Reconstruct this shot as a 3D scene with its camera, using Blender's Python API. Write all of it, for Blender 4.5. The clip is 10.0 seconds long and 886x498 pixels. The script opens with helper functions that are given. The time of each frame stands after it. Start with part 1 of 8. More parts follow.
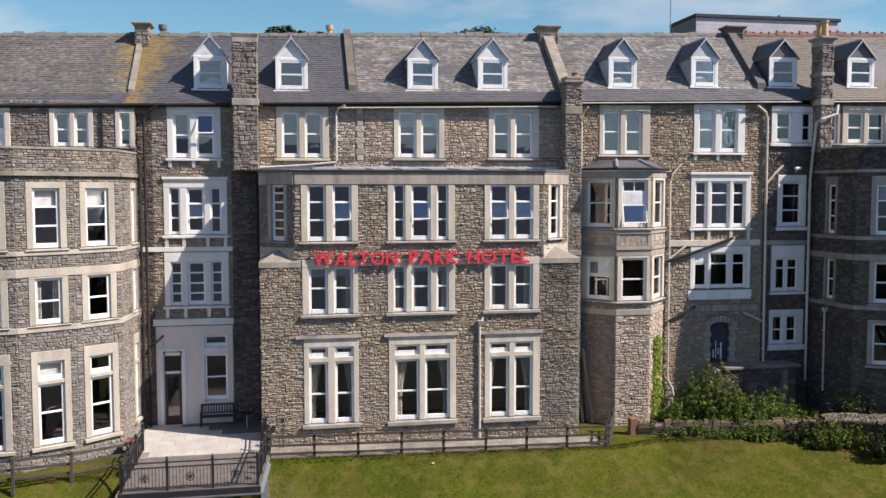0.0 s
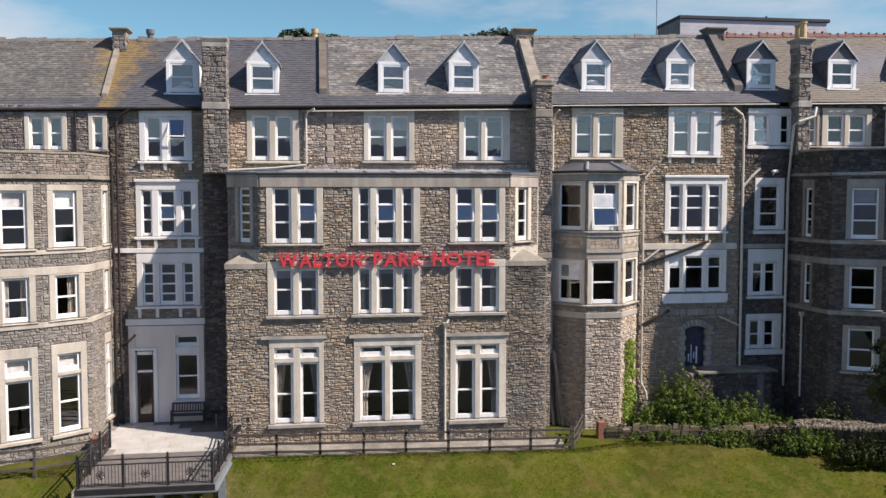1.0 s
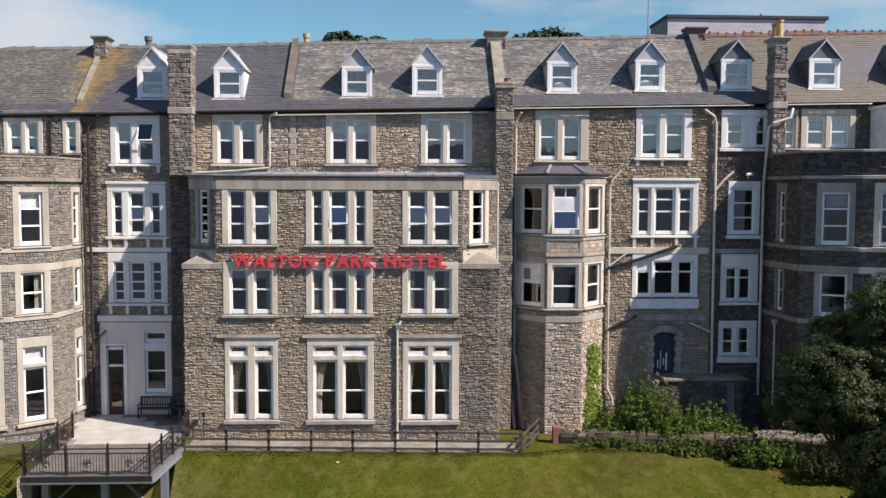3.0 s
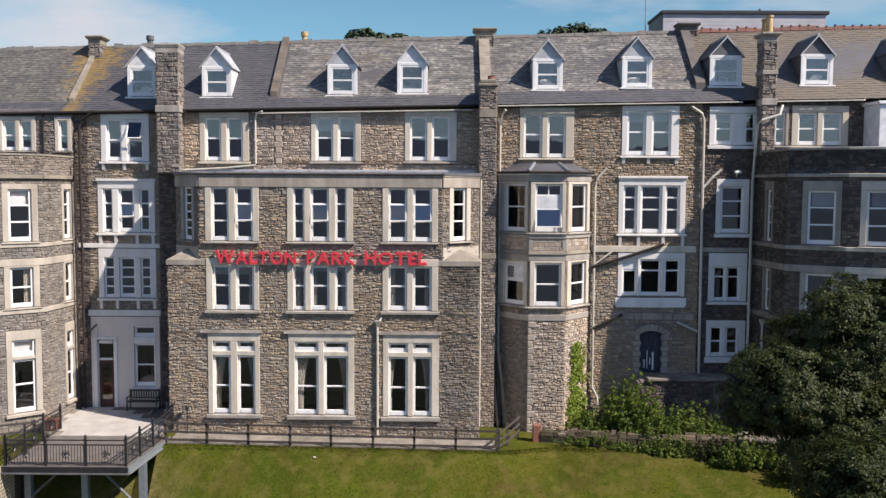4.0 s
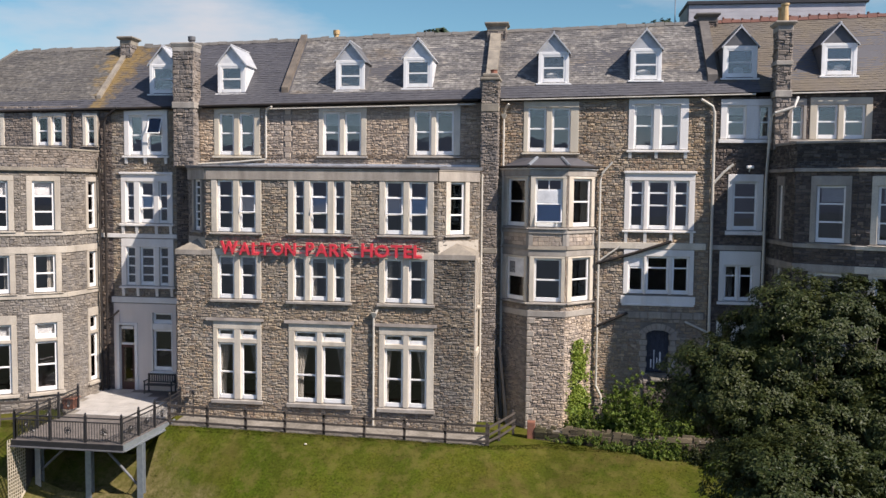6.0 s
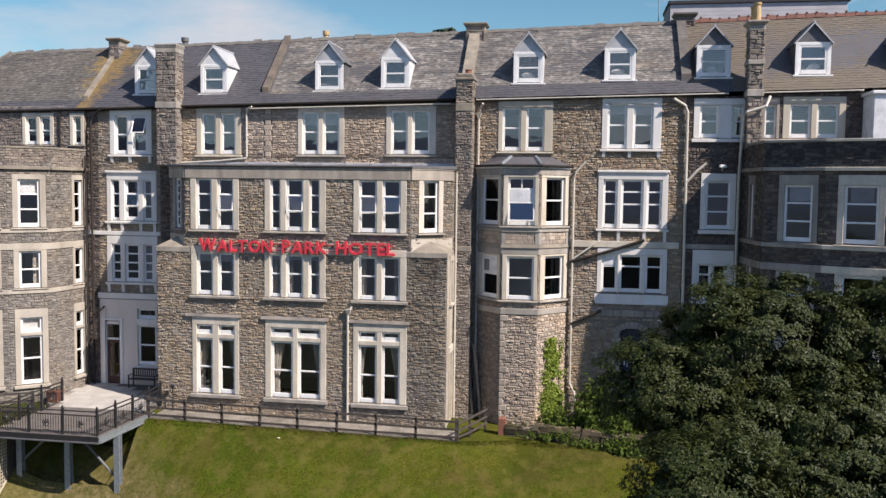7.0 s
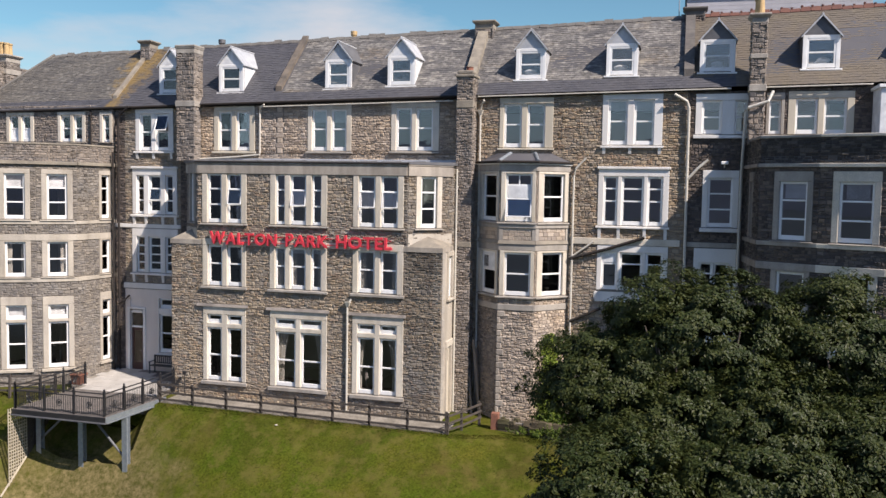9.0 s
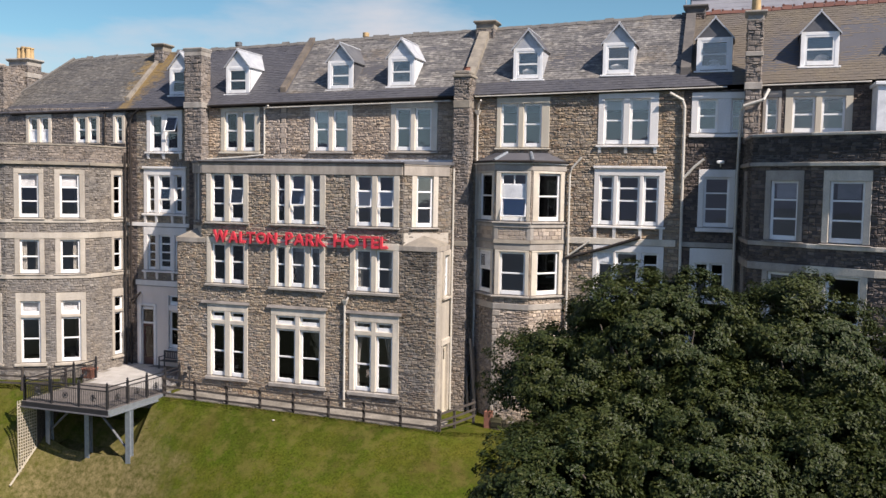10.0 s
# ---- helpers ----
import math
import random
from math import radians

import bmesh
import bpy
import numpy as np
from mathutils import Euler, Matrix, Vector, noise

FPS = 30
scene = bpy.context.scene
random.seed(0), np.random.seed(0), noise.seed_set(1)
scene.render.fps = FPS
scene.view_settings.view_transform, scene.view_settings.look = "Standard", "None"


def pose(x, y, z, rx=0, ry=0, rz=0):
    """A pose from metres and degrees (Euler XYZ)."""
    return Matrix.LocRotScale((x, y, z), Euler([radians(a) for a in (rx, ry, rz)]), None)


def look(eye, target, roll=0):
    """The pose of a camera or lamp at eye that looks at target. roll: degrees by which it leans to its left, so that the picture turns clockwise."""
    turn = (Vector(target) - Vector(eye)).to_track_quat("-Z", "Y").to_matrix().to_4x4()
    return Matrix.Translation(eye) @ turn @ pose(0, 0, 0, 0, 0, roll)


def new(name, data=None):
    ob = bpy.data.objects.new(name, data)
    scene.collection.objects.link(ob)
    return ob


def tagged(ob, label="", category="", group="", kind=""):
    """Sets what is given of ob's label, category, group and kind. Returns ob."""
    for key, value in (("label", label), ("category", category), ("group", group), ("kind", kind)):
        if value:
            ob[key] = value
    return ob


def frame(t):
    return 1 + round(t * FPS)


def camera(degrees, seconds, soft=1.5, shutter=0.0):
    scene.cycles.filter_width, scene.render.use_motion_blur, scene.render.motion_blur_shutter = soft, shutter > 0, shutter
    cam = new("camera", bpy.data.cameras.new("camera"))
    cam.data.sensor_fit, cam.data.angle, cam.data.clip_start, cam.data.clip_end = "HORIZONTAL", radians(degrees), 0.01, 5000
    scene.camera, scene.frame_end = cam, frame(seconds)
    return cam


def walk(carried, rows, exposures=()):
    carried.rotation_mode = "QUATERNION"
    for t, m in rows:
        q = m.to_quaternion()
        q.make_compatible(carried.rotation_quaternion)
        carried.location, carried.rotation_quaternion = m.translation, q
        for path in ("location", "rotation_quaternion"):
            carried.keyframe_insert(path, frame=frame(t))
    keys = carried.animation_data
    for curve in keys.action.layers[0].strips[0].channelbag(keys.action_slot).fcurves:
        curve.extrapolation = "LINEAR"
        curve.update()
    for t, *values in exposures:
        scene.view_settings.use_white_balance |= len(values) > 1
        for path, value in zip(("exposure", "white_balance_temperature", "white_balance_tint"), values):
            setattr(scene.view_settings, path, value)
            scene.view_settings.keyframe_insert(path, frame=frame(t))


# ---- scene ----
cam = camera(53.9, 10.0)
PATH = [
    (0, (-4.097, -36.803, 11.02), (-3.741, -34.839, 10.888), -0.1),
    (0.5, (-2.64, -37.216, 11.074), (-2.317, -35.247, 10.94), 0.0),
    (1, (-1.178, -37.486, 11.099), (-0.9, -35.51, 10.969), -0.0),
    (1.5, (0.303, -37.707, 11.12), (0.533, -35.724, 10.99), 0.0),
    (2, (1.766, -37.957, 11.205), (1.946, -35.969, 11.075), 0.1),
    (2.5, (3.156, -38.164, 11.254), (3.289, -36.173, 11.123), 0.2),
    (2.7, (3.705, -38.217, 11.261), (3.819, -36.224, 11.13), 0.2),
    (4, (7.182, -38.441, 11.339), (7.176, -36.446, 11.198), 0.3),
    (4.5, (8.438, -38.419, 11.278), (8.374, -36.425, 11.137), 0.4),
    (5, (9.639, -38.316, 11.204), (9.501, -36.326, 11.064), 0.4),
    (5.5, (10.928, -38.218, 11.064), (10.717, -36.234, 10.925), 0.5),
    (7, (14.616, -38.395, 11.017), (14.303, -36.424, 10.876), 0.7),
    (7.5, (15.751, -38.337, 10.981), (15.389, -36.375, 10.841), 0.7),
    (8, (16.788, -38.305, 10.967), (16.376, -36.353, 10.826), 0.8),
    (8.5, (17.84, -38.175, 10.926), (17.374, -36.235, 10.787), 0.9),
    (9, (18.961, -37.968, 10.81), (18.442, -36.042, 10.67), 1.0),
    (9.5, (20.187, -37.795, 10.767), (19.615, -35.884, 10.624), 1.0),
    (10, (21.387, -37.553, 10.809), (20.762, -35.659, 10.668), 1.0),
]
walk(cam, [(t, look(eye, target, roll)) for t, eye, target, roll in PATH], exposures=[(0, 0.62, 6650, 17), (5, 0.54, 6650, 17), (10, 0.52, 6650, 17)])

# ---- light ----
SUN_DIR = Vector((0.910 * math.cos(radians(44)), -0.414 * math.cos(radians(44)), math.sin(radians(44))))
sun_data = bpy.data.lights.new("sun", "SUN")
sun_data.energy, sun_data.angle, sun_data.color = 5.0, radians(0.55), (1.0, 0.95, 0.88)
sun = new("sun", sun_data)
sun.matrix_world = look(SUN_DIR * 60, (0, 0, 0))

world = bpy.data.worlds.new("world")
scene.world = world
world.use_nodes = True
wn, wl = world.node_tree.nodes, world.node_tree.links
wn.clear()
sky = wn.new("ShaderNodeTexSky")
sky.sky_type, sky.sun_disc = "NISHITA", False
sky.sun_elevation, sky.sun_rotation = radians(44), math.atan2(0.910, -0.414)
sky.air_density, sky.dust_density, sky.ozone_density = 1.0, 0.1, 1.6
coord = wn.new("ShaderNodeTexCoord")
stretch = wn.new("ShaderNodeMapping")
stretch.inputs["Scale"].default_value = (1.5, 1.5, 5.5)
stretch.inputs["Location"].default_value = (0.35, 0.1, 0.62)
cloud = wn.new("ShaderNodeTexNoise")
cloud.inputs["Scale"].default_value, cloud.inputs["Detail"].default_value, cloud.inputs["Roughness"].default_value = 1.9, 6, 0.55
ramp = wn.new("ShaderNodeValToRGB")
ramp.color_ramp.elements[0].position, ramp.color_ramp.elements[1].position = 0.53, 0.78
mix = wn.new("ShaderNodeMix")
mix.data_type = "RGBA"
mix.inputs[7].default_value = (5.2, 5.55, 5.9, 1)
bg = wn.new("ShaderNodeBackground")
bg.inputs["Strength"].default_value = 0.086
wout = wn.new("ShaderNodeOutputWorld")
wl.new(coord.outputs["Generated"], stretch.inputs["Vector"])
wl.new(stretch.outputs["Vector"], cloud.inputs["Vector"])
# a bank of fair-weather cloud over the hill behind the house
bank = wn.new("ShaderNodeVectorMath")
bank.operation = "DOT_PRODUCT"
bank.inputs[1].default_value = Vector((-0.43, 0.885, 0.27)).normalized()
thick = wn.new("ShaderNodeMapRange")
thick.inputs["From Min"].default_value, thick.inputs["From Max"].default_value, thick.inputs["To Max"].default_value = 0.955, 0.995, 0.14
total = wn.new("ShaderNodeMath")
total.operation = "ADD"
wl.new(coord.outputs["Generated"], bank.inputs[0])
wl.new(bank.outputs["Value"], thick.inputs["Value"])
wl.new(cloud.outputs["Fac"], total.inputs[0])
wl.new(thick.outputs["Result"], total.inputs[1])
wl.new(total.outputs["Value"], ramp.inputs["Fac"])
wl.new(ramp.outputs["Color"], mix.inputs[0])
tint = wn.new("ShaderNodeMix")
tint.data_type, tint.blend_type = "RGBA", "MULTIPLY"
tint.inputs[0].default_value = 1.0
# a little bluer over the sea, before the house, than over the hill behind it
side = wn.new("ShaderNodeSeparateXYZ")
spread = wn.new("ShaderNodeMapRange")
spread.inputs["From Min"].default_value, spread.inputs["From Max"].default_value = -0.5, 0.5
cast = wn.new("ShaderNodeMix")
cast.data_type = "RGBA"
cast.inputs[6].default_value, cast.inputs[7].default_value = (0.86, 0.97, 1.17, 1), (0.62, 0.90, 0.90, 1)
wl.new(coord.outputs["Generated"], side.inputs["Vector"])
wl.new(side.outputs["Y"], spread.inputs["Value"])
wl.new(spread.outputs["Result"], cast.inputs[0])
wl.new(cast.outputs[2], tint.inputs[7])
wl.new(sky.outputs["Color"], tint.inputs[6])
# blue haze low over the sea
haze = wn.new("ShaderNodeMix")
haze.data_type = "RGBA"
haze.inputs[7].default_value = (3.6, 5.5, 6.3, 1)
low = wn.new("ShaderNodeMapRange")
low.inputs["From Min"].default_value, low.inputs["From Max"].default_value = 0.22, 0.04
low.inputs["To Max"].default_value = 0.85
south = wn.new("ShaderNodeMapRange")
south.inputs["From Min"].default_value, south.inputs["From Max"].default_value = 0.0, -0.5
both = wn.new("ShaderNodeMath")
both.operation = "MULTIPLY"
wl.new(side.outputs["Z"], low.inputs["Value"])
wl.new(side.outputs["Y"], south.inputs["Value"])
wl.new(low.outputs["Result"], both.inputs[0])
wl.new(south.outputs["Result"], both.inputs[1])
wl.new(both.outputs["Value"], haze.inputs[0])
wl.new(tint.outputs[2], haze.inputs[6])
wl.new(haze.outputs[2], mix.inputs[6])
wl.new(mix.outputs[2], bg.inputs["Color"])
wl.new(bg.outputs["Background"], wout.inputs["Surface"])

# ---- materials ----


def material(name, base, rough=0.8, metal=0.0, second=None, scale=3.0, fine=40.0, fine_amount=0.15, bump=0.3, bump_scale=60.0, island=0.0, palette=None, obj_random=0.0, streak=False, spec=0.5):
    """A two-scale procedural surface: blotches, grain, optional colour per piece, bump."""
    m = bpy.data.materials.new(name)
    m.use_nodes = True
    n, l = m.node_tree.nodes, m.node_tree.links
    b = n["Principled BSDF"]
    b.inputs["Roughness"].default_value, b.inputs["Metallic"].default_value = rough, metal
    b.inputs["Specular IOR Level"].default_value = spec
    geo = n.new("ShaderNodeNewGeometry")
    tc = n.new("ShaderNodeTexCoord")
    where = geo.outputs["Position"]
    if streak:
        mp = n.new("ShaderNodeMapping")
        mp.inputs["Scale"].default_value = (0.22, 1, 1) if streak == "level" else (1, 1, 0.18)
        l.new(where, mp.inputs["Vector"])
        where = mp.outputs["Vector"]
    big = n.new("ShaderNodeTexNoise")
    big.inputs["Scale"].default_value, big.inputs["Detail"].default_value = scale, 5
    l.new(where, big.inputs["Vector"])
    br = n.new("ShaderNodeValToRGB")
    br.color_ramp.elements[0].position, br.color_ramp.elements[1].position = 0.35, 0.68
    l.new(big.outputs["Fac"], br.inputs["Fac"])
    mx = n.new("ShaderNodeMix")
    mx.data_type = "RGBA"
    mx.inputs[6].default_value = (*base, 1)
    mx.inputs[7].default_value = (*(second or tuple(c * 0.75 for c in base)), 1)
    l.new(br.outputs["Color"], mx.inputs[0])
    colour = mx.outputs[2]
    if palette:
        pr = n.new("ShaderNodeValToRGB")
        pr.color_ramp.interpolation = "CONSTANT"
        els = pr.color_ramp.elements
        while len(els) < len(palette):
            els.new(0.5)
        for k, c in enumerate(palette):
            els[k].position = k / len(palette)
            els[k].color = (*c, 1)
        if obj_random:
            oi = n.new("ShaderNodeObjectInfo")
            l.new(oi.outputs["Random"], pr.inputs["Fac"])
        else:
            l.new(geo.outputs["Random Per Island"], pr.inputs["Fac"])
        m2 = n.new("ShaderNodeMix")
        m2.data_type = "RGBA"
        m2.inputs[0].default_value = island
        l.new(colour, m2.inputs[6])
        l.new(pr.outputs["Color"], m2.inputs[7])
        colour = m2.outputs[2]
    grain = n.new("ShaderNodeTexNoise")
    grain.inputs["Scale"].default_value, grain.inputs["Detail"].default_value = fine, 3
    l.new(geo.outputs["Position"], grain.inputs["Vector"])
    mr = n.new("ShaderNodeMapRange")
    mr.inputs["To Min"].default_value, mr.inputs["To Max"].default_value = 1 - fine_amount, 1 + fine_amount
    mr.inputs["From Min"].default_value, mr.inputs["From Max"].default_value = 0.3, 0.7
    l.new(grain.outputs["Fac"], mr.inputs["Value"])
    vm = n.new("ShaderNodeVectorMath")
    vm.operation = "SCALE"
    l.new(colour, vm.inputs[0])
    l.new(mr.outputs["Result"], vm.inputs["Scale"])
    l.new(vm.outputs["Vector"], b.inputs["Base Color"])
    if bump:
        bn = n.new("ShaderNodeTexNoise")
        bn.inputs["Scale"].default_value, bn.inputs["Detail"].default_value = bump_scale, 4
        l.new(geo.outputs["Position"], bn.inputs["Vector"])
        bp = n.new("ShaderNodeBump")
        bp.inputs["Strength"].default_value, bp.inputs["Distance"].default_value = min(bump, 1.0), 0.03 if bump > 0.9 else 0.02
        l.new(bn.outputs["Fac"], bp.inputs["Height"])
        l.new(bp.outputs["Normal"], b.inputs["Normal"])
    return m


def glass_material(name, tint):
    m = bpy.data.materials.new(name)
    m.use_nodes = True
    n, l = m.node_tree.nodes, m.node_tree.links
    n.clear()
    out = n.new("ShaderNodeOutputMaterial")
    clear = n.new("ShaderNodeBsdfTransparent")
    clear.inputs["Color"].default_value = (*tint, 1)
    gloss = n.new("ShaderNodeBsdfGlossy")
    gloss.inputs["Roughness"].default_value = 0.015
    fr = n.new("ShaderNodeFresnel")
    fr.inputs["IOR"].default_value = 2.1
    mx = n.new("ShaderNodeMixShader")
    geo = n.new("ShaderNodeNewGeometry")
    wave = n.new("ShaderNodeTexNoise")
    wave.inputs["Scale"].default_value = 1.1
    bp = n.new("ShaderNodeBump")
    bp.inputs["Strength"].default_value, bp.inputs["Distance"].default_value = 0.12, 0.02
    l.new(geo.outputs["Position"], wave.inputs["Vector"])
    l.new(wave.outputs["Fac"], bp.inputs["Height"])
    l.new(bp.outputs["Normal"], gloss.inputs["Normal"])
    l.new(fr.outputs["Fac"], mx.inputs["Fac"])
    l.new(clear.outputs["BSDF"], mx.inputs[1])
    l.new(gloss.outputs["BSDF"], mx.inputs[2])
    l.new(mx.outputs["Shader"], out.inputs["Surface"])
    return m


STONE_TONES = [(0.3236, 0.2554, 0.1756), (0.2524, 0.2027, 0.1504), (0.3894, 0.3091, 0.2159), (0.2139, 0.1736, 0.1353), (0.3182, 0.2666, 0.2007), (0.3566, 0.2666, 0.1658), (0.2742, 0.2307, 0.1832), (0.4388, 0.3584, 0.2563), (0.2961, 0.2083, 0.1385), (0.3391, 0.2934, 0.2312)]
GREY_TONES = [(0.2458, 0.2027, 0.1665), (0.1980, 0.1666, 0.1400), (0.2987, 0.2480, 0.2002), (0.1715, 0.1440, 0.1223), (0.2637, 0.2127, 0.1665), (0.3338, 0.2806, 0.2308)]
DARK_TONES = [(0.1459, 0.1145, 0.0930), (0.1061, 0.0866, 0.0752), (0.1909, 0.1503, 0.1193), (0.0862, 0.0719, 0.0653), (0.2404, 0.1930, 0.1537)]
M_STONE = material("rubble_stone", (0.3401, 0.2778, 0.2028), 0.9, second=(0.2195, 0.1926, 0.1614), scale=0.45, island=0.66, palette=STONE_TONES, bump=1.0, bump_scale=17)
M_STONE_PIECE = material("rubble_stone_piece", (0.3401, 0.2778, 0.2028), 0.9, second=(0.2195, 0.1926, 0.1614), scale=0.45, island=0.66, palette=STONE_TONES, obj_random=1, bump=1.0, bump_scale=17)
WARM_TONES = [(0.3487, 0.2680, 0.1784), (0.2719, 0.2128, 0.1528), (0.4197, 0.3245, 0.2193), (0.2306, 0.1822, 0.1374), (0.3429, 0.2798, 0.2038), (0.3841, 0.2798, 0.1684), (0.2955, 0.2421, 0.1861), (0.4728, 0.3761, 0.2604), (0.3191, 0.2186, 0.1406), (0.3654, 0.3079, 0.2350)]
M_STONE_WARM = material("warm_rubble_stone", (0.3429, 0.2762, 0.1994), 0.9, second=(0.2602, 0.2116, 0.1605), scale=0.7, island=0.68, palette=WARM_TONES, bump=1.0, bump_scale=17)
M_STONE_WARM_PIECE = material("warm_rubble_stone_piece", (0.3429, 0.2762, 0.1994), 0.9, second=(0.2602, 0.2116, 0.1605), scale=0.7, island=0.68, palette=WARM_TONES, obj_random=1, bump=1.0, bump_scale=17)
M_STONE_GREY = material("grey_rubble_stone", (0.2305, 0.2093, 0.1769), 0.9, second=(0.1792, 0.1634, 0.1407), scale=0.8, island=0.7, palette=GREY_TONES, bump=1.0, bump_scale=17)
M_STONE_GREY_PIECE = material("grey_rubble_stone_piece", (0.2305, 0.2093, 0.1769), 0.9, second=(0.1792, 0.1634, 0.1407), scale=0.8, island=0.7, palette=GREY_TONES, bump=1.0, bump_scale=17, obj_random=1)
# dark tone for sooty stone, and for walls whose shade is put into the colour
M_STONE_DARK = material("shaded_sooty_rubble_stone", (0.1493, 0.1193, 0.0982), 0.9, second=(0.1061, 0.0883, 0.0767), scale=0.8, island=0.7, palette=DARK_TONES, bump=1.0, bump_scale=17)
M_STONE_DARK_PIECE = material("shaded_sooty_rubble_stone_piece", (0.1493, 0.1193, 0.0982), 0.9, second=(0.1061, 0.0883, 0.0767), scale=0.8, island=0.7, palette=DARK_TONES, bump=1.0, bump_scale=17, obj_random=1)
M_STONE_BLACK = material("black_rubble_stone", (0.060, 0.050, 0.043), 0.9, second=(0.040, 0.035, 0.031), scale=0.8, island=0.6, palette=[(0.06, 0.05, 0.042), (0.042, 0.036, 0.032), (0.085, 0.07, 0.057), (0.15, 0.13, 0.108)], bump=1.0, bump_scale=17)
# rubble stone with the shade of the east corner put into its tones
SHADE_TONES = [(0.1279, 0.1008, 0.0817), (0.0950, 0.0768, 0.0660), (0.1610, 0.1279, 0.1025), (0.0743, 0.0619, 0.0555), (0.1899, 0.1527, 0.1216)]
M_STONE_SHADE = material("shade_toned_rubble_stone", (0.1238, 0.0991, 0.0817), 0.9, second=(0.0909, 0.0743, 0.0634), scale=0.8, island=0.7, palette=SHADE_TONES, bump=1.0, bump_scale=17)
M_STONE_SHADE_PIECE = material("shade_toned_rubble_stone_piece", (0.1238, 0.0991, 0.0817), 0.9, second=(0.0909, 0.0743, 0.0634), scale=0.8, island=0.7, palette=SHADE_TONES, bump=1.0, bump_scale=17, obj_random=1)
BUFF_TONES = [(0.2399, 0.2120, 0.1760), (0.1959, 0.1740, 0.1473), (0.2839, 0.2508, 0.2087), (0.1720, 0.1537, 0.1351), (0.2520, 0.2225, 0.1800), (0.3119, 0.2791, 0.2333)]
M_STONE_BUFF = material("buff_rubble_stone", (0.2399, 0.2120, 0.1760), 0.9, second=(0.1879, 0.1658, 0.1391), scale=0.8, island=0.7, palette=BUFF_TONES, bump=1.0, bump_scale=17)
M_STONE_BUFF_PIECE = material("buff_rubble_stone_piece", (0.2399, 0.2120, 0.1760), 0.9, second=(0.1879, 0.1658, 0.1391), scale=0.8, island=0.7, palette=BUFF_TONES, bump=1.0, bump_scale=17, obj_random=1)
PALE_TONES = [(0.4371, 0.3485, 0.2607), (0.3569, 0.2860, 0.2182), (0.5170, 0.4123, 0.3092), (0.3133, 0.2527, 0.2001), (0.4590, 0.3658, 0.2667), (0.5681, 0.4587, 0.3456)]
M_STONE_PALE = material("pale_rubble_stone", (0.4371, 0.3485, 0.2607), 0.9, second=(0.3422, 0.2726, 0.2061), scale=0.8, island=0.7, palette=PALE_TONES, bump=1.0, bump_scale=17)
M_STONE_PALE_PIECE = material("pale_rubble_stone_piece", (0.4371, 0.3485, 0.2607), 0.9, second=(0.3422, 0.2726, 0.2061), scale=0.8, island=0.7, palette=PALE_TONES, bump=1.0, bump_scale=17, obj_random=1)
M_STONE_WALL = material("mossy_rubble_stone", (0.0858, 0.0644, 0.0367), 0.9, second=(0.0462, 0.0421, 0.0138), scale=1.1, island=0.5, palette=[(0.1122, 0.0848, 0.0528), (0.0726, 0.0556, 0.0321), (0.0528, 0.0468, 0.0184), (0.1584, 0.1199, 0.0757)], bump=0.6, bump_scale=20)
M_MORTAR = material("mortar", (0.235, 0.205, 0.17), 0.95, second=(0.165, 0.145, 0.12), scale=1.2, bump=0.4)
M_MORTAR_DARK = material("shaded_sooty_mortar", (0.10, 0.088, 0.078), 0.95, bump=0.4)
M_LIME = material("limestone", (0.6750, 0.6124, 0.5087), 0.85, second=(0.5183, 0.4608, 0.3650), scale=1.6, fine=25, bump=0.25, streak=True)
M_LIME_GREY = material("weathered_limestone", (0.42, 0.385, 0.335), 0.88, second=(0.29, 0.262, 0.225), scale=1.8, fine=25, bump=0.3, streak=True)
M_LIME_DARK = material("dark_limestone", (0.2639, 0.2329, 0.1987), 0.88, second=(0.1553, 0.1366, 0.1180), scale=1.8, fine=25, bump=0.3, streak=True)
M_LIME_BOW = material("buff_limestone", (0.50, 0.45, 0.375), 0.86, second=(0.38, 0.338, 0.275), scale=1.6, fine=25, bump=0.25, streak=True)
M_LIME_WORN = material("worn_limestone", (0.4250, 0.3750, 0.3125), 0.88, second=(0.2625, 0.2313, 0.1938), scale=2.2, fine=25, bump=0.3, streak=True)
M_OCHRE = material("ochre_painted_stone", (0.5824, 0.5208, 0.4032), 0.8, second=(0.4816, 0.4200, 0.3192), scale=1.8, bump=0.2, streak=True)
M_PAINT = material("painted_stone", (0.78, 0.745, 0.685), 0.6, second=(0.67, 0.63, 0.565), scale=1.5, fine=20, fine_amount=0.06, bump=0.15, streak=True)
M_WHITE = material("white_window_paint", (0.86, 0.85, 0.81), 0.4, second=(0.78, 0.765, 0.72), scale=2.5, fine_amount=0.04, bump=0.08)
M_RENDER = material("pale_render", (0.7582, 0.6644, 0.5733), 0.85, second=(0.6318, 0.5514, 0.4725), scale=1.0, fine_amount=0.05, bump=0.25, bump_scale=90, streak=True)
M_GLASS = glass_material("window_glass", (0.93, 0.93, 0.945))
OLD_TONES = [(0.1637, 0.1493, 0.1261), (0.1288, 0.1182, 0.1039), (0.1943, 0.1761, 0.1459), (0.1147, 0.1058, 0.0962), (0.1529, 0.1416, 0.1239), (0.1365, 0.1281, 0.1138), (0.2894, 0.2731, 0.2322), (0.0928, 0.0858, 0.0774)]
M_SLATE_OLD = material("weathered_slate", (0.2109, 0.1949, 0.1733), 0.75, second=(0.0945, 0.0889, 0.0862), scale=2.6, island=0.36, palette=OLD_TONES, bump=0.35, bump_scale=30, fine=5, fine_amount=0.4, streak="level")
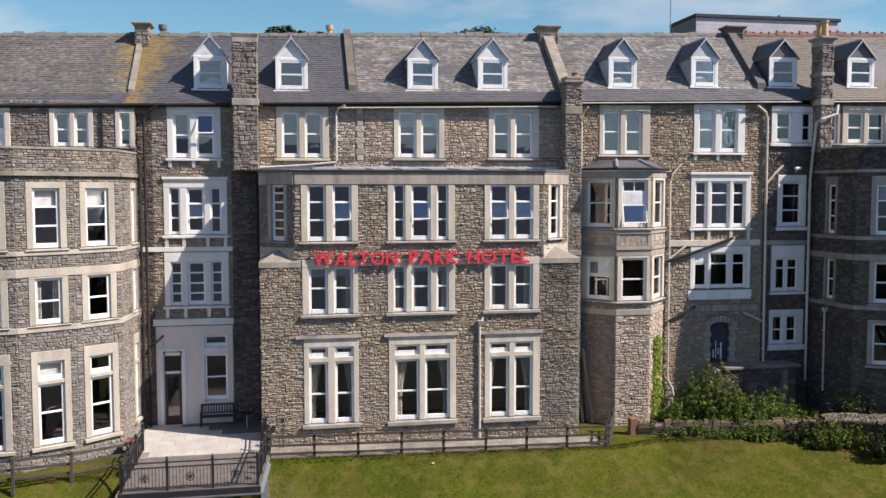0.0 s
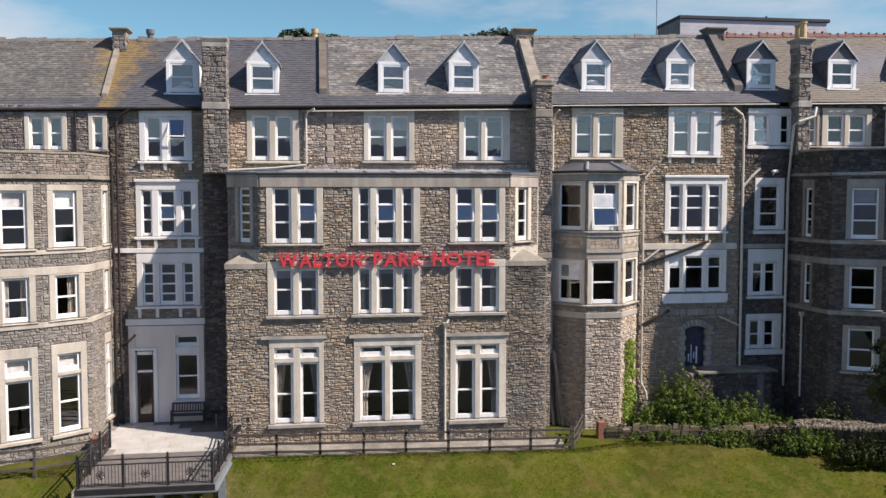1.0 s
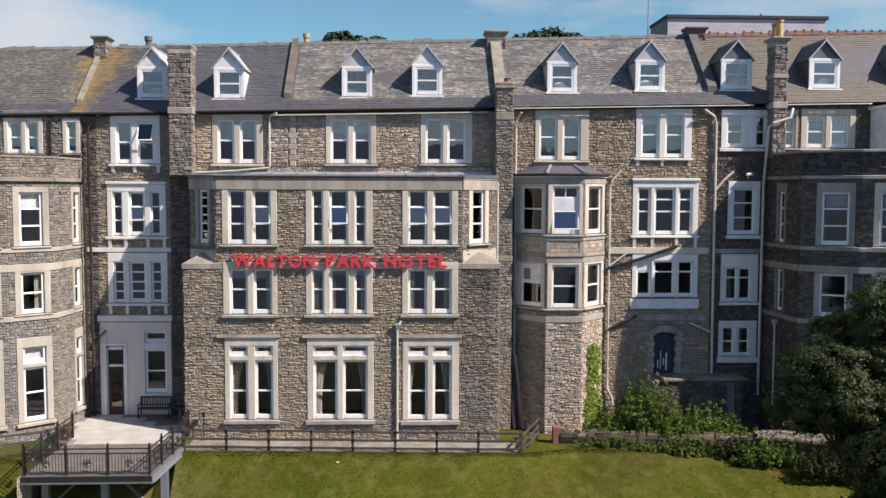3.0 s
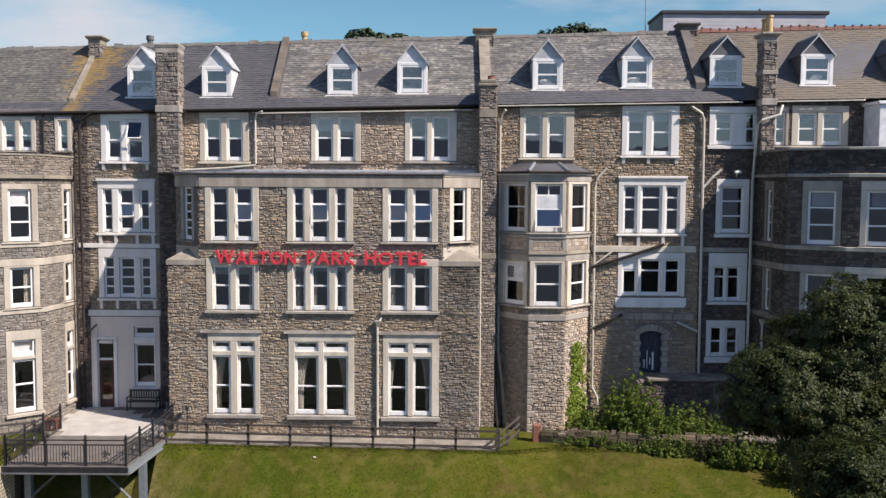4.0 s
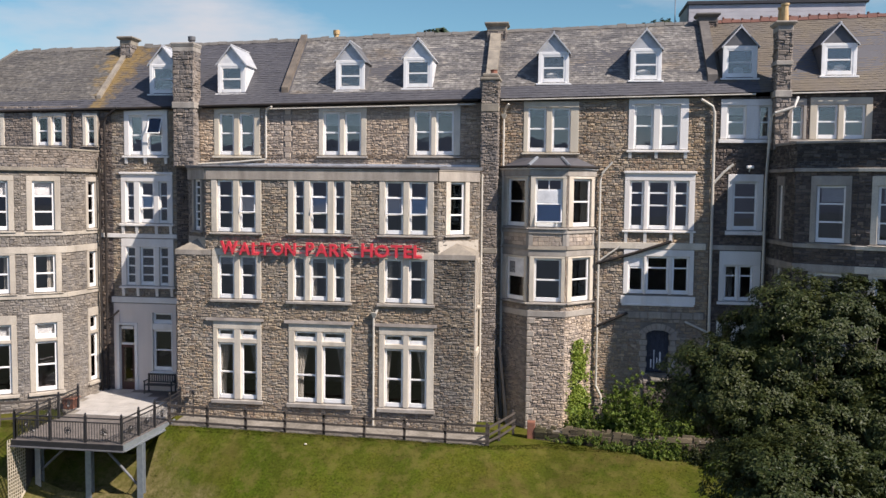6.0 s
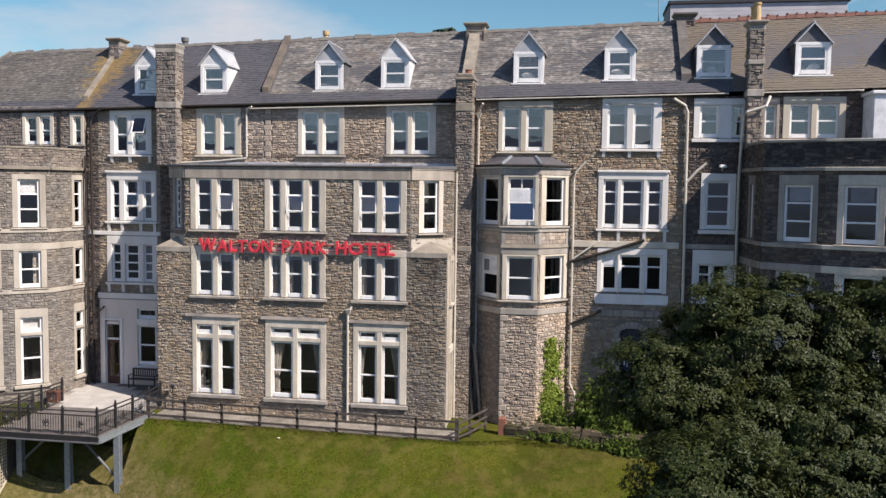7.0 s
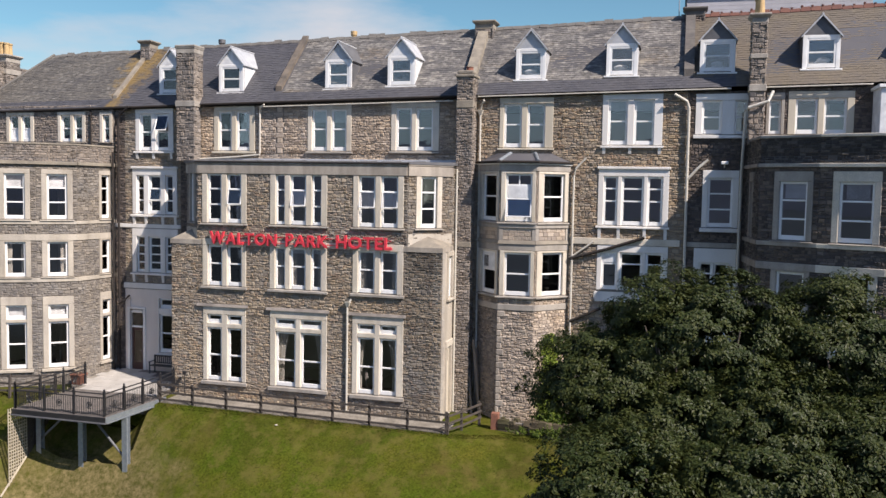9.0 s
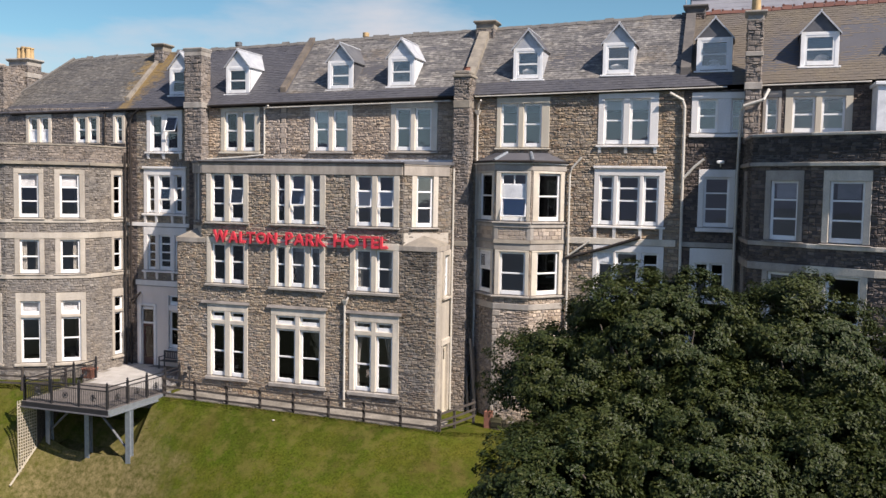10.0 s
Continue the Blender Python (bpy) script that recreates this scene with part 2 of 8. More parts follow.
M_SLATE_WEST = material("faded_slate", (0.1182, 0.1073, 0.0900), 0.75, second=(0.0631, 0.0602, 0.0585), scale=1.3, island=0.28, palette=OLD_TONES, bump=0.3, bump_scale=30, fine=5, fine_amount=0.3, streak="level")
M_SLATE_NEW = material("dark_slate", (0.0835, 0.0815, 0.0867), 0.6, second=(0.0631, 0.0621, 0.0676), scale=0.8, island=0.45, palette=[(0.0866, 0.0835, 0.0899), (0.0693, 0.0672, 0.0740), (0.1018, 0.0977, 0.1016), (0.0774, 0.0733, 0.0740)], bump=0.2, bump_scale=30)
M_SLATE_BROWN = material("brown_slate", (0.1187, 0.1000, 0.0820), 0.7, second=(0.1548, 0.1224, 0.0750), scale=0.7, island=0.25, palette=[(0.1238, 0.1020, 0.0850), (0.1032, 0.0877, 0.0750), (0.1445, 0.1204, 0.0900), (0.0980, 0.0867, 0.0800)], bump=0.25, bump_scale=30)
M_LEAD = material("lead_sheet", (0.1020, 0.1020, 0.1069), 0.6, metal=0.2, second=(0.1530, 0.1510, 0.1505), scale=2.2, fine_amount=0.1, bump=0.2, bump_scale=15)
M_LEAD_PALE = material("pale_lead_sheet", (0.42, 0.43, 0.44), 0.55, metal=0.2, second=(0.55, 0.55, 0.54), scale=2.5, fine_amount=0.1, bump=0.2, bump_scale=15)
M_RIDGE = material("ridge_stone", (0.1584, 0.1452, 0.1254), 0.85, second=(0.1056, 0.0990, 0.0891), scale=1.5, bump=0.3)
M_RED_TILE = material("red_ridge_tile", (0.1535, 0.0632, 0.0412), 0.8, second=(0.1162, 0.0474, 0.0353), scale=3, bump=0.2)
M_COPING = material("coping_stone", (0.33, 0.29, 0.225), 0.9, second=(0.21, 0.185, 0.15), scale=2.0, bump=0.45, bump_scale=25)
M_COPING_BROWN = material("brown_coping_stone", (0.17, 0.138, 0.105), 0.9, second=(0.10, 0.084, 0.068), scale=2.0, bump=0.45, bump_scale=25)
M_COPING_DARK = material("sooty_coping_stone", (0.10, 0.09, 0.082), 0.9, second=(0.15, 0.135, 0.115), scale=2.0, bump=0.45, bump_scale=25)
M_POT = material("buff_clay_pot", (0.55, 0.38, 0.18), 0.8, second=(0.42, 0.28, 0.13), scale=4, bump=0.2)
M_TERRACOTTA = material("terracotta", (0.27, 0.105, 0.06), 0.8, second=(0.20, 0.08, 0.05), scale=4, bump=0.2)
M_BRICK = material("red_brick", (0.2592, 0.1080, 0.0648), 0.9, second=(0.2016, 0.0864, 0.0576), scale=6, bump=0.4)
M_PIPE = material("cream_pipe_paint", (0.62, 0.58, 0.49), 0.45, second=(0.50, 0.46, 0.38), scale=3, bump=0.08, streak=True)
M_PIPE_DARK = material("dark_iron_pipe", (0.035, 0.032, 0.030), 0.85, second=(0.045, 0.036, 0.030), scale=3, bump=0.1, spec=0.1)
M_BLACK = material("black_metal", (0.018, 0.018, 0.02), 0.4, second=(0.03, 0.028, 0.027), scale=4, bump=0.05)
M_STEEL = material("galvanised_steel", (0.36, 0.39, 0.41), 0.5, metal=0.6, second=(0.28, 0.31, 0.33), scale=5, bump=0.05)
M_FENCE = material("grey_fence_wood", (0.080, 0.065, 0.052), 0.85, second=(0.048, 0.039, 0.032), scale=4, fine=90, bump=0.35, streak=True)
M_PLANK = material("grey_weathered_timber", (0.20, 0.175, 0.145), 0.85, second=(0.12, 0.105, 0.09), scale=4, fine=60, bump=0.3, streak=True)
M_FENCE_PALE = material("pale_softwood", (0.46, 0.40, 0.29), 0.8, second=(0.36, 0.31, 0.23), scale=4, fine=60, bump=0.25)
M_DECK = material("grey_deck_board", (0.165, 0.142, 0.122), 0.8, second=(0.11, 0.096, 0.084), scale=3, fine=50, bump=0.3)
M_PAVING = material("pale_paving", (0.4692, 0.4371, 0.3871), 0.85, second=(0.3772, 0.3478, 0.3038), scale=1.4, fine=30, bump=0.2)
M_CONCRETE = material("concrete", (0.3256, 0.2904, 0.2376), 0.9, second=(0.1760, 0.1540, 0.1188), scale=2.2, fine=30, bump=0.3)
M_DUST = material("dusty_concrete", (0.25, 0.222, 0.178), 0.95, second=(0.105, 0.098, 0.068), scale=1.5, fine=14, fine_amount=0.35, bump=0.6, bump_scale=20)
M_STRIP = material("pale_dusty_concrete", (0.2720, 0.2414, 0.1972), 0.95, second=(0.1632, 0.1442, 0.1122), scale=1.3, fine=12, fine_amount=0.35, bump=0.6, bump_scale=20)
# steel toned down for the braces, standing in for the deck's shade
M_BRACE = material("shaded_steel_tube", (0.15, 0.155, 0.16), 0.6, second=(0.11, 0.112, 0.115), scale=5, bump=0.05)
M_RED = material("red_sign_enamel", (0.70, 0.055, 0.075), 0.35, second=(0.62, 0.045, 0.06), scale=5, fine_amount=0.03, bump=0.03)
M_PLASTER = material("interior_plaster", (0.46, 0.41, 0.37), 0.9, second=(0.38, 0.34, 0.31), scale=1, bump=0.05)
M_CARPET = material("interior_floor", (0.10, 0.06, 0.045), 0.9, bump=0.1)
M_CURTAIN = material("cream_curtain", (0.62, 0.58, 0.50), 0.9, second=(0.52, 0.48, 0.41), scale=6, bump=0.1)
M_BLIND = material("white_blind", (0.78, 0.77, 0.74), 0.8, bump=0.05)
M_PANEL = material("white_panel", (0.80, 0.80, 0.78), 0.5, bump=0.03)
M_DOOR_RED = material("dark_red_door", (0.05, 0.022, 0.017), 0.45, second=(0.07, 0.022, 0.016), scale=4, bump=0.08)
M_DOOR_BLUE = material("blue_grey_door", (0.022, 0.027, 0.042), 0.6, second=(0.045, 0.05, 0.065), scale=5, bump=0.1)
M_CLAD = material("pale_cladding", (0.5049, 0.4826, 0.4826), 0.6, second=(0.4223, 0.4037, 0.4037), scale=1.2, bump=0.05)
M_FELT = material("dark_roof_felt", (0.04, 0.04, 0.045), 0.8, bump=0.1)
M_LEAF = material("tree_leaf", (0.0512, 0.0591, 0.0142), 0.5, second=(0.0249, 0.0381, 0.0102), scale=0.45, island=0.5, palette=[(0.0360, 0.0520, 0.0121), (0.0249, 0.0394, 0.0106), (0.0609, 0.0717, 0.0170), (0.0332, 0.0493, 0.0138), (0.0816, 0.0858, 0.0221), (0.0207, 0.0324, 0.0089)], bump=0, fine_amount=0.1, spec=0.24)
M_LEAF_FAR = material("far_leaf", (0.035, 0.062, 0.02), 0.6, second=(0.025, 0.045, 0.016), scale=0.5, bump=0)
# added ridge out of view; its glow sets the tone mirrored in the panes
M_MIRROR_RIDGE = material("glowing_mirror_ridge", (0.05, 0.06, 0.075), 0.9, scale=0.004, bump=0)
M_MIRROR_RIDGE.node_tree.nodes["Principled BSDF"].inputs["Emission Color"].default_value = (0.075, 0.092, 0.135, 1)
M_MIRROR_RIDGE.node_tree.nodes["Principled BSDF"].inputs["Emission Strength"].default_value = 1.0
M_SHRUB = material("shrub_leaf", (0.1285, 0.1878, 0.0252), 0.55, second=(0.0803, 0.1232, 0.0193), scale=1.2, island=0.55, palette=[(0.1168, 0.1803, 0.0238), (0.1825, 0.2479, 0.0355), (0.0730, 0.1172, 0.0193), (0.2190, 0.2479, 0.0415), (0.0905, 0.1428, 0.0281), (0.0511, 0.0781, 0.0163)], bump=0, fine_amount=0.1, spec=0.25)
M_STRAW = material("dry_straw", (0.46, 0.40, 0.31), 0.9, second=(0.26, 0.215, 0.15), scale=2.5, island=0.5, palette=[(0.48, 0.43, 0.34), (0.34, 0.29, 0.21), (0.58, 0.53, 0.45), (0.22, 0.18, 0.12)], bump=0, spec=0.2)
M_IVY = material("ivy_leaf", (0.2610, 0.3306, 0.0435), 0.6, second=(0.1740, 0.2610, 0.0362), scale=2, island=0.5, palette=[(0.2784, 0.3480, 0.0435), (0.1740, 0.2610, 0.0362), (0.3480, 0.3828, 0.0725)], bump=0)
M_BARK = material("bark", (0.10, 0.08, 0.06), 0.9, second=(0.16, 0.13, 0.10), scale=5, bump=0.6, bump_scale=25)
M_GRASS = material("lawn", (0.0484, 0.0688, 0.0055), 0.95, second=(0.0779, 0.0744, 0.0100), scale=0.5, fine=11, fine_amount=0.36, bump=0.6, bump_scale=14, spec=0.06)


def add_weathering(m, warm, cool, scale, drip):
    """Broad patches of warmer and greyer stone, and faint rain streaks down the wall."""
    n, l = m.node_tree.nodes, m.node_tree.links
    b = n["Principled BSDF"]
    geo = n.new("ShaderNodeNewGeometry")
    for stretch_, size, lo, hi, first, last, amount in (((1, 1, 1), scale, 0.40, 0.60, warm, cool, 1.0), ((1.6, 1.6, 0.16), 0.9, 0.52, 0.72, (1, 1, 1), (0.66, 0.65, 0.66), drip)):
        source = b.inputs["Base Color"].links[0].from_socket
        mp = n.new("ShaderNodeMapping")
        mp.inputs["Scale"].default_value = stretch_
        nz = n.new("ShaderNodeTexNoise")
        nz.inputs["Scale"].default_value, nz.inputs["Detail"].default_value, nz.inputs["Roughness"].default_value = size, 5, 0.6
        mr = n.new("ShaderNodeMapRange")
        mr.inputs["From Min"].default_value, mr.inputs["From Max"].default_value = lo, hi
        tone = n.new("ShaderNodeMix")
        tone.data_type = "RGBA"
        tone.inputs[6].default_value, tone.inputs[7].default_value = (*first, 1), (*last, 1)
        mx = n.new("ShaderNodeMix")
        mx.data_type, mx.blend_type = "RGBA", "MULTIPLY"
        mx.inputs[0].default_value = amount
        l.new(geo.outputs["Position"], mp.inputs["Vector"])
        l.new(mp.outputs["Vector"], nz.inputs["Vector"])
        l.new(nz.outputs["Fac"], mr.inputs["Value"])
        l.new(mr.outputs["Result"], tone.inputs[0])
        l.new(source, mx.inputs[6])
        l.new(tone.outputs[2], mx.inputs[7])
        l.new(mx.outputs[2], b.inputs["Base Color"])


for m_ in (M_STONE, M_STONE_PIECE, M_STONE_WARM, M_STONE_WARM_PIECE, M_STONE_PALE, M_STONE_PALE_PIECE):
    add_weathering(m_, (1.06, 1.02, 0.95), (0.92, 0.95, 1.00), 0.30, 0.55)
for m_ in (M_STONE_GREY, M_STONE_GREY_PIECE, M_STONE_BUFF, M_STONE_BUFF_PIECE, M_STONE_DARK, M_STONE_DARK_PIECE, M_STONE_SHADE, M_STONE_SHADE_PIECE):
    add_weathering(m_, (1.04, 1.0, 0.95), (0.88, 0.90, 0.94), 0.45, 0.4)
for m_ in (M_LIME, M_LIME_BOW, M_LIME_GREY, M_LIME_WORN, M_COPING):
    add_weathering(m_, (1.04, 1.02, 0.98), (0.90, 0.89, 0.88), 0.8, 0.45)


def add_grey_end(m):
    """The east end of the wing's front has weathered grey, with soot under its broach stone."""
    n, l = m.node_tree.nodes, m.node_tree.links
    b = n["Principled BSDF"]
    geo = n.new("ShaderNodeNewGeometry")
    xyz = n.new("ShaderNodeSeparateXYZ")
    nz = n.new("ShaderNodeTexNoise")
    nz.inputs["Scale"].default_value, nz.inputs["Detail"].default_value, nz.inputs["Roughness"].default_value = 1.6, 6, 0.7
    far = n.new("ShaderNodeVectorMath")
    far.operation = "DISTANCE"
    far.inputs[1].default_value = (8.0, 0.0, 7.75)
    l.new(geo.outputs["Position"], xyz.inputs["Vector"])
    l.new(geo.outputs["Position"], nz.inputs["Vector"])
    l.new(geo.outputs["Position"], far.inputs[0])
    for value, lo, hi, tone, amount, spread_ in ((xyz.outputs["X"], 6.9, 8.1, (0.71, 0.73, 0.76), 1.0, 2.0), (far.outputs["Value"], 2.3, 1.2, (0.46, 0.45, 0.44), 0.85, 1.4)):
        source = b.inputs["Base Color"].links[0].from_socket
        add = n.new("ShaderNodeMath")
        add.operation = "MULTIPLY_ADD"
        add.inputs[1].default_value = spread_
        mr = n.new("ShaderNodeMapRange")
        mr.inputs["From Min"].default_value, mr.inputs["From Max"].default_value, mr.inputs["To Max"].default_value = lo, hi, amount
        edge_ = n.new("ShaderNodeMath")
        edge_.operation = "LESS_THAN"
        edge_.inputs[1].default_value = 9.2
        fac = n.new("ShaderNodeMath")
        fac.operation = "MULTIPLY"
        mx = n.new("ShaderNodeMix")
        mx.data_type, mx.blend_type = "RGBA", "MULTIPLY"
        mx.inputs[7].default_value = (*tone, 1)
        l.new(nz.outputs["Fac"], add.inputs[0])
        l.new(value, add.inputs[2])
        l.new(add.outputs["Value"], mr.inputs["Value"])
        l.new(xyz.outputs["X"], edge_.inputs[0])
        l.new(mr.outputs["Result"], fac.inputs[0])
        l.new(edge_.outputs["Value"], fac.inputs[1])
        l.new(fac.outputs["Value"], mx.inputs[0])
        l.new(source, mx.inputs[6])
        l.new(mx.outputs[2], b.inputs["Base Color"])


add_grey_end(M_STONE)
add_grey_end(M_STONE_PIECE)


def add_lichen(m, colour, amount, size=5.0, along=(0.45, 1, 1), edge=(0.54, 0.66)):
    """Lichen or moss in broken streaks over the slates."""
    n, l = m.node_tree.nodes, m.node_tree.links
    b = n["Principled BSDF"]
    source = b.inputs["Base Color"].links[0].from_socket
    geo = n.new("ShaderNodeNewGeometry")
    mp = n.new("ShaderNodeMapping")
    mp.inputs["Scale"].default_value = along
    nz = n.new("ShaderNodeTexNoise")
    nz.inputs["Scale"].default_value, nz.inputs["Detail"].default_value, nz.inputs["Roughness"].default_value = size, 6, 0.7
    mr = n.new("ShaderNodeMapRange")
    mr.inputs["From Min"].default_value, mr.inputs["From Max"].default_value, mr.inputs["To Max"].default_value = *edge, amount
    mx = n.new("ShaderNodeMix")
    mx.data_type = "RGBA"
    mx.inputs[7].default_value = (*colour, 1)
    l.new(geo.outputs["Position"], mp.inputs["Vector"])
    l.new(mp.outputs["Vector"], nz.inputs["Vector"])
    l.new(nz.outputs["Fac"], mr.inputs["Value"])
    l.new(mr.outputs["Result"], mx.inputs[0])
    l.new(source, mx.inputs[6])
    l.new(mx.outputs[2], b.inputs["Base Color"])


add_lichen(M_SLATE_OLD, (0.075, 0.072, 0.072), 0.75, 1.1, (0.5, 1, 1), (0.50, 0.60))
add_lichen(M_SLATE_OLD, (0.38, 0.355, 0.30), 0.65, 3.2, (0.5, 1, 1), (0.56, 0.63))
add_lichen(M_SLATE_OLD, (0.17, 0.125, 0.075), 0.5, 0.8, (0.5, 1, 1), (0.54, 0.66))
add_lichen(M_SLATE_WEST, (0.085, 0.078, 0.070), 0.7, 0.9, (1.6, 0.3, 0.3), (0.48, 0.60))
add_lichen(M_SLATE_WEST, (0.30, 0.27, 0.21), 0.4)
add_lichen(M_SLATE_BROWN, (0.20, 0.165, 0.115), 0.3)


def add_orange_lichen(m):
    """Orange lichen spreading from the west coping, thickest towards the ridge."""
    n, l = m.node_tree.nodes, m.node_tree.links
    b = n["Principled BSDF"]
    source = b.inputs["Base Color"].links[0].from_socket
    geo = n.new("ShaderNodeNewGeometry")
    xyz = n.new("ShaderNodeSeparateXYZ")
    l.new(geo.outputs["Position"], xyz.inputs["Vector"])
    off = n.new("ShaderNodeMath")
    off.operation = "ADD"
    off.inputs[1].default_value = 10.35
    l.new(xyz.outputs["X"], off.inputs[0])
    gap_ = n.new("ShaderNodeMath")
    gap_.operation = "ABSOLUTE"
    l.new(off.outputs["Value"], gap_.inputs[0])
    reach = n.new("ShaderNodeMapRange")
    reach.inputs["From Min"].default_value, reach.inputs["From Max"].default_value = 15.3, 18.4
    reach.inputs["To Min"].default_value, reach.inputs["To Max"].default_value = 0.75, 2.6
    l.new(xyz.outputs["Z"], reach.inputs["Value"])
    near_ = n.new("ShaderNodeMath")
    near_.operation = "DIVIDE"
    l.new(gap_.outputs["Value"], near_.inputs[0])
    l.new(reach.outputs["Result"], near_.inputs[1])
    nz = n.new("ShaderNodeTexNoise")
    nz.inputs["Scale"].default_value, nz.inputs["Detail"].default_value, nz.inputs["Roughness"].default_value = 2.2, 8, 0.75
    l.new(geo.outputs["Position"], nz.inputs["Vector"])
    add = n.new("ShaderNodeMath")
    add.operation = "MULTIPLY_ADD"
    add.inputs[1].default_value = 3.2
    l.new(nz.outputs["Fac"], add.inputs[0])
    l.new(near_.outputs["Value"], add.inputs[2])
    mr = n.new("ShaderNodeMapRange")
    mr.inputs["From Min"].default_value, mr.inputs["From Max"].default_value, mr.inputs["To Min"].default_value, mr.inputs["To Max"].default_value = 1.65, 2.35, 0.72, 0.0
    l.new(add.outputs["Value"], mr.inputs["Value"])
    mx = n.new("ShaderNodeMix")
    mx.data_type = "RGBA"
    mx.inputs[7].default_value = (0.27, 0.175, 0.05, 1)
    l.new(mr.outputs["Result"], mx.inputs[0])
    l.new(source, mx.inputs[6])
    l.new(mx.outputs[2], b.inputs["Base Color"])


for m_ in (M_SLATE_WEST, M_SLATE_NEW):
    add_orange_lichen(m_)


def add_translucency(m, amount):
    """Thin leaves let some of the light through."""
    n, l = m.node_tree.nodes, m.node_tree.links
    b = n["Principled BSDF"]
    thin = n.new("ShaderNodeBsdfTranslucent")
    both_ = n.new("ShaderNodeMixShader")
    both_.inputs["Fac"].default_value = amount
    l.new(b.inputs["Base Color"].links[0].from_socket, thin.inputs["Color"])
    l.new(b.outputs["BSDF"], both_.inputs[1])
    l.new(thin.outputs["BSDF"], both_.inputs[2])
    l.new(both_.outputs["Shader"], n["Material Output"].inputs["Surface"])


for m_ in (M_LEAF, M_SHRUB, M_IVY):
    add_translucency(m_, 0.2 if m_ is M_LEAF else 0.3)


def add_dry_patches(m):
    """Straw-coloured and bare earth patches in the grass."""
    n, l = m.node_tree.nodes, m.node_tree.links
    b = n["Principled BSDF"]
    geo = n.new("ShaderNodeNewGeometry")
    for scale, detail, lo, hi, colour, amount in ((0.22, 5, 0.42, 0.60, (0.040, 0.047, 0.0065), 0.65), (0.75, 8, 0.48, 0.62, (0.100, 0.088, 0.019), 0.55), (1.5, 9, 0.50, 0.60, (0.110, 0.096, 0.026), 0.42), (2.6, 6, 0.54, 0.66, (0.090, 0.104, 0.014), 0.45), (3.4, 8, 0.57, 0.68, (0.036, 0.048, 0.007), 0.4), (0.42, 9, 0.54, 0.68, (0.078, 0.058, 0.018), 0.7)):
        source = b.inputs["Base Color"].links[0].from_socket
        nz = n.new("ShaderNodeTexNoise")
        nz.inputs["Scale"].default_value, nz.inputs["Detail"].default_value, nz.inputs["Roughness"].default_value = scale, detail, 0.68
        mr = n.new("ShaderNodeMapRange")
        mr.inputs["From Min"].default_value, mr.inputs["From Max"].default_value, mr.inputs["To Max"].default_value = lo, hi, amount
        mx = n.new("ShaderNodeMix")
        mx.data_type = "RGBA"
        mx.inputs[7].default_value = (*colour, 1)
        l.new(geo.outputs["Position"], nz.inputs["Vector"])
        l.new(nz.outputs["Fac"], mr.inputs["Value"])
        l.new(mr.outputs["Result"], mx.inputs[0])
        l.new(source, mx.inputs[6])
        l.new(mx.outputs[2], b.inputs["Base Color"])
    # trodden straw and earth round the deck posts
    source = b.inputs["Base Color"].links[0].from_socket
    far = n.new("ShaderNodeVectorMath")
    far.operation = "DISTANCE"
    far.inputs[1].default_value = (-6.6, -6.4, -3.2)
    nz = n.new("ShaderNodeTexNoise")
    nz.inputs["Scale"].default_value, nz.inputs["Detail"].default_value = 1.3, 7
    add = n.new("ShaderNodeMath")
    add.operation = "MULTIPLY_ADD"
    add.inputs[1].default_value = 5.0
    mr = n.new("ShaderNodeMapRange")
    mr.inputs["From Min"].default_value, mr.inputs["From Max"].default_value, mr.inputs["To Min"].default_value, mr.inputs["To Max"].default_value = 5.2, 8.2, 0.95, 0.0
    earth = n.new("ShaderNodeMix")
    earth.data_type = "RGBA"
    earth.inputs[6].default_value = (0.20, 0.155, 0.072, 1)
    earth.inputs[7].default_value = (0.065, 0.062, 0.016, 1)
    fine = n.new("ShaderNodeTexNoise")
    fine.inputs["Scale"].default_value, fine.inputs["Detail"].default_value, fine.inputs["Roughness"].default_value = 4.0, 9, 0.8
    crisp = n.new("ShaderNodeMapRange")
    crisp.inputs["From Min"].default_value, crisp.inputs["From Max"].default_value = 0.40, 0.60
    mx = n.new("ShaderNodeMix")
    mx.data_type = "RGBA"
    l.new(geo.outputs["Position"], far.inputs[0])
    l.new(geo.outputs["Position"], nz.inputs["Vector"])
    l.new(geo.outputs["Position"], fine.inputs["Vector"])
    l.new(fine.outputs["Fac"], crisp.inputs["Value"])
    l.new(crisp.outputs["Result"], earth.inputs[0])
    l.new(nz.outputs["Fac"], add.inputs[0])
    l.new(far.outputs["Value"], add.inputs[2])
    l.new(add.outputs["Value"], mr.inputs["Value"])
    l.new(mr.outputs["Result"], mx.inputs[0])
    l.new(source, mx.inputs[6])
    l.new(earth.outputs[2], mx.inputs[7])
    l.new(mx.outputs[2], b.inputs["Base Color"])


add_dry_patches(M_GRASS)


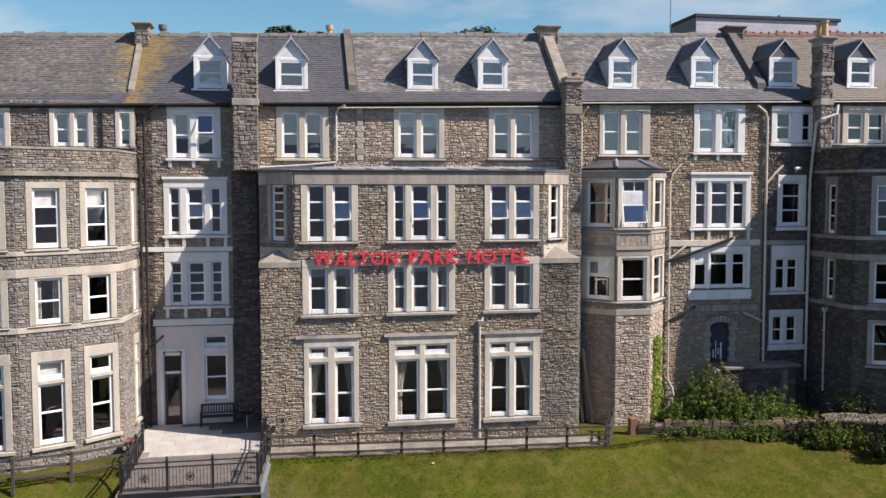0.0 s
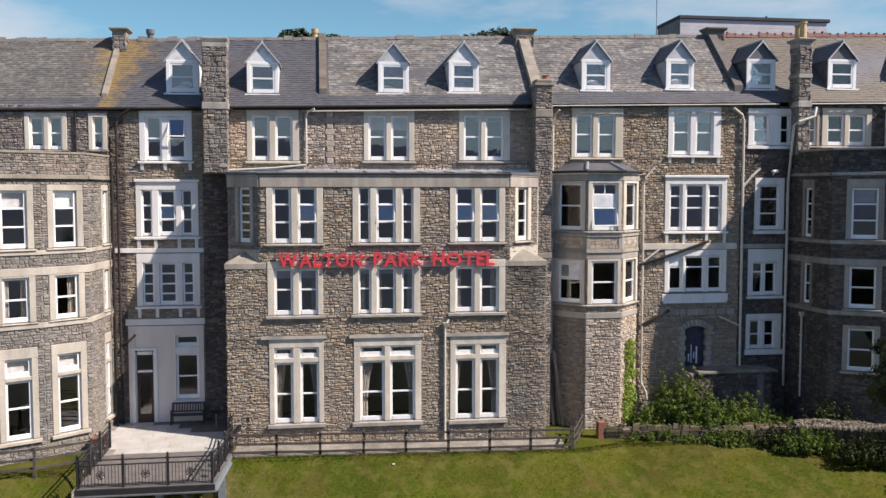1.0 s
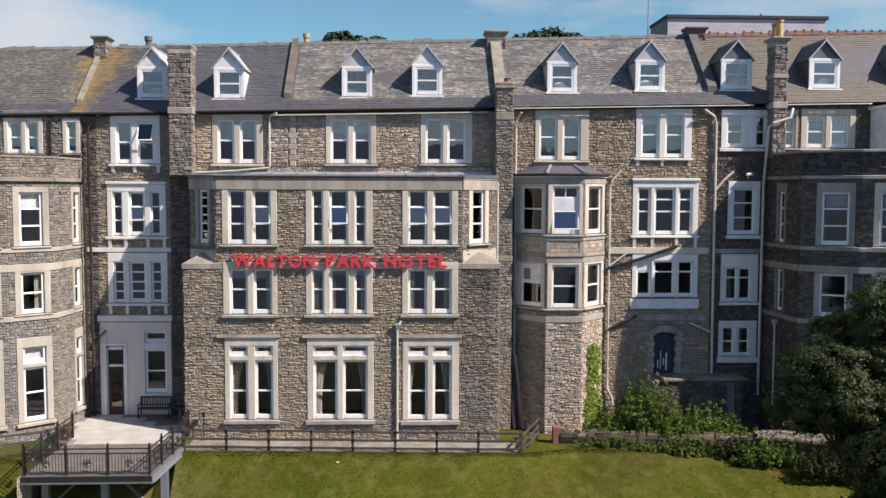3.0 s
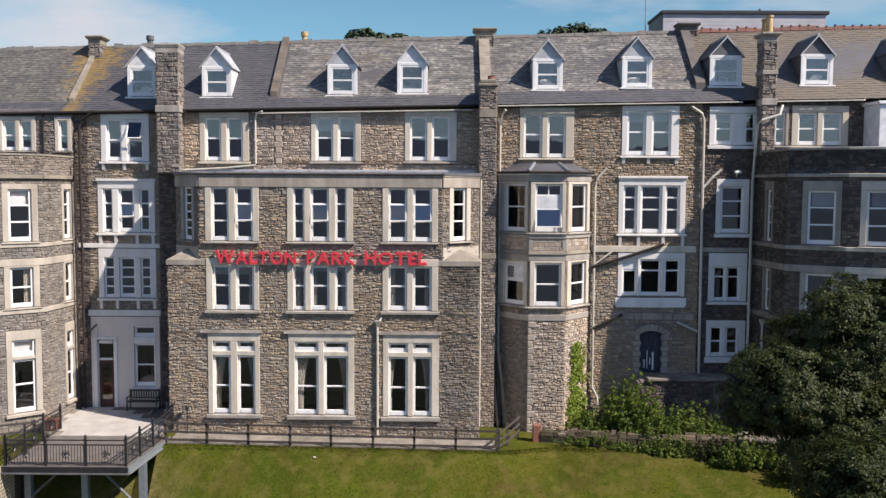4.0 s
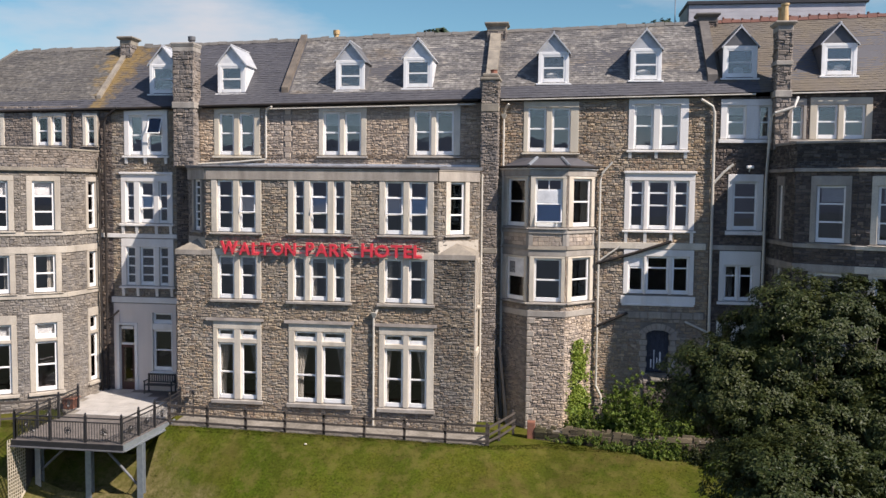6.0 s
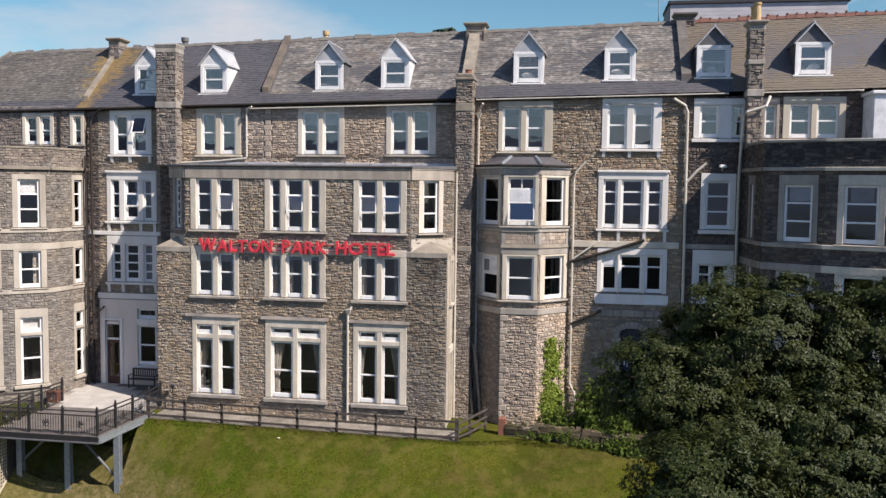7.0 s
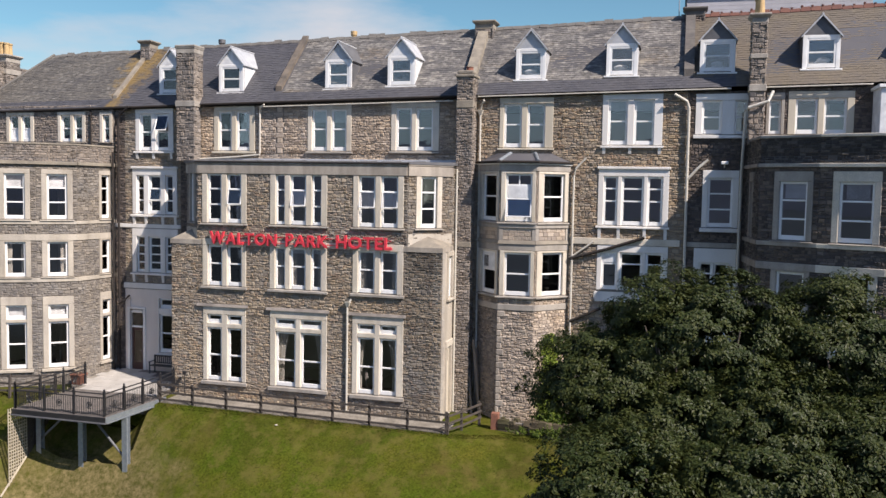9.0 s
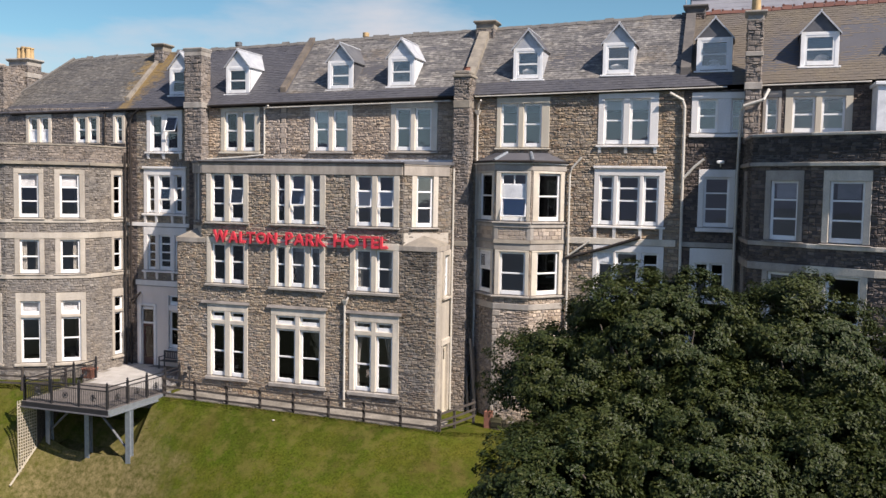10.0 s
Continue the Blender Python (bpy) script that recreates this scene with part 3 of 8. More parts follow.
def add_unseen_ground(m):
    """Unseen ground past the lawn, toned like woods then sea for window reflections."""
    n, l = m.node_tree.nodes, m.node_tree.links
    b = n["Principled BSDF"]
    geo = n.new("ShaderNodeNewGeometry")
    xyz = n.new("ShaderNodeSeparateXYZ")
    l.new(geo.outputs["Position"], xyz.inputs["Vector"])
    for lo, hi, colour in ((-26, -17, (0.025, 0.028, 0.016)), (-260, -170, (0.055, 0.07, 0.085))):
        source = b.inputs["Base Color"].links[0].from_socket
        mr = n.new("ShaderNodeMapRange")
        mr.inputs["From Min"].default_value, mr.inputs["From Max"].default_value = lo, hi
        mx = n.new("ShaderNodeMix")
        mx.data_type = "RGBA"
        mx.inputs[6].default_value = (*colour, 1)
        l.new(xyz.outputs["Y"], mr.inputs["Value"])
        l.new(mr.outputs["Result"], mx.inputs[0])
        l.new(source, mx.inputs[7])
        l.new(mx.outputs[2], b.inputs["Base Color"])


add_unseen_ground(M_GRASS)

# ---- building kit ----


class Shape:
    """Collects vertices and faces in local coordinates."""

    def __init__(self):
        self.v, self.f = [], []

    def add(self, verts, faces):
        k = len(self.v)
        self.v.extend(tuple(p) for p in verts)
        self.f.extend(tuple(i + k for i in f) for f in faces)
        return self

    def box(self, x0, x1, y0, y1, z0, z1, c=0.0):
        x0, x1, y0, y1, z0, z1 = min(x0, x1), max(x0, x1), min(y0, y1), max(y0, y1), min(z0, z1), max(z0, z1)
        if c <= 0:
            v = [(x, y, z) for z in (z0, z1) for y in (y0, y1) for x in (x0, x1)]
            return self.add(v, [(0, 2, 3, 1), (4, 5, 7, 6), (0, 1, 5, 4), (2, 6, 7, 3), (0, 4, 6, 2), (1, 3, 7, 5)])
        c = min(c, (x1 - x0) * 0.45, (y1 - y0) * 0.45, (z1 - z0) * 0.45)
        v, idx = [], {}
        for sx in (0, 1):
            for sy in (0, 1):
                for sz in (0, 1):
                    p = ((x0, x1)[sx], (y0, y1)[sy], (z0, z1)[sz])
                    q = (p[0] + (c, -c)[sx], p[1] + (c, -c)[sy], p[2] + (c, -c)[sz])
                    for ax in range(3):
                        idx[sx, sy, sz, ax] = len(v)
                        v.append(tuple(p[k] if k == ax else q[k] for k in range(3)))
        f = []
        for ax in range(3):
            for s in (0, 1):
                ring = []
                for a, b in ((0, 0), (1, 0), (1, 1), (0, 1)):
                    key = [a, b]
                    key.insert(ax, s)
                    ring.append(idx[(*key, ax)])
                flip = (s == 0) ^ (ax == 1)
                f.append(tuple(reversed(ring)) if flip else tuple(ring))
        for ax in range(3):
            o = [k for k in range(3) if k != ax]
            for a in (0, 1):
                for b in (0, 1):
                    lo, hi = [0, 0, 0], [0, 0, 0]
                    lo[o[0]] = hi[o[0]] = a
                    lo[o[1]] = hi[o[1]] = b
                    hi[ax] = 1
                    ring = [idx[(*lo, o[0])], idx[(*hi, o[0])], idx[(*hi, o[1])], idx[(*lo, o[1])]]
                    f.append(tuple(ring))
        for sx in (0, 1):
            for sy in (0, 1):
                for sz in (0, 1):
                    f.append(tuple(idx[sx, sy, sz, ax] for ax in range(3)))
        return self.add(v, f)

    def prism(self, outline, z0, z1):
        """A polygon in plan, given anticlockwise, raised from z0 to z1."""
        n = len(outline)
        v = [(x, y, z0) for x, y in outline] + [(x, y, z1) for x, y in outline]
        f = [tuple(reversed(range(n))), tuple(range(n, 2 * n))] + [(k, (k + 1) % n, n + (k + 1) % n, n + k) for k in range(n)]
        return self.add(v, f)

    def loft(self, low, high, cap=True):
        """Joins two rings of points."""
        n = len(low)
        f = [(k, (k + 1) % n, n + (k + 1) % n, n + k) for k in range(n)]
        if cap:
            f += [tuple(reversed(range(n))), tuple(range(n, 2 * n))]
        return self.add(list(low) + list(high), f)

    def tube(self, pts, r, sides=8, r_end=None):
        pts = [Vector(p) for p in pts]
        rings = []
        for k, p in enumerate(pts):
            d = (pts[min(k + 1, len(pts) - 1)] - pts[max(k - 1, 0)]).normalized()
            a = d.cross(Vector((0.13, 0.31, 1)) if abs(d.z) < 0.9 else Vector((1, 0.2, 0))).normalized()
            b = d.cross(a)
            rr = r if r_end is None else r + (r_end - r) * k / (len(pts) - 1)
            rings.append([p + (a * math.cos(2 * math.pi * s / sides) + b * math.sin(2 * math.pi * s / sides)) * rr for s in range(sides)])
        base = len(self.v)
        for ring in rings:
            self.v.extend(tuple(p) for p in ring)
        for k in range(len(rings) - 1):
            for s in range(sides):
                s2 = (s + 1) % sides
                self.f.append((base + k * sides + s, base + k * sides + s2, base + (k + 1) * sides + s2, base + (k + 1) * sides + s))
        self.f.append(tuple(base + s for s in reversed(range(sides))))
        self.f.append(tuple(base + (len(rings) - 1) * sides + s for s in range(sides)))
        return self

    def lathe(self, profile, cx=0.0, cy=0.0, sides=16):
        base = len(self.v)
        for r, z in profile:
            self.v.extend((cx + r * math.cos(2 * math.pi * s / sides), cy + r * math.sin(2 * math.pi * s / sides), z) for s in range(sides))
        for k in range(len(profile) - 1):
            for s in range(sides):
                s2 = (s + 1) % sides
                self.f.append((base + k * sides + s, base + k * sides + s2, base + (k + 1) * sides + s2, base + (k + 1) * sides + s))
        self.f.append(tuple(base + s for s in reversed(range(sides))))
        self.f.append(tuple(base + (len(profile) - 1) * sides + s for s in range(sides)))
        return self

    def mesh(self, name, mat, recalc=False):
        me = bpy.data.meshes.new(name)
        me.from_pydata(self.v, [], self.f)
        if recalc:
            bm = bmesh.new()
            bm.from_mesh(me)
            bmesh.ops.recalc_face_normals(bm, faces=bm.faces)
            bm.to_mesh(me)
            bm.free()
        me.materials.append(mat)
        me.update()
        return me


def part(name, shape, mat, parent=None, label=""):
    """One mesh object from a Shape, under a thing or a part."""
    ob = new(name, shape.mesh(name, mat, len(shape.f) < 4000))
    if parent is not None:
        ob.parent = parent
    return tagged(ob, label)


def thing(name, label, category, m=None, group="", kind=""):
    ob = new(name)
    ob.empty_display_size = 0.2
    if m is not None:
        ob.matrix_world = m
    return tagged(ob, label, category, group, kind)


def piece(name, me, parent, m):
    ob = new(name, me)
    ob.parent = parent
    ob.matrix_basis = m
    return ob


def facing(px, py, qx, qy):
    """The axes of a wall face: local x runs from p to q, local -y looks out, z is up. Returns the pose and the length."""
    a = math.atan2(qy - py, qx - px)
    return pose(px, py, 0, 0, 0, math.degrees(a)), math.hypot(qx - px, qy - py)


def cells(u0, u1, z0, z1, holes):
    us = sorted({u0, u1, *[min(max(h[k], u0), u1) for h in holes for k in (0, 1)]})
    zs = sorted({z0, z1, *[min(max(h[k], z0), z1) for h in holes for k in (2, 3)]})
    full = {}
    for i in range(len(us) - 1):
        for j in range(len(zs) - 1):
            cu, cz = (us[i] + us[i + 1]) / 2, (zs[j] + zs[j + 1]) / 2
            full[i, j] = not any(h[0] < cu < h[1] and h[2] < cz < h[3] for h in holes)
    return us, zs, full


def wall_shape(u0, u1, z0, z1, holes, front=0.006, thick=0.42, into=None):
    """A wall with thickness and openings right through it. Local -y is outside."""
    sh = into or Shape()
    us, zs, full = cells(u0, u1, z0, z1, holes)
    for (i, j), solid in full.items():
        if not solid:
            continue
        a, b, c, d = us[i], us[i + 1], zs[j], zs[j + 1]
        y0, y1 = front, front + thick
        v = [(a, y0, c), (b, y0, c), (b, y0, d), (a, y0, d), (a, y1, c), (b, y1, c), (b, y1, d), (a, y1, d)]
        f = [(0, 1, 2, 3), (5, 4, 7, 6)]
        if not full.get((i - 1, j)):
            f.append((4, 0, 3, 7))
        if not full.get((i + 1, j)):
            f.append((1, 5, 6, 2))
        if not full.get((i, j - 1)):
            f.append((4, 5, 1, 0))
        if not full.get((i, j + 1)):
            f.append((3, 2, 6, 7))
        sh.add(v, f)
    return sh


def warped(q):
    """Hand-laid courses wander a little."""
    x, y, z = q
    return (x + 0.05 * noise.noise((x * 0.9, z * 4.2, 5.5)), y, z + 0.05 * noise.noise((x * 1.3, z * 2.0, 1.5)))


def stone(a, b, c, d, rng, depth=0.040, gap=0.003):
    """One rough-faced stone between u a..b and z c..d: an uneven, tilted face, rounded off to a shallow joint."""
    out = -depth * rng.uniform(0.1, 1.0)
    w, h = b - a, d - c
    g = gap
    e = min(0.022, w * 0.16, h * 0.2)
    j = lambda s: rng.uniform(-s, s)
    k = min(w, h) * 0.10
    lean, turn = j(0.014), j(0.010)
    base = [(a + g, 0.03, c + g), (b - g, 0.03, c + g), (b - g, 0.03, d - g), (a + g, 0.03, d - g)]
    rim = [(a + g + abs(j(k)), -0.002, c + g + abs(j(k))), (b - g - abs(j(k)), -0.002, c + g + abs(j(k))), (b - g - abs(j(k)), -0.002, d - g - abs(j(k))), (a + g + abs(j(k)), -0.002, d - g - abs(j(k)))]
    face = [(rim[0][0] + e, out + lean + turn, rim[0][2] + e), (rim[1][0] - e, out + lean - turn, rim[1][2] + e), (rim[2][0] - e, out - lean - turn, rim[2][2] - e), (rim[3][0] + e, out - lean + turn, rim[3][2] - e)]
    face = [(p[0], min(p[1] + j(0.004), -0.006), p[2]) for p in face]
    v = base + rim + face
    f = []
    for r in (0, 4):
        f += [(r + n, r + (n + 1) % 4, r + 4 + (n + 1) % 4, r + 4 + n) for n in range(4)]
    f.append((8, 9, 10, 11))
    return [warped(q) for q in v], f


def rubble(u0, u1, z0, z1, holes, rng, course=0.145, long=(0.11, 0.31)):
    """The rectangles of roughly coursed rubble round the holes."""
    us, zs, full = cells(u0, u1, z0, z1, holes)
    out = []
    for j in range(len(zs) - 1):
        runs, i = [], 0
        while i < len(us) - 1:
            if full[i, j]:
                k = i
                while k < len(us) - 1 and full[k, j]:
                    k += 1
                runs.append((us[i], us[k]))
                i = k
            else:
                i += 1
        height = zs[j + 1] - zs[j]
        n = max(1, round(height / course))
        cuts = [zs[j] + height * k / n + (rng.uniform(-0.03, 0.03) if 0 < k < n else 0) for k in range(n + 1)]
        for c, d in zip(cuts, cuts[1:]):
            for a, b in runs:
                u = a
                while u < b - 1e-6:
                    w = rng.uniform(*long)
                    if b - u - w < long[0] * 0.7:
                        w = b - u
                    v = u + w
                    if d - c < 0.11 or rng.random() < 0.6:
                        out.append((u, v, c, d))
                    else:
                        m = c + (d - c) * rng.uniform(0.36, 0.64)
                        for lo, hi in ((c, m), (m, d)):
                            if w > 0.22 and rng.random() < 0.5:
                                s = u + w * rng.uniform(0.35, 0.65)
                                out += [(u, s, lo, hi), (s, v, lo, hi)]
                            else:
                                out.append((u, v, lo, hi))
                    u = v
    return out


SEED = [11]


def rubble_wall(name, label, m, u0, u1, z0, z1, holes, mat=None, mortar=None, gaps=(), thick=0.42, stones=True, pieces=None):
    """A wall of rubble stone with the pose m, from u0 to u1, with openings (holes) and bare fields for dressed stone (gaps)."""
    root = thing(name, label, "wall", m, kind="structure")
    part("backing", wall_shape(u0, u1, z0, z1, holes, thick=thick), mortar or M_MORTAR, root)
    if stones:
        SEED[0] += 1
        rng = random.Random(SEED[0])
        sh = Shape()
        count = 0
        for r in rubble(u0, u1, z0, z1, list(holes) + list(gaps), rng):
            if pieces and count < 300 and pieces[0] < (r[0] + r[1]) / 2 < pieces[1] and pieces[2] < (r[2] + r[3]) / 2 < pieces[3]:
                PIECES.append((root, r, PIECE_OF.get(mat or M_STONE, M_STONE_PIECE)))
                count += 1
                continue
            sh.add(*stone(*r, rng))
        tagged(part("stones", sh, mat or M_STONE, root), kind="stuff")
    return root


PIECES = []
PIECE_OF = {M_STONE: M_STONE_PIECE, M_STONE_WARM: M_STONE_WARM_PIECE, M_STONE_GREY: M_STONE_GREY_PIECE, M_STONE_DARK: M_STONE_DARK_PIECE, M_STONE_SHADE: M_STONE_SHADE_PIECE, M_STONE_BUFF: M_STONE_BUFF_PIECE, M_STONE_PALE: M_STONE_PALE_PIECE}
NUMBER = {"window": 0, "door": 0}


def numbered(kind):
    NUMBER[kind] += 1
    return f"{kind}_{NUMBER[kind]}"


def sash(root, a, b, z0, z1, bars=(0.5,), open_row=None, tilt=0.0, back=0.11, muntins=0, mat=None):
    """One light of a window: frame, rails and panes between u a..b and z z0..z1."""
    mat = mat or M_WHITE
    fw, d0, d1 = min(0.095, (b - a) * 0.145), back - 0.045, back + 0.03
    sh = Shape()
    sh.box(a, a + fw, d0, d1, z0, z1, 0.006).box(b - fw, b, d0, d1, z0, z1, 0.006)
    sh.box(a + fw, b - fw, d0, d1, z1 - fw, z1, 0.006).box(a + fw, b - fw, d0 - 0.015, d1, z0, z0 + fw * 1.9, 0.006)
    part("frame", sh, mat, root)
    zs = [z0 + fw * 1.9] + [z0 + (z1 - z0) * t for t in bars] + [z1 - fw]
    for t in bars:
        z = z0 + (z1 - z0) * t
        part("rail", Shape().box(a + fw, b - fw, d0 + 0.01, d1, z - 0.036, z + 0.036, 0.006), mat, root)
    for k in range(muntins):
        u = a + (b - a) * (k + 1) / (muntins + 1)
        part("glazing_bar", Shape().box(u - 0.014, u + 0.014, d0 + 0.012, d1 - 0.02, z0 + fw, z1 - fw), mat, root)
    for k, (lo, hi) in enumerate(zip(zs, zs[1:])):
        if open_row == k:
            swung = pose((a + b) / 2, d0 - 0.01, hi, -tilt, 0, 0)
            w, h = (b - a) / 2 - 0.02, hi - lo
            leaf = Shape().box(-w, -w + 0.05, -0.02, 0.02, -h, 0, 0.005).box(w - 0.05, w, -0.02, 0.02, -h, 0, 0.005)
            leaf.box(-w + 0.05, w - 0.05, -0.02, 0.02, -0.05, 0, 0.005).box(-w + 0.05, w - 0.05, -0.02, 0.02, -h, -h + 0.05, 0.005)
            lf = part("open_light", leaf, mat, root, "top-hung light tilted open")
            lf.matrix_basis = swung
            pn = part("pane", Shape().box(-w + 0.045, w - 0.045, -0.004, 0.004, -h + 0.045, -0.045), M_GLASS, lf)
            pn.visible_shadow = False
        else:
            pn = part("pane", Shape().box(a + fw - 0.01, b - fw + 0.01, back, back + 0.008, lo - 0.01, hi + 0.01), M_GLASS, root)
            pn.visible_shadow = False


def curtain_shape(a, b, z0, z1, y, tie=0.0):
    """A pleated curtain; tie draws its lower part aside."""
    sh, n, rows = Shape(), 14, 7
    v = []
    for r in range(rows):
        t = r / (rows - 1)
        z = z1 + (z0 - z1) * t
        pull = tie * math.sin(min(t, 0.75) / 0.75 * math.pi / 2)
        for k in range(n + 1):
            s = k / n
            u = a + (b - a) * s * (1 - abs(pull)) if tie >= 0 else b - (b - a) * (1 - s) * (1 - abs(pull))
            v.append((u, y + 0.03 * math.sin(k * 2.4), z))
    f = [(r * (n + 1) + k, r * (n + 1) + k + 1, (r + 1) * (n + 1) + k + 1, (r + 1) * (n + 1) + k) for r in range(rows - 1) for k in range(n)]
    return sh.add(v, f)


def curtain(m, a, b, z0, z1, y=0.34, tie=0.0):
    ob = part("curtain", curtain_shape(a, b, z0, z1, y, tie), M_CURTAIN)
    ob.matrix_world = m
    sol = ob.modifiers.new("cloth", "SOLIDIFY")
    sol.thickness = 0.006
    return tagged(ob, "cream pleated curtain hanging inside a window", "curtain", "curtains")


def blind(m, a, b, z0, z1, y=0.24):
    root = thing("roller_blind", "white roller blind drawn part way down inside a window", "blind", m, "blinds")
    part("cloth", Shape().box(a, b, y, y + 0.008, z0, z1), M_BLIND, root)
    part("bottom_bar", Shape().box(a, b, y - 0.006, y + 0.014, z0 - 0.025, z0, 0.004), M_WHITE, root)


def window(m, x0, x1, z0, z1, lights, lz0, lz1, bars=(0.5,), transom=None, mat=None, label="", proud=0.05, head=None, sill=None, brackets=0, hood=None, opens=None, muntins=0, apron=None, top_bars=(), crown=False):
    """A window in a wall with the pose m: a dressed surround, mullions, sill and lights. Returns the opening that the wall needs."""
    mat = mat or M_LIME
    root = thing(numbered("window"), label, "window", m, kind="structure")
    la, lb = lights[0][0], lights[-1][1]
    y0, y1 = -proud, 0.22
    part("jamb", Shape().box(x0, la, y0, y1, lz0 - 0.02, lz1, 0.012), mat, root)
    part("jamb", Shape().box(lb, x1, y0, y1, lz0 - 0.02, lz1, 0.012), mat, root)
    if z1 > lz1 + 0.02:
        part("lintel", Shape().box(x0, x1, y0 - 0.003, y1, lz1, z1, 0.012), mat, root)
    if not apron:
        part("sill", Shape().loft([(x0 - 0.07, -proud - 0.09, z0), (x1 + 0.07, -proud - 0.09, z0), (x1 + 0.07, 0.25, z0), (x0 - 0.07, 0.25, z0)],
                                  [(x0 - 0.07, -proud - 0.09, lz0 - 0.07), (x1 + 0.07, -proud - 0.09, lz0 - 0.07), (x1 + 0.07, 0.25, lz0 + 0.005), (x0 - 0.07, 0.25, lz0 + 0.005)]), sill or (M_LIME_GREY if mat is M_LIME else mat), root)
    for k in range(len(lights) - 1):
        part("mullion", Shape().box(lights[k][1], lights[k + 1][0], y0 + 0.005, y1, lz0 - 0.02, lz1, 0.02), mat, root)
    if head:
        part("head_moulding", Shape().box(x0 - 0.06, x1 + 0.06, -proud - 0.08, 0, z1, z1 + head, 0.02), mat, root)
    if hood:
        part("hood_mould", Shape().loft([(x0 - hood, -0.13, z1), (x1 + 0.12, -0.13, z1), (x1 + 0.12, 0.02, z1), (x0 - hood, 0.02, z1)],
                                        [(x0 - hood, -0.05, z1 + 0.13), (x1 + 0.12, -0.05, z1 + 0.13), (x1 + 0.12, 0.02, z1 + 0.13), (x0 - hood, 0.02, z1 + 0.13)]), M_LIME_DARK, root, "dark weathered stone hood mould")
    if brackets:
        for u in [x0 + 0.1] + ([(lights[k][1] + lights[k + 1][0]) / 2 for k in range(len(lights) - 1)]) + [x1 - 0.1]:
            part("bracket", Shape().loft([(u - 0.07, -0.05, z0 - brackets), (u + 0.07, -0.05, z0 - brackets), (u + 0.07, 0.02, z0 - brackets), (u - 0.07, 0.02, z0 - brackets)],
                                         [(u - 0.07, -0.11, z0), (u + 0.07, -0.11, z0), (u + 0.07, 0.02, z0), (u - 0.07, 0.02, z0)]), mat, root)
    opens = opens or {}
    for k, (a, b) in enumerate(lights):
        row, tilt = opens.get(k, (None, 0))
        if transom:
            sash(root, a, b, lz0, transom[0], bars, row, tilt, muntins=muntins)
            sash(root, a, b, transom[1], lz1, top_bars)
        else:
            sash(root, a, b, lz0, lz1, bars, row, tilt, muntins=muntins)
        if crown:
            u, z = (a + b) / 2, lz0 + (lz1 - lz0) * bars[-1]
            part("glazing_bar", Shape().box(u - 0.025, u + 0.025, 0.075, 0.13, z + 0.03, lz1 - 0.06), M_WHITE, root)
    if transom:
        part("transom", Shape().box(la, lb, y0 + 0.008, y1, transom[0], transom[1], 0.02), mat, root)
    if apron:
        cuts = [x0] + [(lights[k][1] + lights[k + 1][0]) / 2 for k in range(len(lights) - 1)] + [x1]
        for u in cuts:
            part("apron_rib", Shape().box(u - 0.1, u + 0.1, -0.05, 0.02, apron, z0, 0.01), mat, root)
        part("apron", Shape().box(x0 + 0.02, x1 - 0.02, -0.012, 0.02, apron, z0), mat, root)
        part("lower_sill", Shape().box(x0 - 0.05, x1 + 0.05, -0.07, 0.02, apron - 0.1, apron, 0.012), mat, root)
        return (la - 0.03, lb + 0.03, lz0 - 0.03, lz1 + 0.02), (x0 - 0.005, x1 + 0.005, apron - 0.1, z1 + (head or 0))
    return (la - 0.03, lb + 0.03, lz0 - 0.03, lz1 + 0.02), (x0 - 0.005, x1 + 0.005, z0 - 0.005, z1 + (head or 0))

# ---- ground ----


def lerp(x, pts):
    return float(np.interp(x, [p[0] for p in pts], [p[1] for p in pts]))


def lip(x):
    return lerp(x, [(-40, -3.6), (-11, -3.0), (-10, -1.9), (9.6, -1.75), (12, -1.0), (16, -1.3), (18.6, -1.6), (20.8, -2.2), (23, -3.3), (26, -5.0), (40, -14)])


def ground_z(x, y):
    z0 = lerp(x, [(-40, 0.5), (-11, 0.4), (-9, 0.28), (-4.9, 0.29), (-3.6, 0.28), (9.5, 0.03), (12, 0.0), (16, -0.08), (18.5, -0.2), (20.8, -0.55), (23, -1.05), (26, -1.8), (40, -3)])
    s = lip(x) - y
    if s < -0.3 and x > 16 and y < 12:
        z0 = max(z0, -0.1)
    if s > 0:
        k = lerp(x, [(-14, 0.85), (-10, 1.02), (-8.4, 1.28), (-5, 1.28), (-2, 1.0), (1, 0.80), (4, 0.69), (12, 0.60), (18, 0.48), (30, 0.40)])
        z0 -= k * (s * s / 1.0 if s < 0.5 else s - 0.25) if s < 5 else k * 4.75 + 0.38 * min(s - 5, 60) + 0.02 * max(0, min(s - 65, 400))
    if y > 12:
        z0 += 0.3 * min(y - 12, 75) + 0.03 * max(0, y - 87)
    if -9.9 < x < -5.2 and -3.9 < y < -1.2:
        # a hollow added under the deck to keep the ground there in shade
        z0 -= 1.3 * min(1.0, (x + 9.9) / 0.4, (-5.2 - x) / 0.5, (y + 3.9) / 0.6)
    if -12 < y < lip(x):
        z0 += 0.05 * noise.noise((x * 0.45, y * 0.45, 3.1)) + 0.02 * noise.noise((x * 1.6, y * 1.6, 7.7))
    return z0


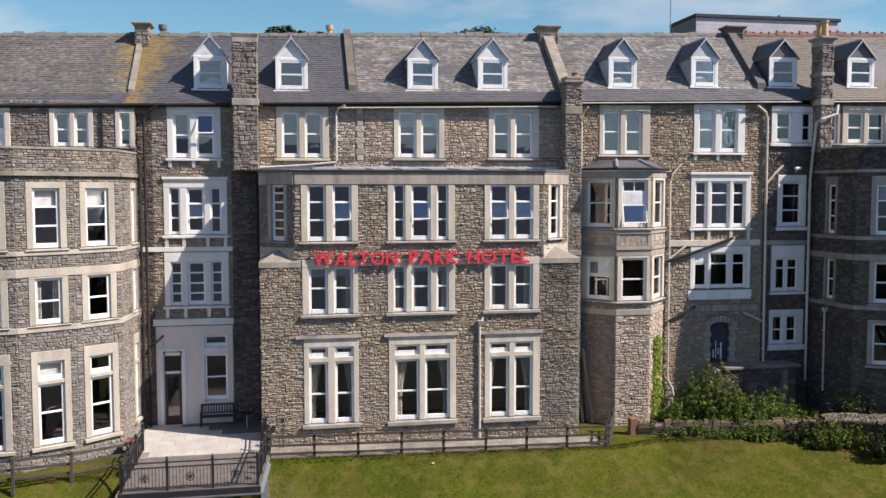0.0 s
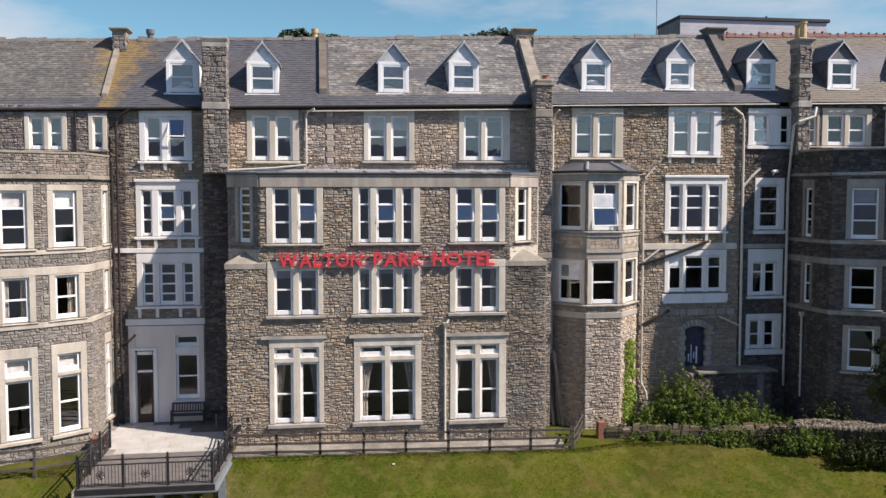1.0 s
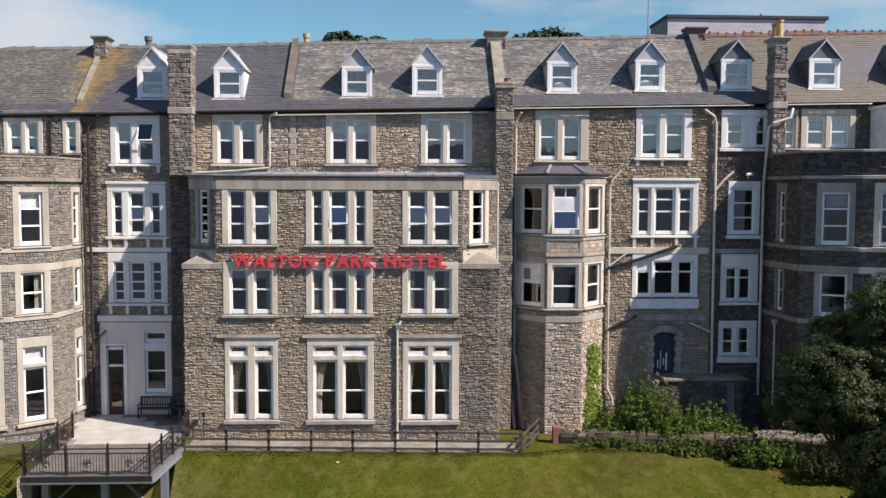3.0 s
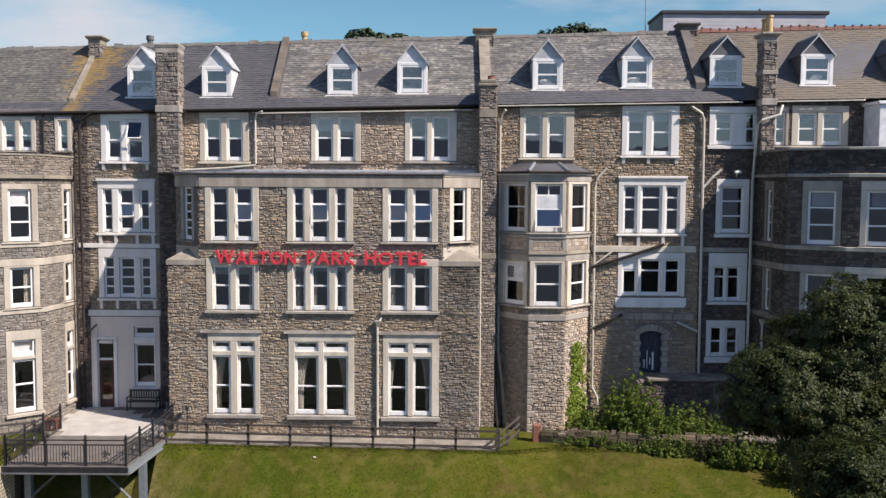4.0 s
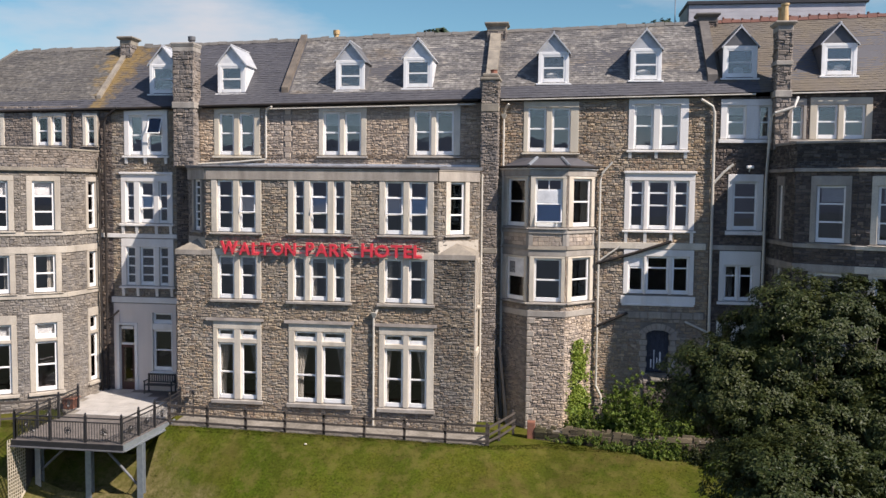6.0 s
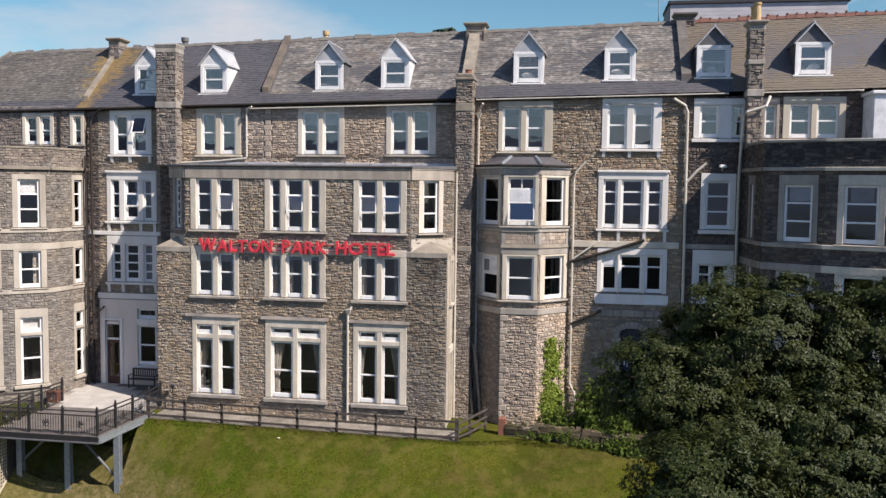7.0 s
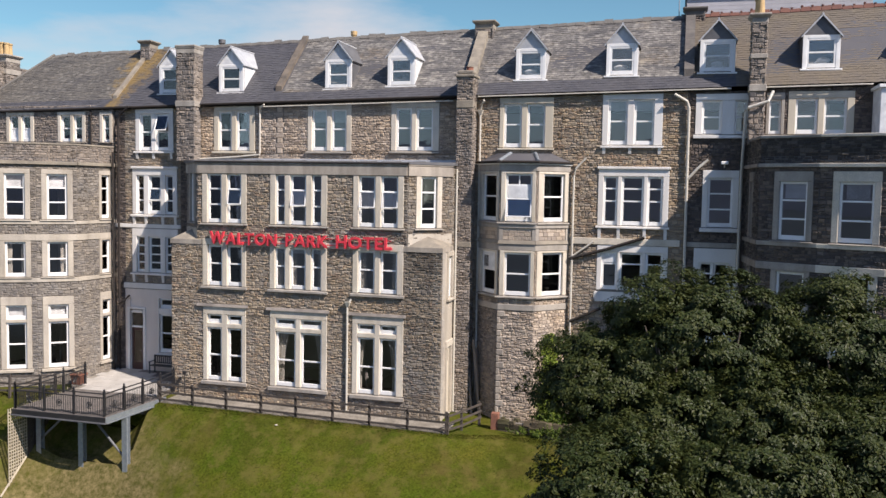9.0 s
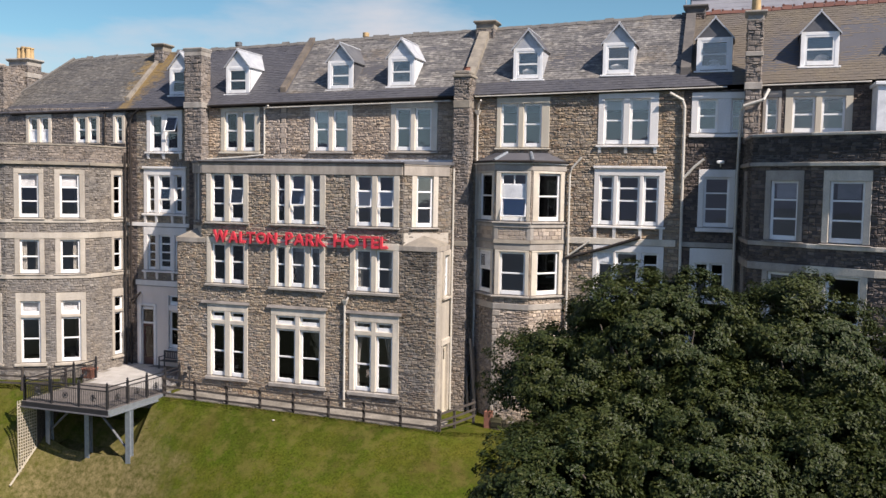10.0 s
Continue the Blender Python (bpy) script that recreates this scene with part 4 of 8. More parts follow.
def build_ground():
    xs = np.concatenate([np.array([-2500, -900, -400, -200, -100, -60]), np.arange(-40, 44.1, 0.5), np.array([60, 100, 200, 400, 900, 2500])])
    ys = np.concatenate([np.array([-2500, -900, -400, -200, -100, -70, -55]), np.arange(-45, 13.1, 0.5), np.array([20, 30, 45, 60, 75, 87, 120, 300, 900, 2500])])
    sh = Shape()
    sh.v = [(float(x), float(y), ground_z(float(x), float(y))) for y in ys for x in xs]
    n = len(xs)
    sh.f = [(j * n + i, j * n + i + 1, (j + 1) * n + i + 1, (j + 1) * n + i) for j in range(len(ys) - 1) for i in range(n - 1)]
    ob = part("ground", sh, M_GRASS)
    tagged(ob, "mown grass slope, green with dry yellowish patches", "ground", kind="structure")


build_ground()


def build_mirror_ridge():
    """An unseen, faintly glowing ridge across the water, added for the windows to mirror."""
    sh = Shape()
    n = 90
    for k in range(n):
        x = -2400 + 4800 * k / (n - 1)
        h = 96 + 26 * noise.noise((x * 0.0016, 0.3, 0.8)) + 9 * noise.noise((x * 0.009, 2.0, 0.1))
        sh.v.extend([(x, -1450, -40), (x, -1500, h), (x, -1900, h * 0.8), (x, -2000, -40)])
    for k in range(n - 1):
        sh.f.extend((4 * k + j, 4 * k + 4 + j, 4 * k + 5 + j, 4 * k + 1 + j) for j in range(3))
    tagged(part("backdrop_far_shore", sh, M_MIRROR_RIDGE), "unseen glowing ridge added for the windows to mirror", "hills", kind="structure")


build_mirror_ridge()


def build_grass():
    rng = random.Random(5)
    sh = Shape()
    for k in range(26000):
        x, y = rng.uniform(-16, 24), rng.uniform(-9.5, 0)
        if k < 6000:
            y = lip(x) + rng.uniform(-0.25, 0.12)
        if y > lip(x) + 0.12 or (-10 < x < -4.8 and y > -5.2):
            continue
        z = ground_z(x, y)
        h = rng.uniform(0.008, 0.019) * (2.5 if y > lip(x) - 0.05 else 1)
        for b in range(3):
            a = rng.uniform(0, 6.28)
            dx, dy = 0.035 * math.cos(a), 0.035 * math.sin(a)
            px, py = x + rng.uniform(-0.05, 0.05), y + rng.uniform(-0.05, 0.05)
            sh.add([(px - dx * 0.5, py - dy * 0.5, z - 0.01), (px + dx * 0.5, py + dy * 0.5, z - 0.01), (px + rng.uniform(-0.05, 0.05), py + rng.uniform(-0.05, 0.05), z + h)], [(0, 1, 2)])
    ob = part("grass_tufts", sh, M_GRASS)
    tagged(ob, "short uneven grass blades on the slope", "grass", kind="stuff")


build_grass()
# the strip of bare ground along the foot of the wing, with its concrete edge
tagged(part("pavement", Shape().loft([(-4.8, -1.66, -0.6), (9.4, -1.66, -0.6), (9.4, 0.1, -0.6), (-4.8, 0.1, -0.6)], [(-4.8, -1.66, 0.305), (9.4, -1.66, 0.055), (9.4, 0.1, 0.06), (-4.8, 0.1, 0.315)]), M_STRIP), "dusty buff concrete strip along the foot of the wall", "pavement", kind="structure")

tagged(part("trim_wall_foot", Shape().loft([(-5.1, -0.1, 0.0), (8.7, -0.1, -0.25), (8.7, 0.02, -0.25), (-5.1, 0.02, 0.0)], [(-5.1, -0.05, 0.36), (8.7, -0.05, 0.10), (8.7, 0.02, 0.12), (-5.1, 0.02, 0.38)]), M_DUST), "pale lime-splashed plinth at the foot of the wall", "trim", kind="structure")

# ---- hotel walls ----
BACK = pose(0, 2.85, 0)
WING = pose(0, 0, 0)
CANT_L, CANT_L_LEN = facing(-5.16, 1.44, -3.72, 0.0)
CANT_R, CANT_R_LEN = facing(7.03, 0.0, 8.7, 1.67)
BAY_L, BAY_L_LEN = facing(9.68, 2.85, 11.02, 1.45)
BAY_F = pose(0, 1.45, 0)
BAY_R, BAY_R_LEN = facing(12.70, 1.45, 14.0, 2.85)


def split(pairs):
    return [p[0] for p in pairs], [p[1] for p in pairs]


SASH = "white sash window in a dressed limestone surround"
# wing, ground floor
wg = [
    window(WING, -3.40, -1.09, 1.0, 4.84, [(-3.18, -2.40), (-2.08, -1.30)], 1.2, 4.46, (0.475,), (3.81, 4.02), label="tall white sash window with transom lights in a limestone surround", hood=0.33),
    window(WING, 0.20, 3.13, 0.95, 4.82, [(0.48, 1.52), (1.78, 2.86)], 1.17, 4.45, (0.475,), (3.80, 4.01), label="tall wide white sash window with transom lights in a limestone surround", hood=0.2),
    window(WING, 4.41, 6.91, 0.9, 4.80, [(4.66, 5.51), (5.76, 6.59)], 1.12, 4.42, (0.475,), (3.78, 3.99), label="tall white sash window with transom lights in a limestone surround", hood=0.2),
]
w1 = [
    window(WING, -3.43, -1.09, 5.72, 7.85, [(-3.14, -2.37), (-2.10, -1.31)], 5.88, 7.85, (0.54,), label=SASH),
    window(WING, 0.17, 3.09, 5.72, 7.85, [(0.43, 0.96), (1.22, 2.02), (2.30, 2.82)], 5.88, 7.85, (0.54,), label="three-light white sash window in a limestone surround"),
    window(WING, 4.39, 6.86, 5.71, 7.84, [(4.65, 5.47), (5.74, 6.57)], 5.88, 7.84, (0.54,), label=SASH),
]
h1, g1 = split(wg + w1)
# lintel band over the first-floor windows
BAND1 = (-3.43, 6.86, 7.85, 8.16)
rubble_wall("wall_wing", "warm brown rubble stone wall of the hotel wing", WING, -5.16, 8.7, -0.6, 7.9, h1, gaps=g1 + [BAND1, (-5.3, -4.0, 7.9, 9), (7.3, 9, 7.9, 9)], pieces=(-1.0, 9, 0.2, 7.8))
m_l, len_l = facing(-5.16, 3.2, -5.16, 0.0)
# the west side's shade is put into darker stone and mortar
rubble_wall("wall_wing_west", "rubble stone side wall of the hotel wing, toned dark for its shade", m_l, 0.1, len_l, -0.6, 7.9, [], mat=M_STONE_DARK, mortar=M_MORTAR_DARK)
m_r, len_r = facing(8.7, 0.0, 8.7, 3.2)
side_window = window(m_r, 0.92, 2.0, 5.55, 7.85, [(1.12, 1.80)], 5.70, 7.62, (0.5,), mat=M_LIME_BOW, label="narrow white sash window in the wing's side")
side_door_hole = (1.05, 1.85, 0.1, 3.35)
rubble_wall("wall_wing_east", "pale dressed stone side wall of the hotel wing", m_r, 0.0, len_r - 0.2, -0.6, 7.9, [side_window[0], side_door_hole], mortar=M_LIME_BOW, stones=False)
side_door = thing(numbered("door"), "cream panelled side door under a pale stone lintel", "door", m_r, kind="structure")
part("door_leaf", wall_shape(1.05, 1.85, 0.1, 3.35, [(1.2, 1.7, 2.6, 3.15)], front=0.10, thick=0.05), M_OCHRE, side_door)
part("glass_panel", Shape().box(1.19, 1.71, 0.12, 0.13, 2.59, 3.16), M_GLASS, side_door)
part("lintel", Shape().box(0.88, 2.0, -0.06, 0.1, 3.36, 3.66, 0.015), M_LIME, side_door)
part("jamb", Shape().box(0.90, 1.04, -0.045, 0.1, 0.1, 3.35, 0.012), M_LIME_BOW, side_door)
part("jamb", Shape().box(1.86, 2.0, -0.045, 0.1, 0.1, 3.35, 0.012), M_LIME_BOW, side_door)
quoin_e = thing("trim_wing_quoins", "grey dressed corner stones of the wing", "trim", kind="structure")
for k in range(26):
    w = 0.30 if k % 2 else 0.20
    part("quoin_stone", Shape().box(8.715, 8.735, 0.0, w * 1.6, -0.2 + k * 0.31, 0.10 + k * 0.31, 0.006), M_LIME_GREY, quoin_e)
tagged(part("trim_lintel_band", Shape().box(-3.43, -1.09, -0.055, 0.1, 7.85, 8.16, 0.01).box(0.17, 3.09, -0.055, 0.1, 7.85, 8.16, 0.01).box(4.39, 6.86, -0.055, 0.1, 7.84, 8.16, 0.01).box(-1.09, 0.17, -0.035, 0.1, 7.86, 8.14, 0.01).box(3.09, 4.39, -0.035, 0.1, 7.86, 8.14, 0.01), M_LIME), "pale limestone lintel band", "trim", kind="structure")

# wing, second floor: a front between two canted sides
w2 = [
    window(WING, -3.44, -1.07, 8.83, 11.31, [(-3.17, -2.41), (-2.12, -1.34)], 8.95, 11.31, (0.37, 0.69), label="two-light white casement window in a limestone surround", opens={1: (1, 9)}),
    window(WING, 0.18, 3.09, 8.83, 11.31, [(0.45, 0.93), (1.21, 2.02), (2.31, 2.80)], 8.95, 11.31, (0.37, 0.69), label="three-light white casement window, one light tilted open", opens={1: (1, 10)}),
    window(WING, 4.39, 6.84, 8.83, 11.31, [(4.65, 5.47), (5.74, 6.57)], 8.95, 11.31, (0.37, 0.69), label="two-light white casement window, both middle lights tilted open", opens={0: (1, 9), 1: (1, 8)}),
]
h2, g2 = split(w2)
rubble_wall("wall_wing_upper", "warm brown rubble stone wall of the wing's upper floor", WING, -3.72, 7.03, 7.9, 11.31, h2, gaps=g2 + [BAND1], pieces=(-4, 8, 8, 12))
for m, a, b in ((WING, -3.70, 7.0), (CANT_L, 0, CANT_L_LEN), (CANT_R, 0, CANT_R_LEN)):
    ob = part("trim_cornice", Shape().box(a, b, -0.07, 0.4, 11.315, 11.76, 0.015).box(a - 0.03, b + 0.03, -0.095, 0.4, 11.763, 11.85, 0.03), M_LIME_WORN)
    ob.matrix_world = m
    tagged(ob, "weathered limestone cornice band under the flat roof", "trim", kind="structure")
# turned from the sun: greyer limestone and stone carry this side's shade
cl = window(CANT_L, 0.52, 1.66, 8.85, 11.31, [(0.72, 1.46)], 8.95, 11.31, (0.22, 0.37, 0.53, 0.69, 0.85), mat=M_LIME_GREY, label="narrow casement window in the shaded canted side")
rubble_wall("wall_cant_west", "rubble stone canted side of the upper floor, greyed for its shade", CANT_L, 0, CANT_L_LEN, 7.6, 11.32, [cl[0]], gaps=[cl[1]], mat=M_STONE_GREY)
cr = window(CANT_R, 0.42, 1.78, 8.85, 11.31, [(0.68, 1.52)], 8.95, 11.31, (0.37, 0.69), mat=M_LIME, label="narrow casement window in the sunlit canted side")
rubble_wall("wall_cant_east", "sunlit rubble stone canted side of the upper floor", CANT_R, 0, CANT_R_LEN, 7.6, 11.32, [cr[0]], gaps=[cr[1]])
ml2, ll2 = facing(-5.16, 3.2, -5.16, 1.44)
# the west return keeps the same greyer, shade-toned stone
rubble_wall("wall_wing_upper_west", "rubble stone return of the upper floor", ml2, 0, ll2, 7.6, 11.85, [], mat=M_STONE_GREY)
mr2, lr2 = facing(8.7, 1.67, 8.7, 3.2)
rubble_wall("wall_wing_upper_east", "rubble stone return of the upper floor", mr2, 0, lr2, 7.6, 11.85, [])
# broached stones where the square corners turn into the canted sides
for sx, cx, corner, name in ((-1, -3.72, -5.2, "west"), (1, 7.03, 8.74, "east")):
    sh = Shape()
    a = abs(corner - cx)
    low = [(cx - sx * 0.25, -0.05, 7.86), (corner, -0.05, 7.86), (corner, a + 0.15, 7.86), (cx, 0.2, 7.86)]
    mid = [(p[0], p[1], 8.08) for p in low]
    top = [(cx - sx * 0.2, 0.03, 8.24), (cx + sx * a * 0.45, a * 0.42, 8.56), (corner - sx * 0.1, a + 0.05, 8.24), (cx, 0.25, 8.24)]
    sh.loft(mid, top)
    tagged(part(f"trim_broach_base_{name}", Shape().loft(low, mid), M_LIME_WORN), "grey weathered band under the broach stone", "trim", kind="structure")
    tagged(part(f"trim_broach_{name}", sh, M_COPING), "sloping weathered broach stone at the corner", "trim", kind="structure")
for m, length, name in ((CANT_L, CANT_L_LEN, "west"), (CANT_R, CANT_R_LEN, "east")):
    slab_ = part(f"trim_cant_plinth_{name}", Shape().box(0.02, length - 0.02, -0.035, 0.05, 8.1, 8.66, 0.012), M_LIME_BOW)
    slab_.matrix_world = m
    tagged(slab_, "pale dressed stone plinth of the canted side", "trim", kind="structure")
# flat lead roof of the wing
outline = [(-5.26, 3.0), (-5.26, 1.34), (-3.77, -0.11), (7.08, -0.11), (8.82, 1.62), (8.82, 3.0)]
roof = thing("roof_wing", "flat lead-grey roof over the wing with a thin edge", "roof", kind="structure")
sh = Shape()
sh.loft([(x, y, 11.85) for x, y in outline], [(x, y, 11.93 + 0.12 * max(0, y) / 3.0) for x, y in outline])
part("lead_sheet", sh, M_LEAD, roof)
part("edge_strip", Shape().box(-3.82, 7.12, -0.135, -0.105, 11.85, 11.91, 0.01), M_PIPE_DARK, roof)
for k in range(10):
    x = -4.2 + k * 1.25
    part("lead_roll", Shape().tube([(x, -0.1 + max(0, -3.7 - x) + max(0, x - 7.0), 11.94), (x, 2.8, 12.05)], 0.035, 6), M_LEAD, roof)
part("flashing", Shape().box(-5.2, 8.6, 2.74, 2.83, 12.0, 12.14, 0.01), M_LEAD_PALE, roof)

# main wall, middle stretch above the wing
OCH = "white sash window in a buff painted surround"
wd = [
    window(BACK, -4.43, -2.11, 12.40, 14.82, [(-4.18, -3.43), (-3.16, -2.40)], 12.55, 14.56, (0.52,), mat=M_OCHRE, label=OCH),
    window(BACK, 0.82, 3.16, 12.43, 14.86, [(1.05, 1.85), (2.09, 2.90)], 12.57, 14.62, (0.52,), label=SASH),
    window(BACK, 5.24, 7.67, 12.46, 14.90, [(5.48, 6.28), (6.51, 7.36)], 12.60, 14.68, (0.52,), label=SASH),
]
hd, gd = split(wd)
rubble_wall("wall_main_middle", "pale brown rubble stone top-floor wall of the hotel", BACK, -5.16, 9.0, 11.5, 15.05, hd, mat=M_STONE_PALE, gaps=gd + [(-0.95, -0.5, 12.4, 14.75)], pieces=(-6, 9, 12.4, 15))
quoin = thing("trim_quoin", "brown toothed quoin stones in the wall", "trim", BACK, kind="structure")
for k in range(9):
    w = 0.42 if k % 2 else 0.28
    part("quoin_stone", Shape().box(-0.72 - w / 2, -0.72 + w / 2, -0.035, 0.05, 12.42 + k * 0.26, 12.67 + k * 0.26, 0.02), M_STONE_PALE_PIECE, quoin)

# main wall, west stretch by the porch
PT = "white sash window in a white painted surround"
wk = [
    window(BACK, -9.09, -6.82, 12.38, 14.78, [(-8.83, -8.13), (-7.86, -7.10)], 12.52, 14.46, (0.5,), mat=M_PAINT, label="white two-light window with one top light open", brackets=0.3, opens={1: (1, 22)}),
    window(BACK, -9.30, -6.60, 9.0, 11.55, [(-9.06, -8.62), (-8.32, -7.59), (-7.32, -6.87)], 9.16, 11.2, (0.35, 0.66), mat=M_PAINT, label="white three-light window in a painted surround", head=0.12, brackets=0.42, opens={1: (1, 7)}),
    window(BACK, -9.33, -6.58, 5.88, 8.36, [(-9.07, -8.58), (-8.34, -7.59), (-7.33, -6.85)], 6.03, 7.95, (0.27, 0.5, 0.74), mat=M_PAINT, label="white three-light window with small panes", brackets=0.4),
]
hk, gk = split(wk)
# porch
porch_open = [(-9.46, -8.66, 0.7, 4.62), (-7.72, -6.68, 1.7, 4.66)]
WEST_GAPS = gk + [(-9.75, -6.46, -0.6, 5.1), (-10.6, -6.4, 8.36, 8.62), (-9.9, -6.4, 5.12, 5.46)]
rubble_wall("wall_main_west", "brown rubble stone wall between the wing and the bowed bay", BACK, -9.76, -6.4, -0.6, 14.95, hk + porch_open, pieces=(-9.7, -6.4, 5.5, 15), gaps=WEST_GAPS)
# below the wing's roof line the corner's shade is painted as darker stone
rubble_wall("wall_porch_corner", "rubble stone wall beside the porch, its shade put into the stone colour", BACK, -6.4, -5.16, -0.6, 11.9, [], mat=M_STONE_DARK, mortar=M_MORTAR_DARK, pieces=(-6.4, -5.2, 4, 12))
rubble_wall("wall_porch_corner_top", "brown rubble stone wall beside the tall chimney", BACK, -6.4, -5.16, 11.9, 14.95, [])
# the recess behind the pipes is darkened in its stone colour too
rubble_wall("wall_pipe_corner", "rubble stone wall behind the iron pipes, darkened for the corner's shade", BACK, -10.6, -9.76, -0.6, 14.95, [], mat=M_STONE_DARK, mortar=M_MORTAR_DARK, gaps=[(-10.6, -6.4, 8.36, 8.62), (-9.9, -6.4, 5.12, 5.46)], pieces=(-10.6, -9.7, 5, 15))
tagged(part("trim_string_west", Shape().box(-10.4, -6.4, 2.78, 2.9, 8.40, 8.60, 0.01).box(-9.85, -6.4, 2.76, 2.9, 5.14, 5.42, 0.01), M_PAINT), "white painted string courses", "trim", kind="structure")
porch = thing("wall_porch", "pale rendered ground-floor porch wall with a sunk panel", "wall", BACK, kind="structure")
part("render_face", wall_shape(-9.75, -6.46, 0.3, 5.1, porch_open + [(-9.42, -8.70, 4.0, 4.62)], front=-0.08, thick=0.12), M_RENDER, porch)
part("sunk_panel", Shape().box(-9.46, -8.66, -0.02, 0.05, 3.98, 4.66), M_RENDER, porch)
window(BACK, -7.74, -6.66, 1.62, 4.66, [(-7.70, -6.70)], 1.74, 4.65, (0.5,), (3.80, 4.12), mat=M_PAINT, proud=0.10, label="tall white sash window in the porch wall")
door = thing(numbered("door"), "dark red half-glazed door with a fanlight above", "door", BACK, kind="structure")
part("door_frame", Shape().box(-9.46, -9.42, -0.06, 0.1, 0.72, 3.9, 0.01).box(-8.70, -8.66, -0.06, 0.1, 0.72, 3.9, 0.01).box(-9.38, -8.74, -0.06, 0.1, 3.0, 3.1, 0.01).box(-9.38, -8.74, -0.06, 0.1, 3.8, 3.95, 0.01), M_PAINT, door)
part("architrave", Shape().box(-9.62, -9.46, -0.13, 0.0, 0.66, 4.0, 0.012).box(-8.66, -8.50, -0.13, 0.0, 0.66, 4.0, 0.012).box(-9.62, -8.50, -0.134, 0.0, 4.0, 4.12, 0.012), M_PAINT, door)
part("door_leaf", wall_shape(-9.42, -8.70, 0.70, 3.0, [(-9.30, -8.82, 1.1, 2.85)], front=0.02, thick=0.05), M_DOOR_RED, door)
part("glass_panel", Shape().box(-9.31, -8.81, 0.04, 0.05, 1.09, 2.86), M_GLASS, door)
part("fanlight", Shape().box(-9.38, -8.74, 0.03, 0.04, 3.1, 3.8), M_GLASS, door)
part("door_handle", Shape().tube([(-8.80, -0.01, 1.75), (-8.80, -0.05, 1.75), (-8.90, -0.05, 1.75)], 0.012, 6), M_STEEL, door)

# main wall, east stretch
we = [
    window(BACK, 10.64, 13.18, 12.66, 15.10, [(10.84, 11.69), (11.95, 12.80)], 12.78, 14.82, (0.52,), mat=M_OCHRE, label=OCH),
    window(BACK, 15.44, 18.12, 12.78, 15.22, [(15.70, 16.56), (16.86, 17.75)], 12.92, 14.96, (0.52,), mat=M_PAINT, label=PT, brackets=0.28),
    window(BACK, 19.54, 21.95, 13.22, 15.18, [(19.81, 20.64), (21.22, 21.69)], 13.42, 14.89, (0.5,), mat=M_PAINT, label="two uneven sash windows in a white painted surround"),
    window(BACK, 15.34, 18.5, 9.10, 11.80, [(15.58, 16.22), (16.40, 17.39), (17.56, 18.24)], 9.24, 11.48, (0.49, 0.745), mat=M_PAINT, label="white three-light sash window in a painted surround", head=0.12, brackets=0.5, muntins=0),
    window(BACK, 19.95, 21.5, 9.05, 11.80, [(20.19, 21.26)], 9.27, 11.46, (0.36, 0.68), mat=M_PAINT, label=PT),
    window(BACK, 15.37, 18.55, 6.14, 8.30, [(15.58, 16.30), (16.41, 17.43), (17.58, 18.34)], 6.24, 7.99, (0.69,), mat=M_PAINT, label="white three-light window over a panelled apron", apron=5.78),
    window(BACK, 19.68, 21.5, 5.85, 8.30, [(19.92, 20.50), (20.56, 21.18)], 6.02, 7.66, (0.70,), mat=M_PAINT, label=PT),
    window(BACK, 19.64, 21.5, 3.05, 5.08, [(19.83, 20.42), (20.60, 21.18)], 3.36, 4.78, (0.5,), mat=M_PAINT, label=PT),
]
he, ge = split(we)
door_hole = (16.50, 17.56, 2.5, 4.55)
EAST_GAPS = ge + [(16.22, 17.84, 2.5, 4.9), (14.1, 19.1, 8.32, 8.62), (15.2, 19.1, 5.08, 5.42)]
near, far_ = [h for h in he if h[0] < 19], [h for h in he if h[0] > 19]
rubble_wall("wall_main_east", "brown rubble stone wall east of the canted bay", BACK, 9.0, 19.2, -0.4, 15.3, near + [door_hole, (9.9, 14.0, 5.55, 8.2), (9.9, 14.0, 9.0, 11.8)], mat=M_STONE_WARM, gaps=[g for g in EAST_GAPS if g[0] < 19], pieces=(13.5, 19.2, 8.7, 15))
# the bow's shade on this stretch is painted into stone and mortar
rubble_wall("wall_main_far", "rubble stone wall beside the bowed bay, darkened for the bow's shade", BACK, 19.2, 22.3, -0.4, 15.3, far_, mat=M_STONE_SHADE, mortar=M_MORTAR_DARK, gaps=[g for g in EAST_GAPS if g[0] > 19])
tagged(part("trim_string_east", Shape().box(14.1, 19.05, 2.77, 2.9, 8.32, 8.62, 0.015), M_LIME), "pale limestone string course", "trim", kind="structure")
low_string = thing("trim_string_east_low", "worn grey limestone string course in separate blocks", "trim", kind="structure")
u_, k_ = 15.2, 0
while u_ < 19.0:
    w_ = min((0.42, 0.55, 0.36, 0.60, 0.47)[k_ % 5], 19.05 - u_)
    part("string_stone", Shape().box(u_ + 0.006, u_ + w_ - 0.006, 2.775 + 0.012 * (k_ % 3), 2.9, 5.09, 5.40, 0.02), M_LIME_WORN, low_string)
    u_, k_ = u_ + w_, k_ + 1
tagged(part("trim_string_far", Shape().box(19.3, 21.6, 2.79, 2.9, 8.34, 8.56, 0.015), M_LIME_GREY), "grey painted string course", "trim", kind="structure")
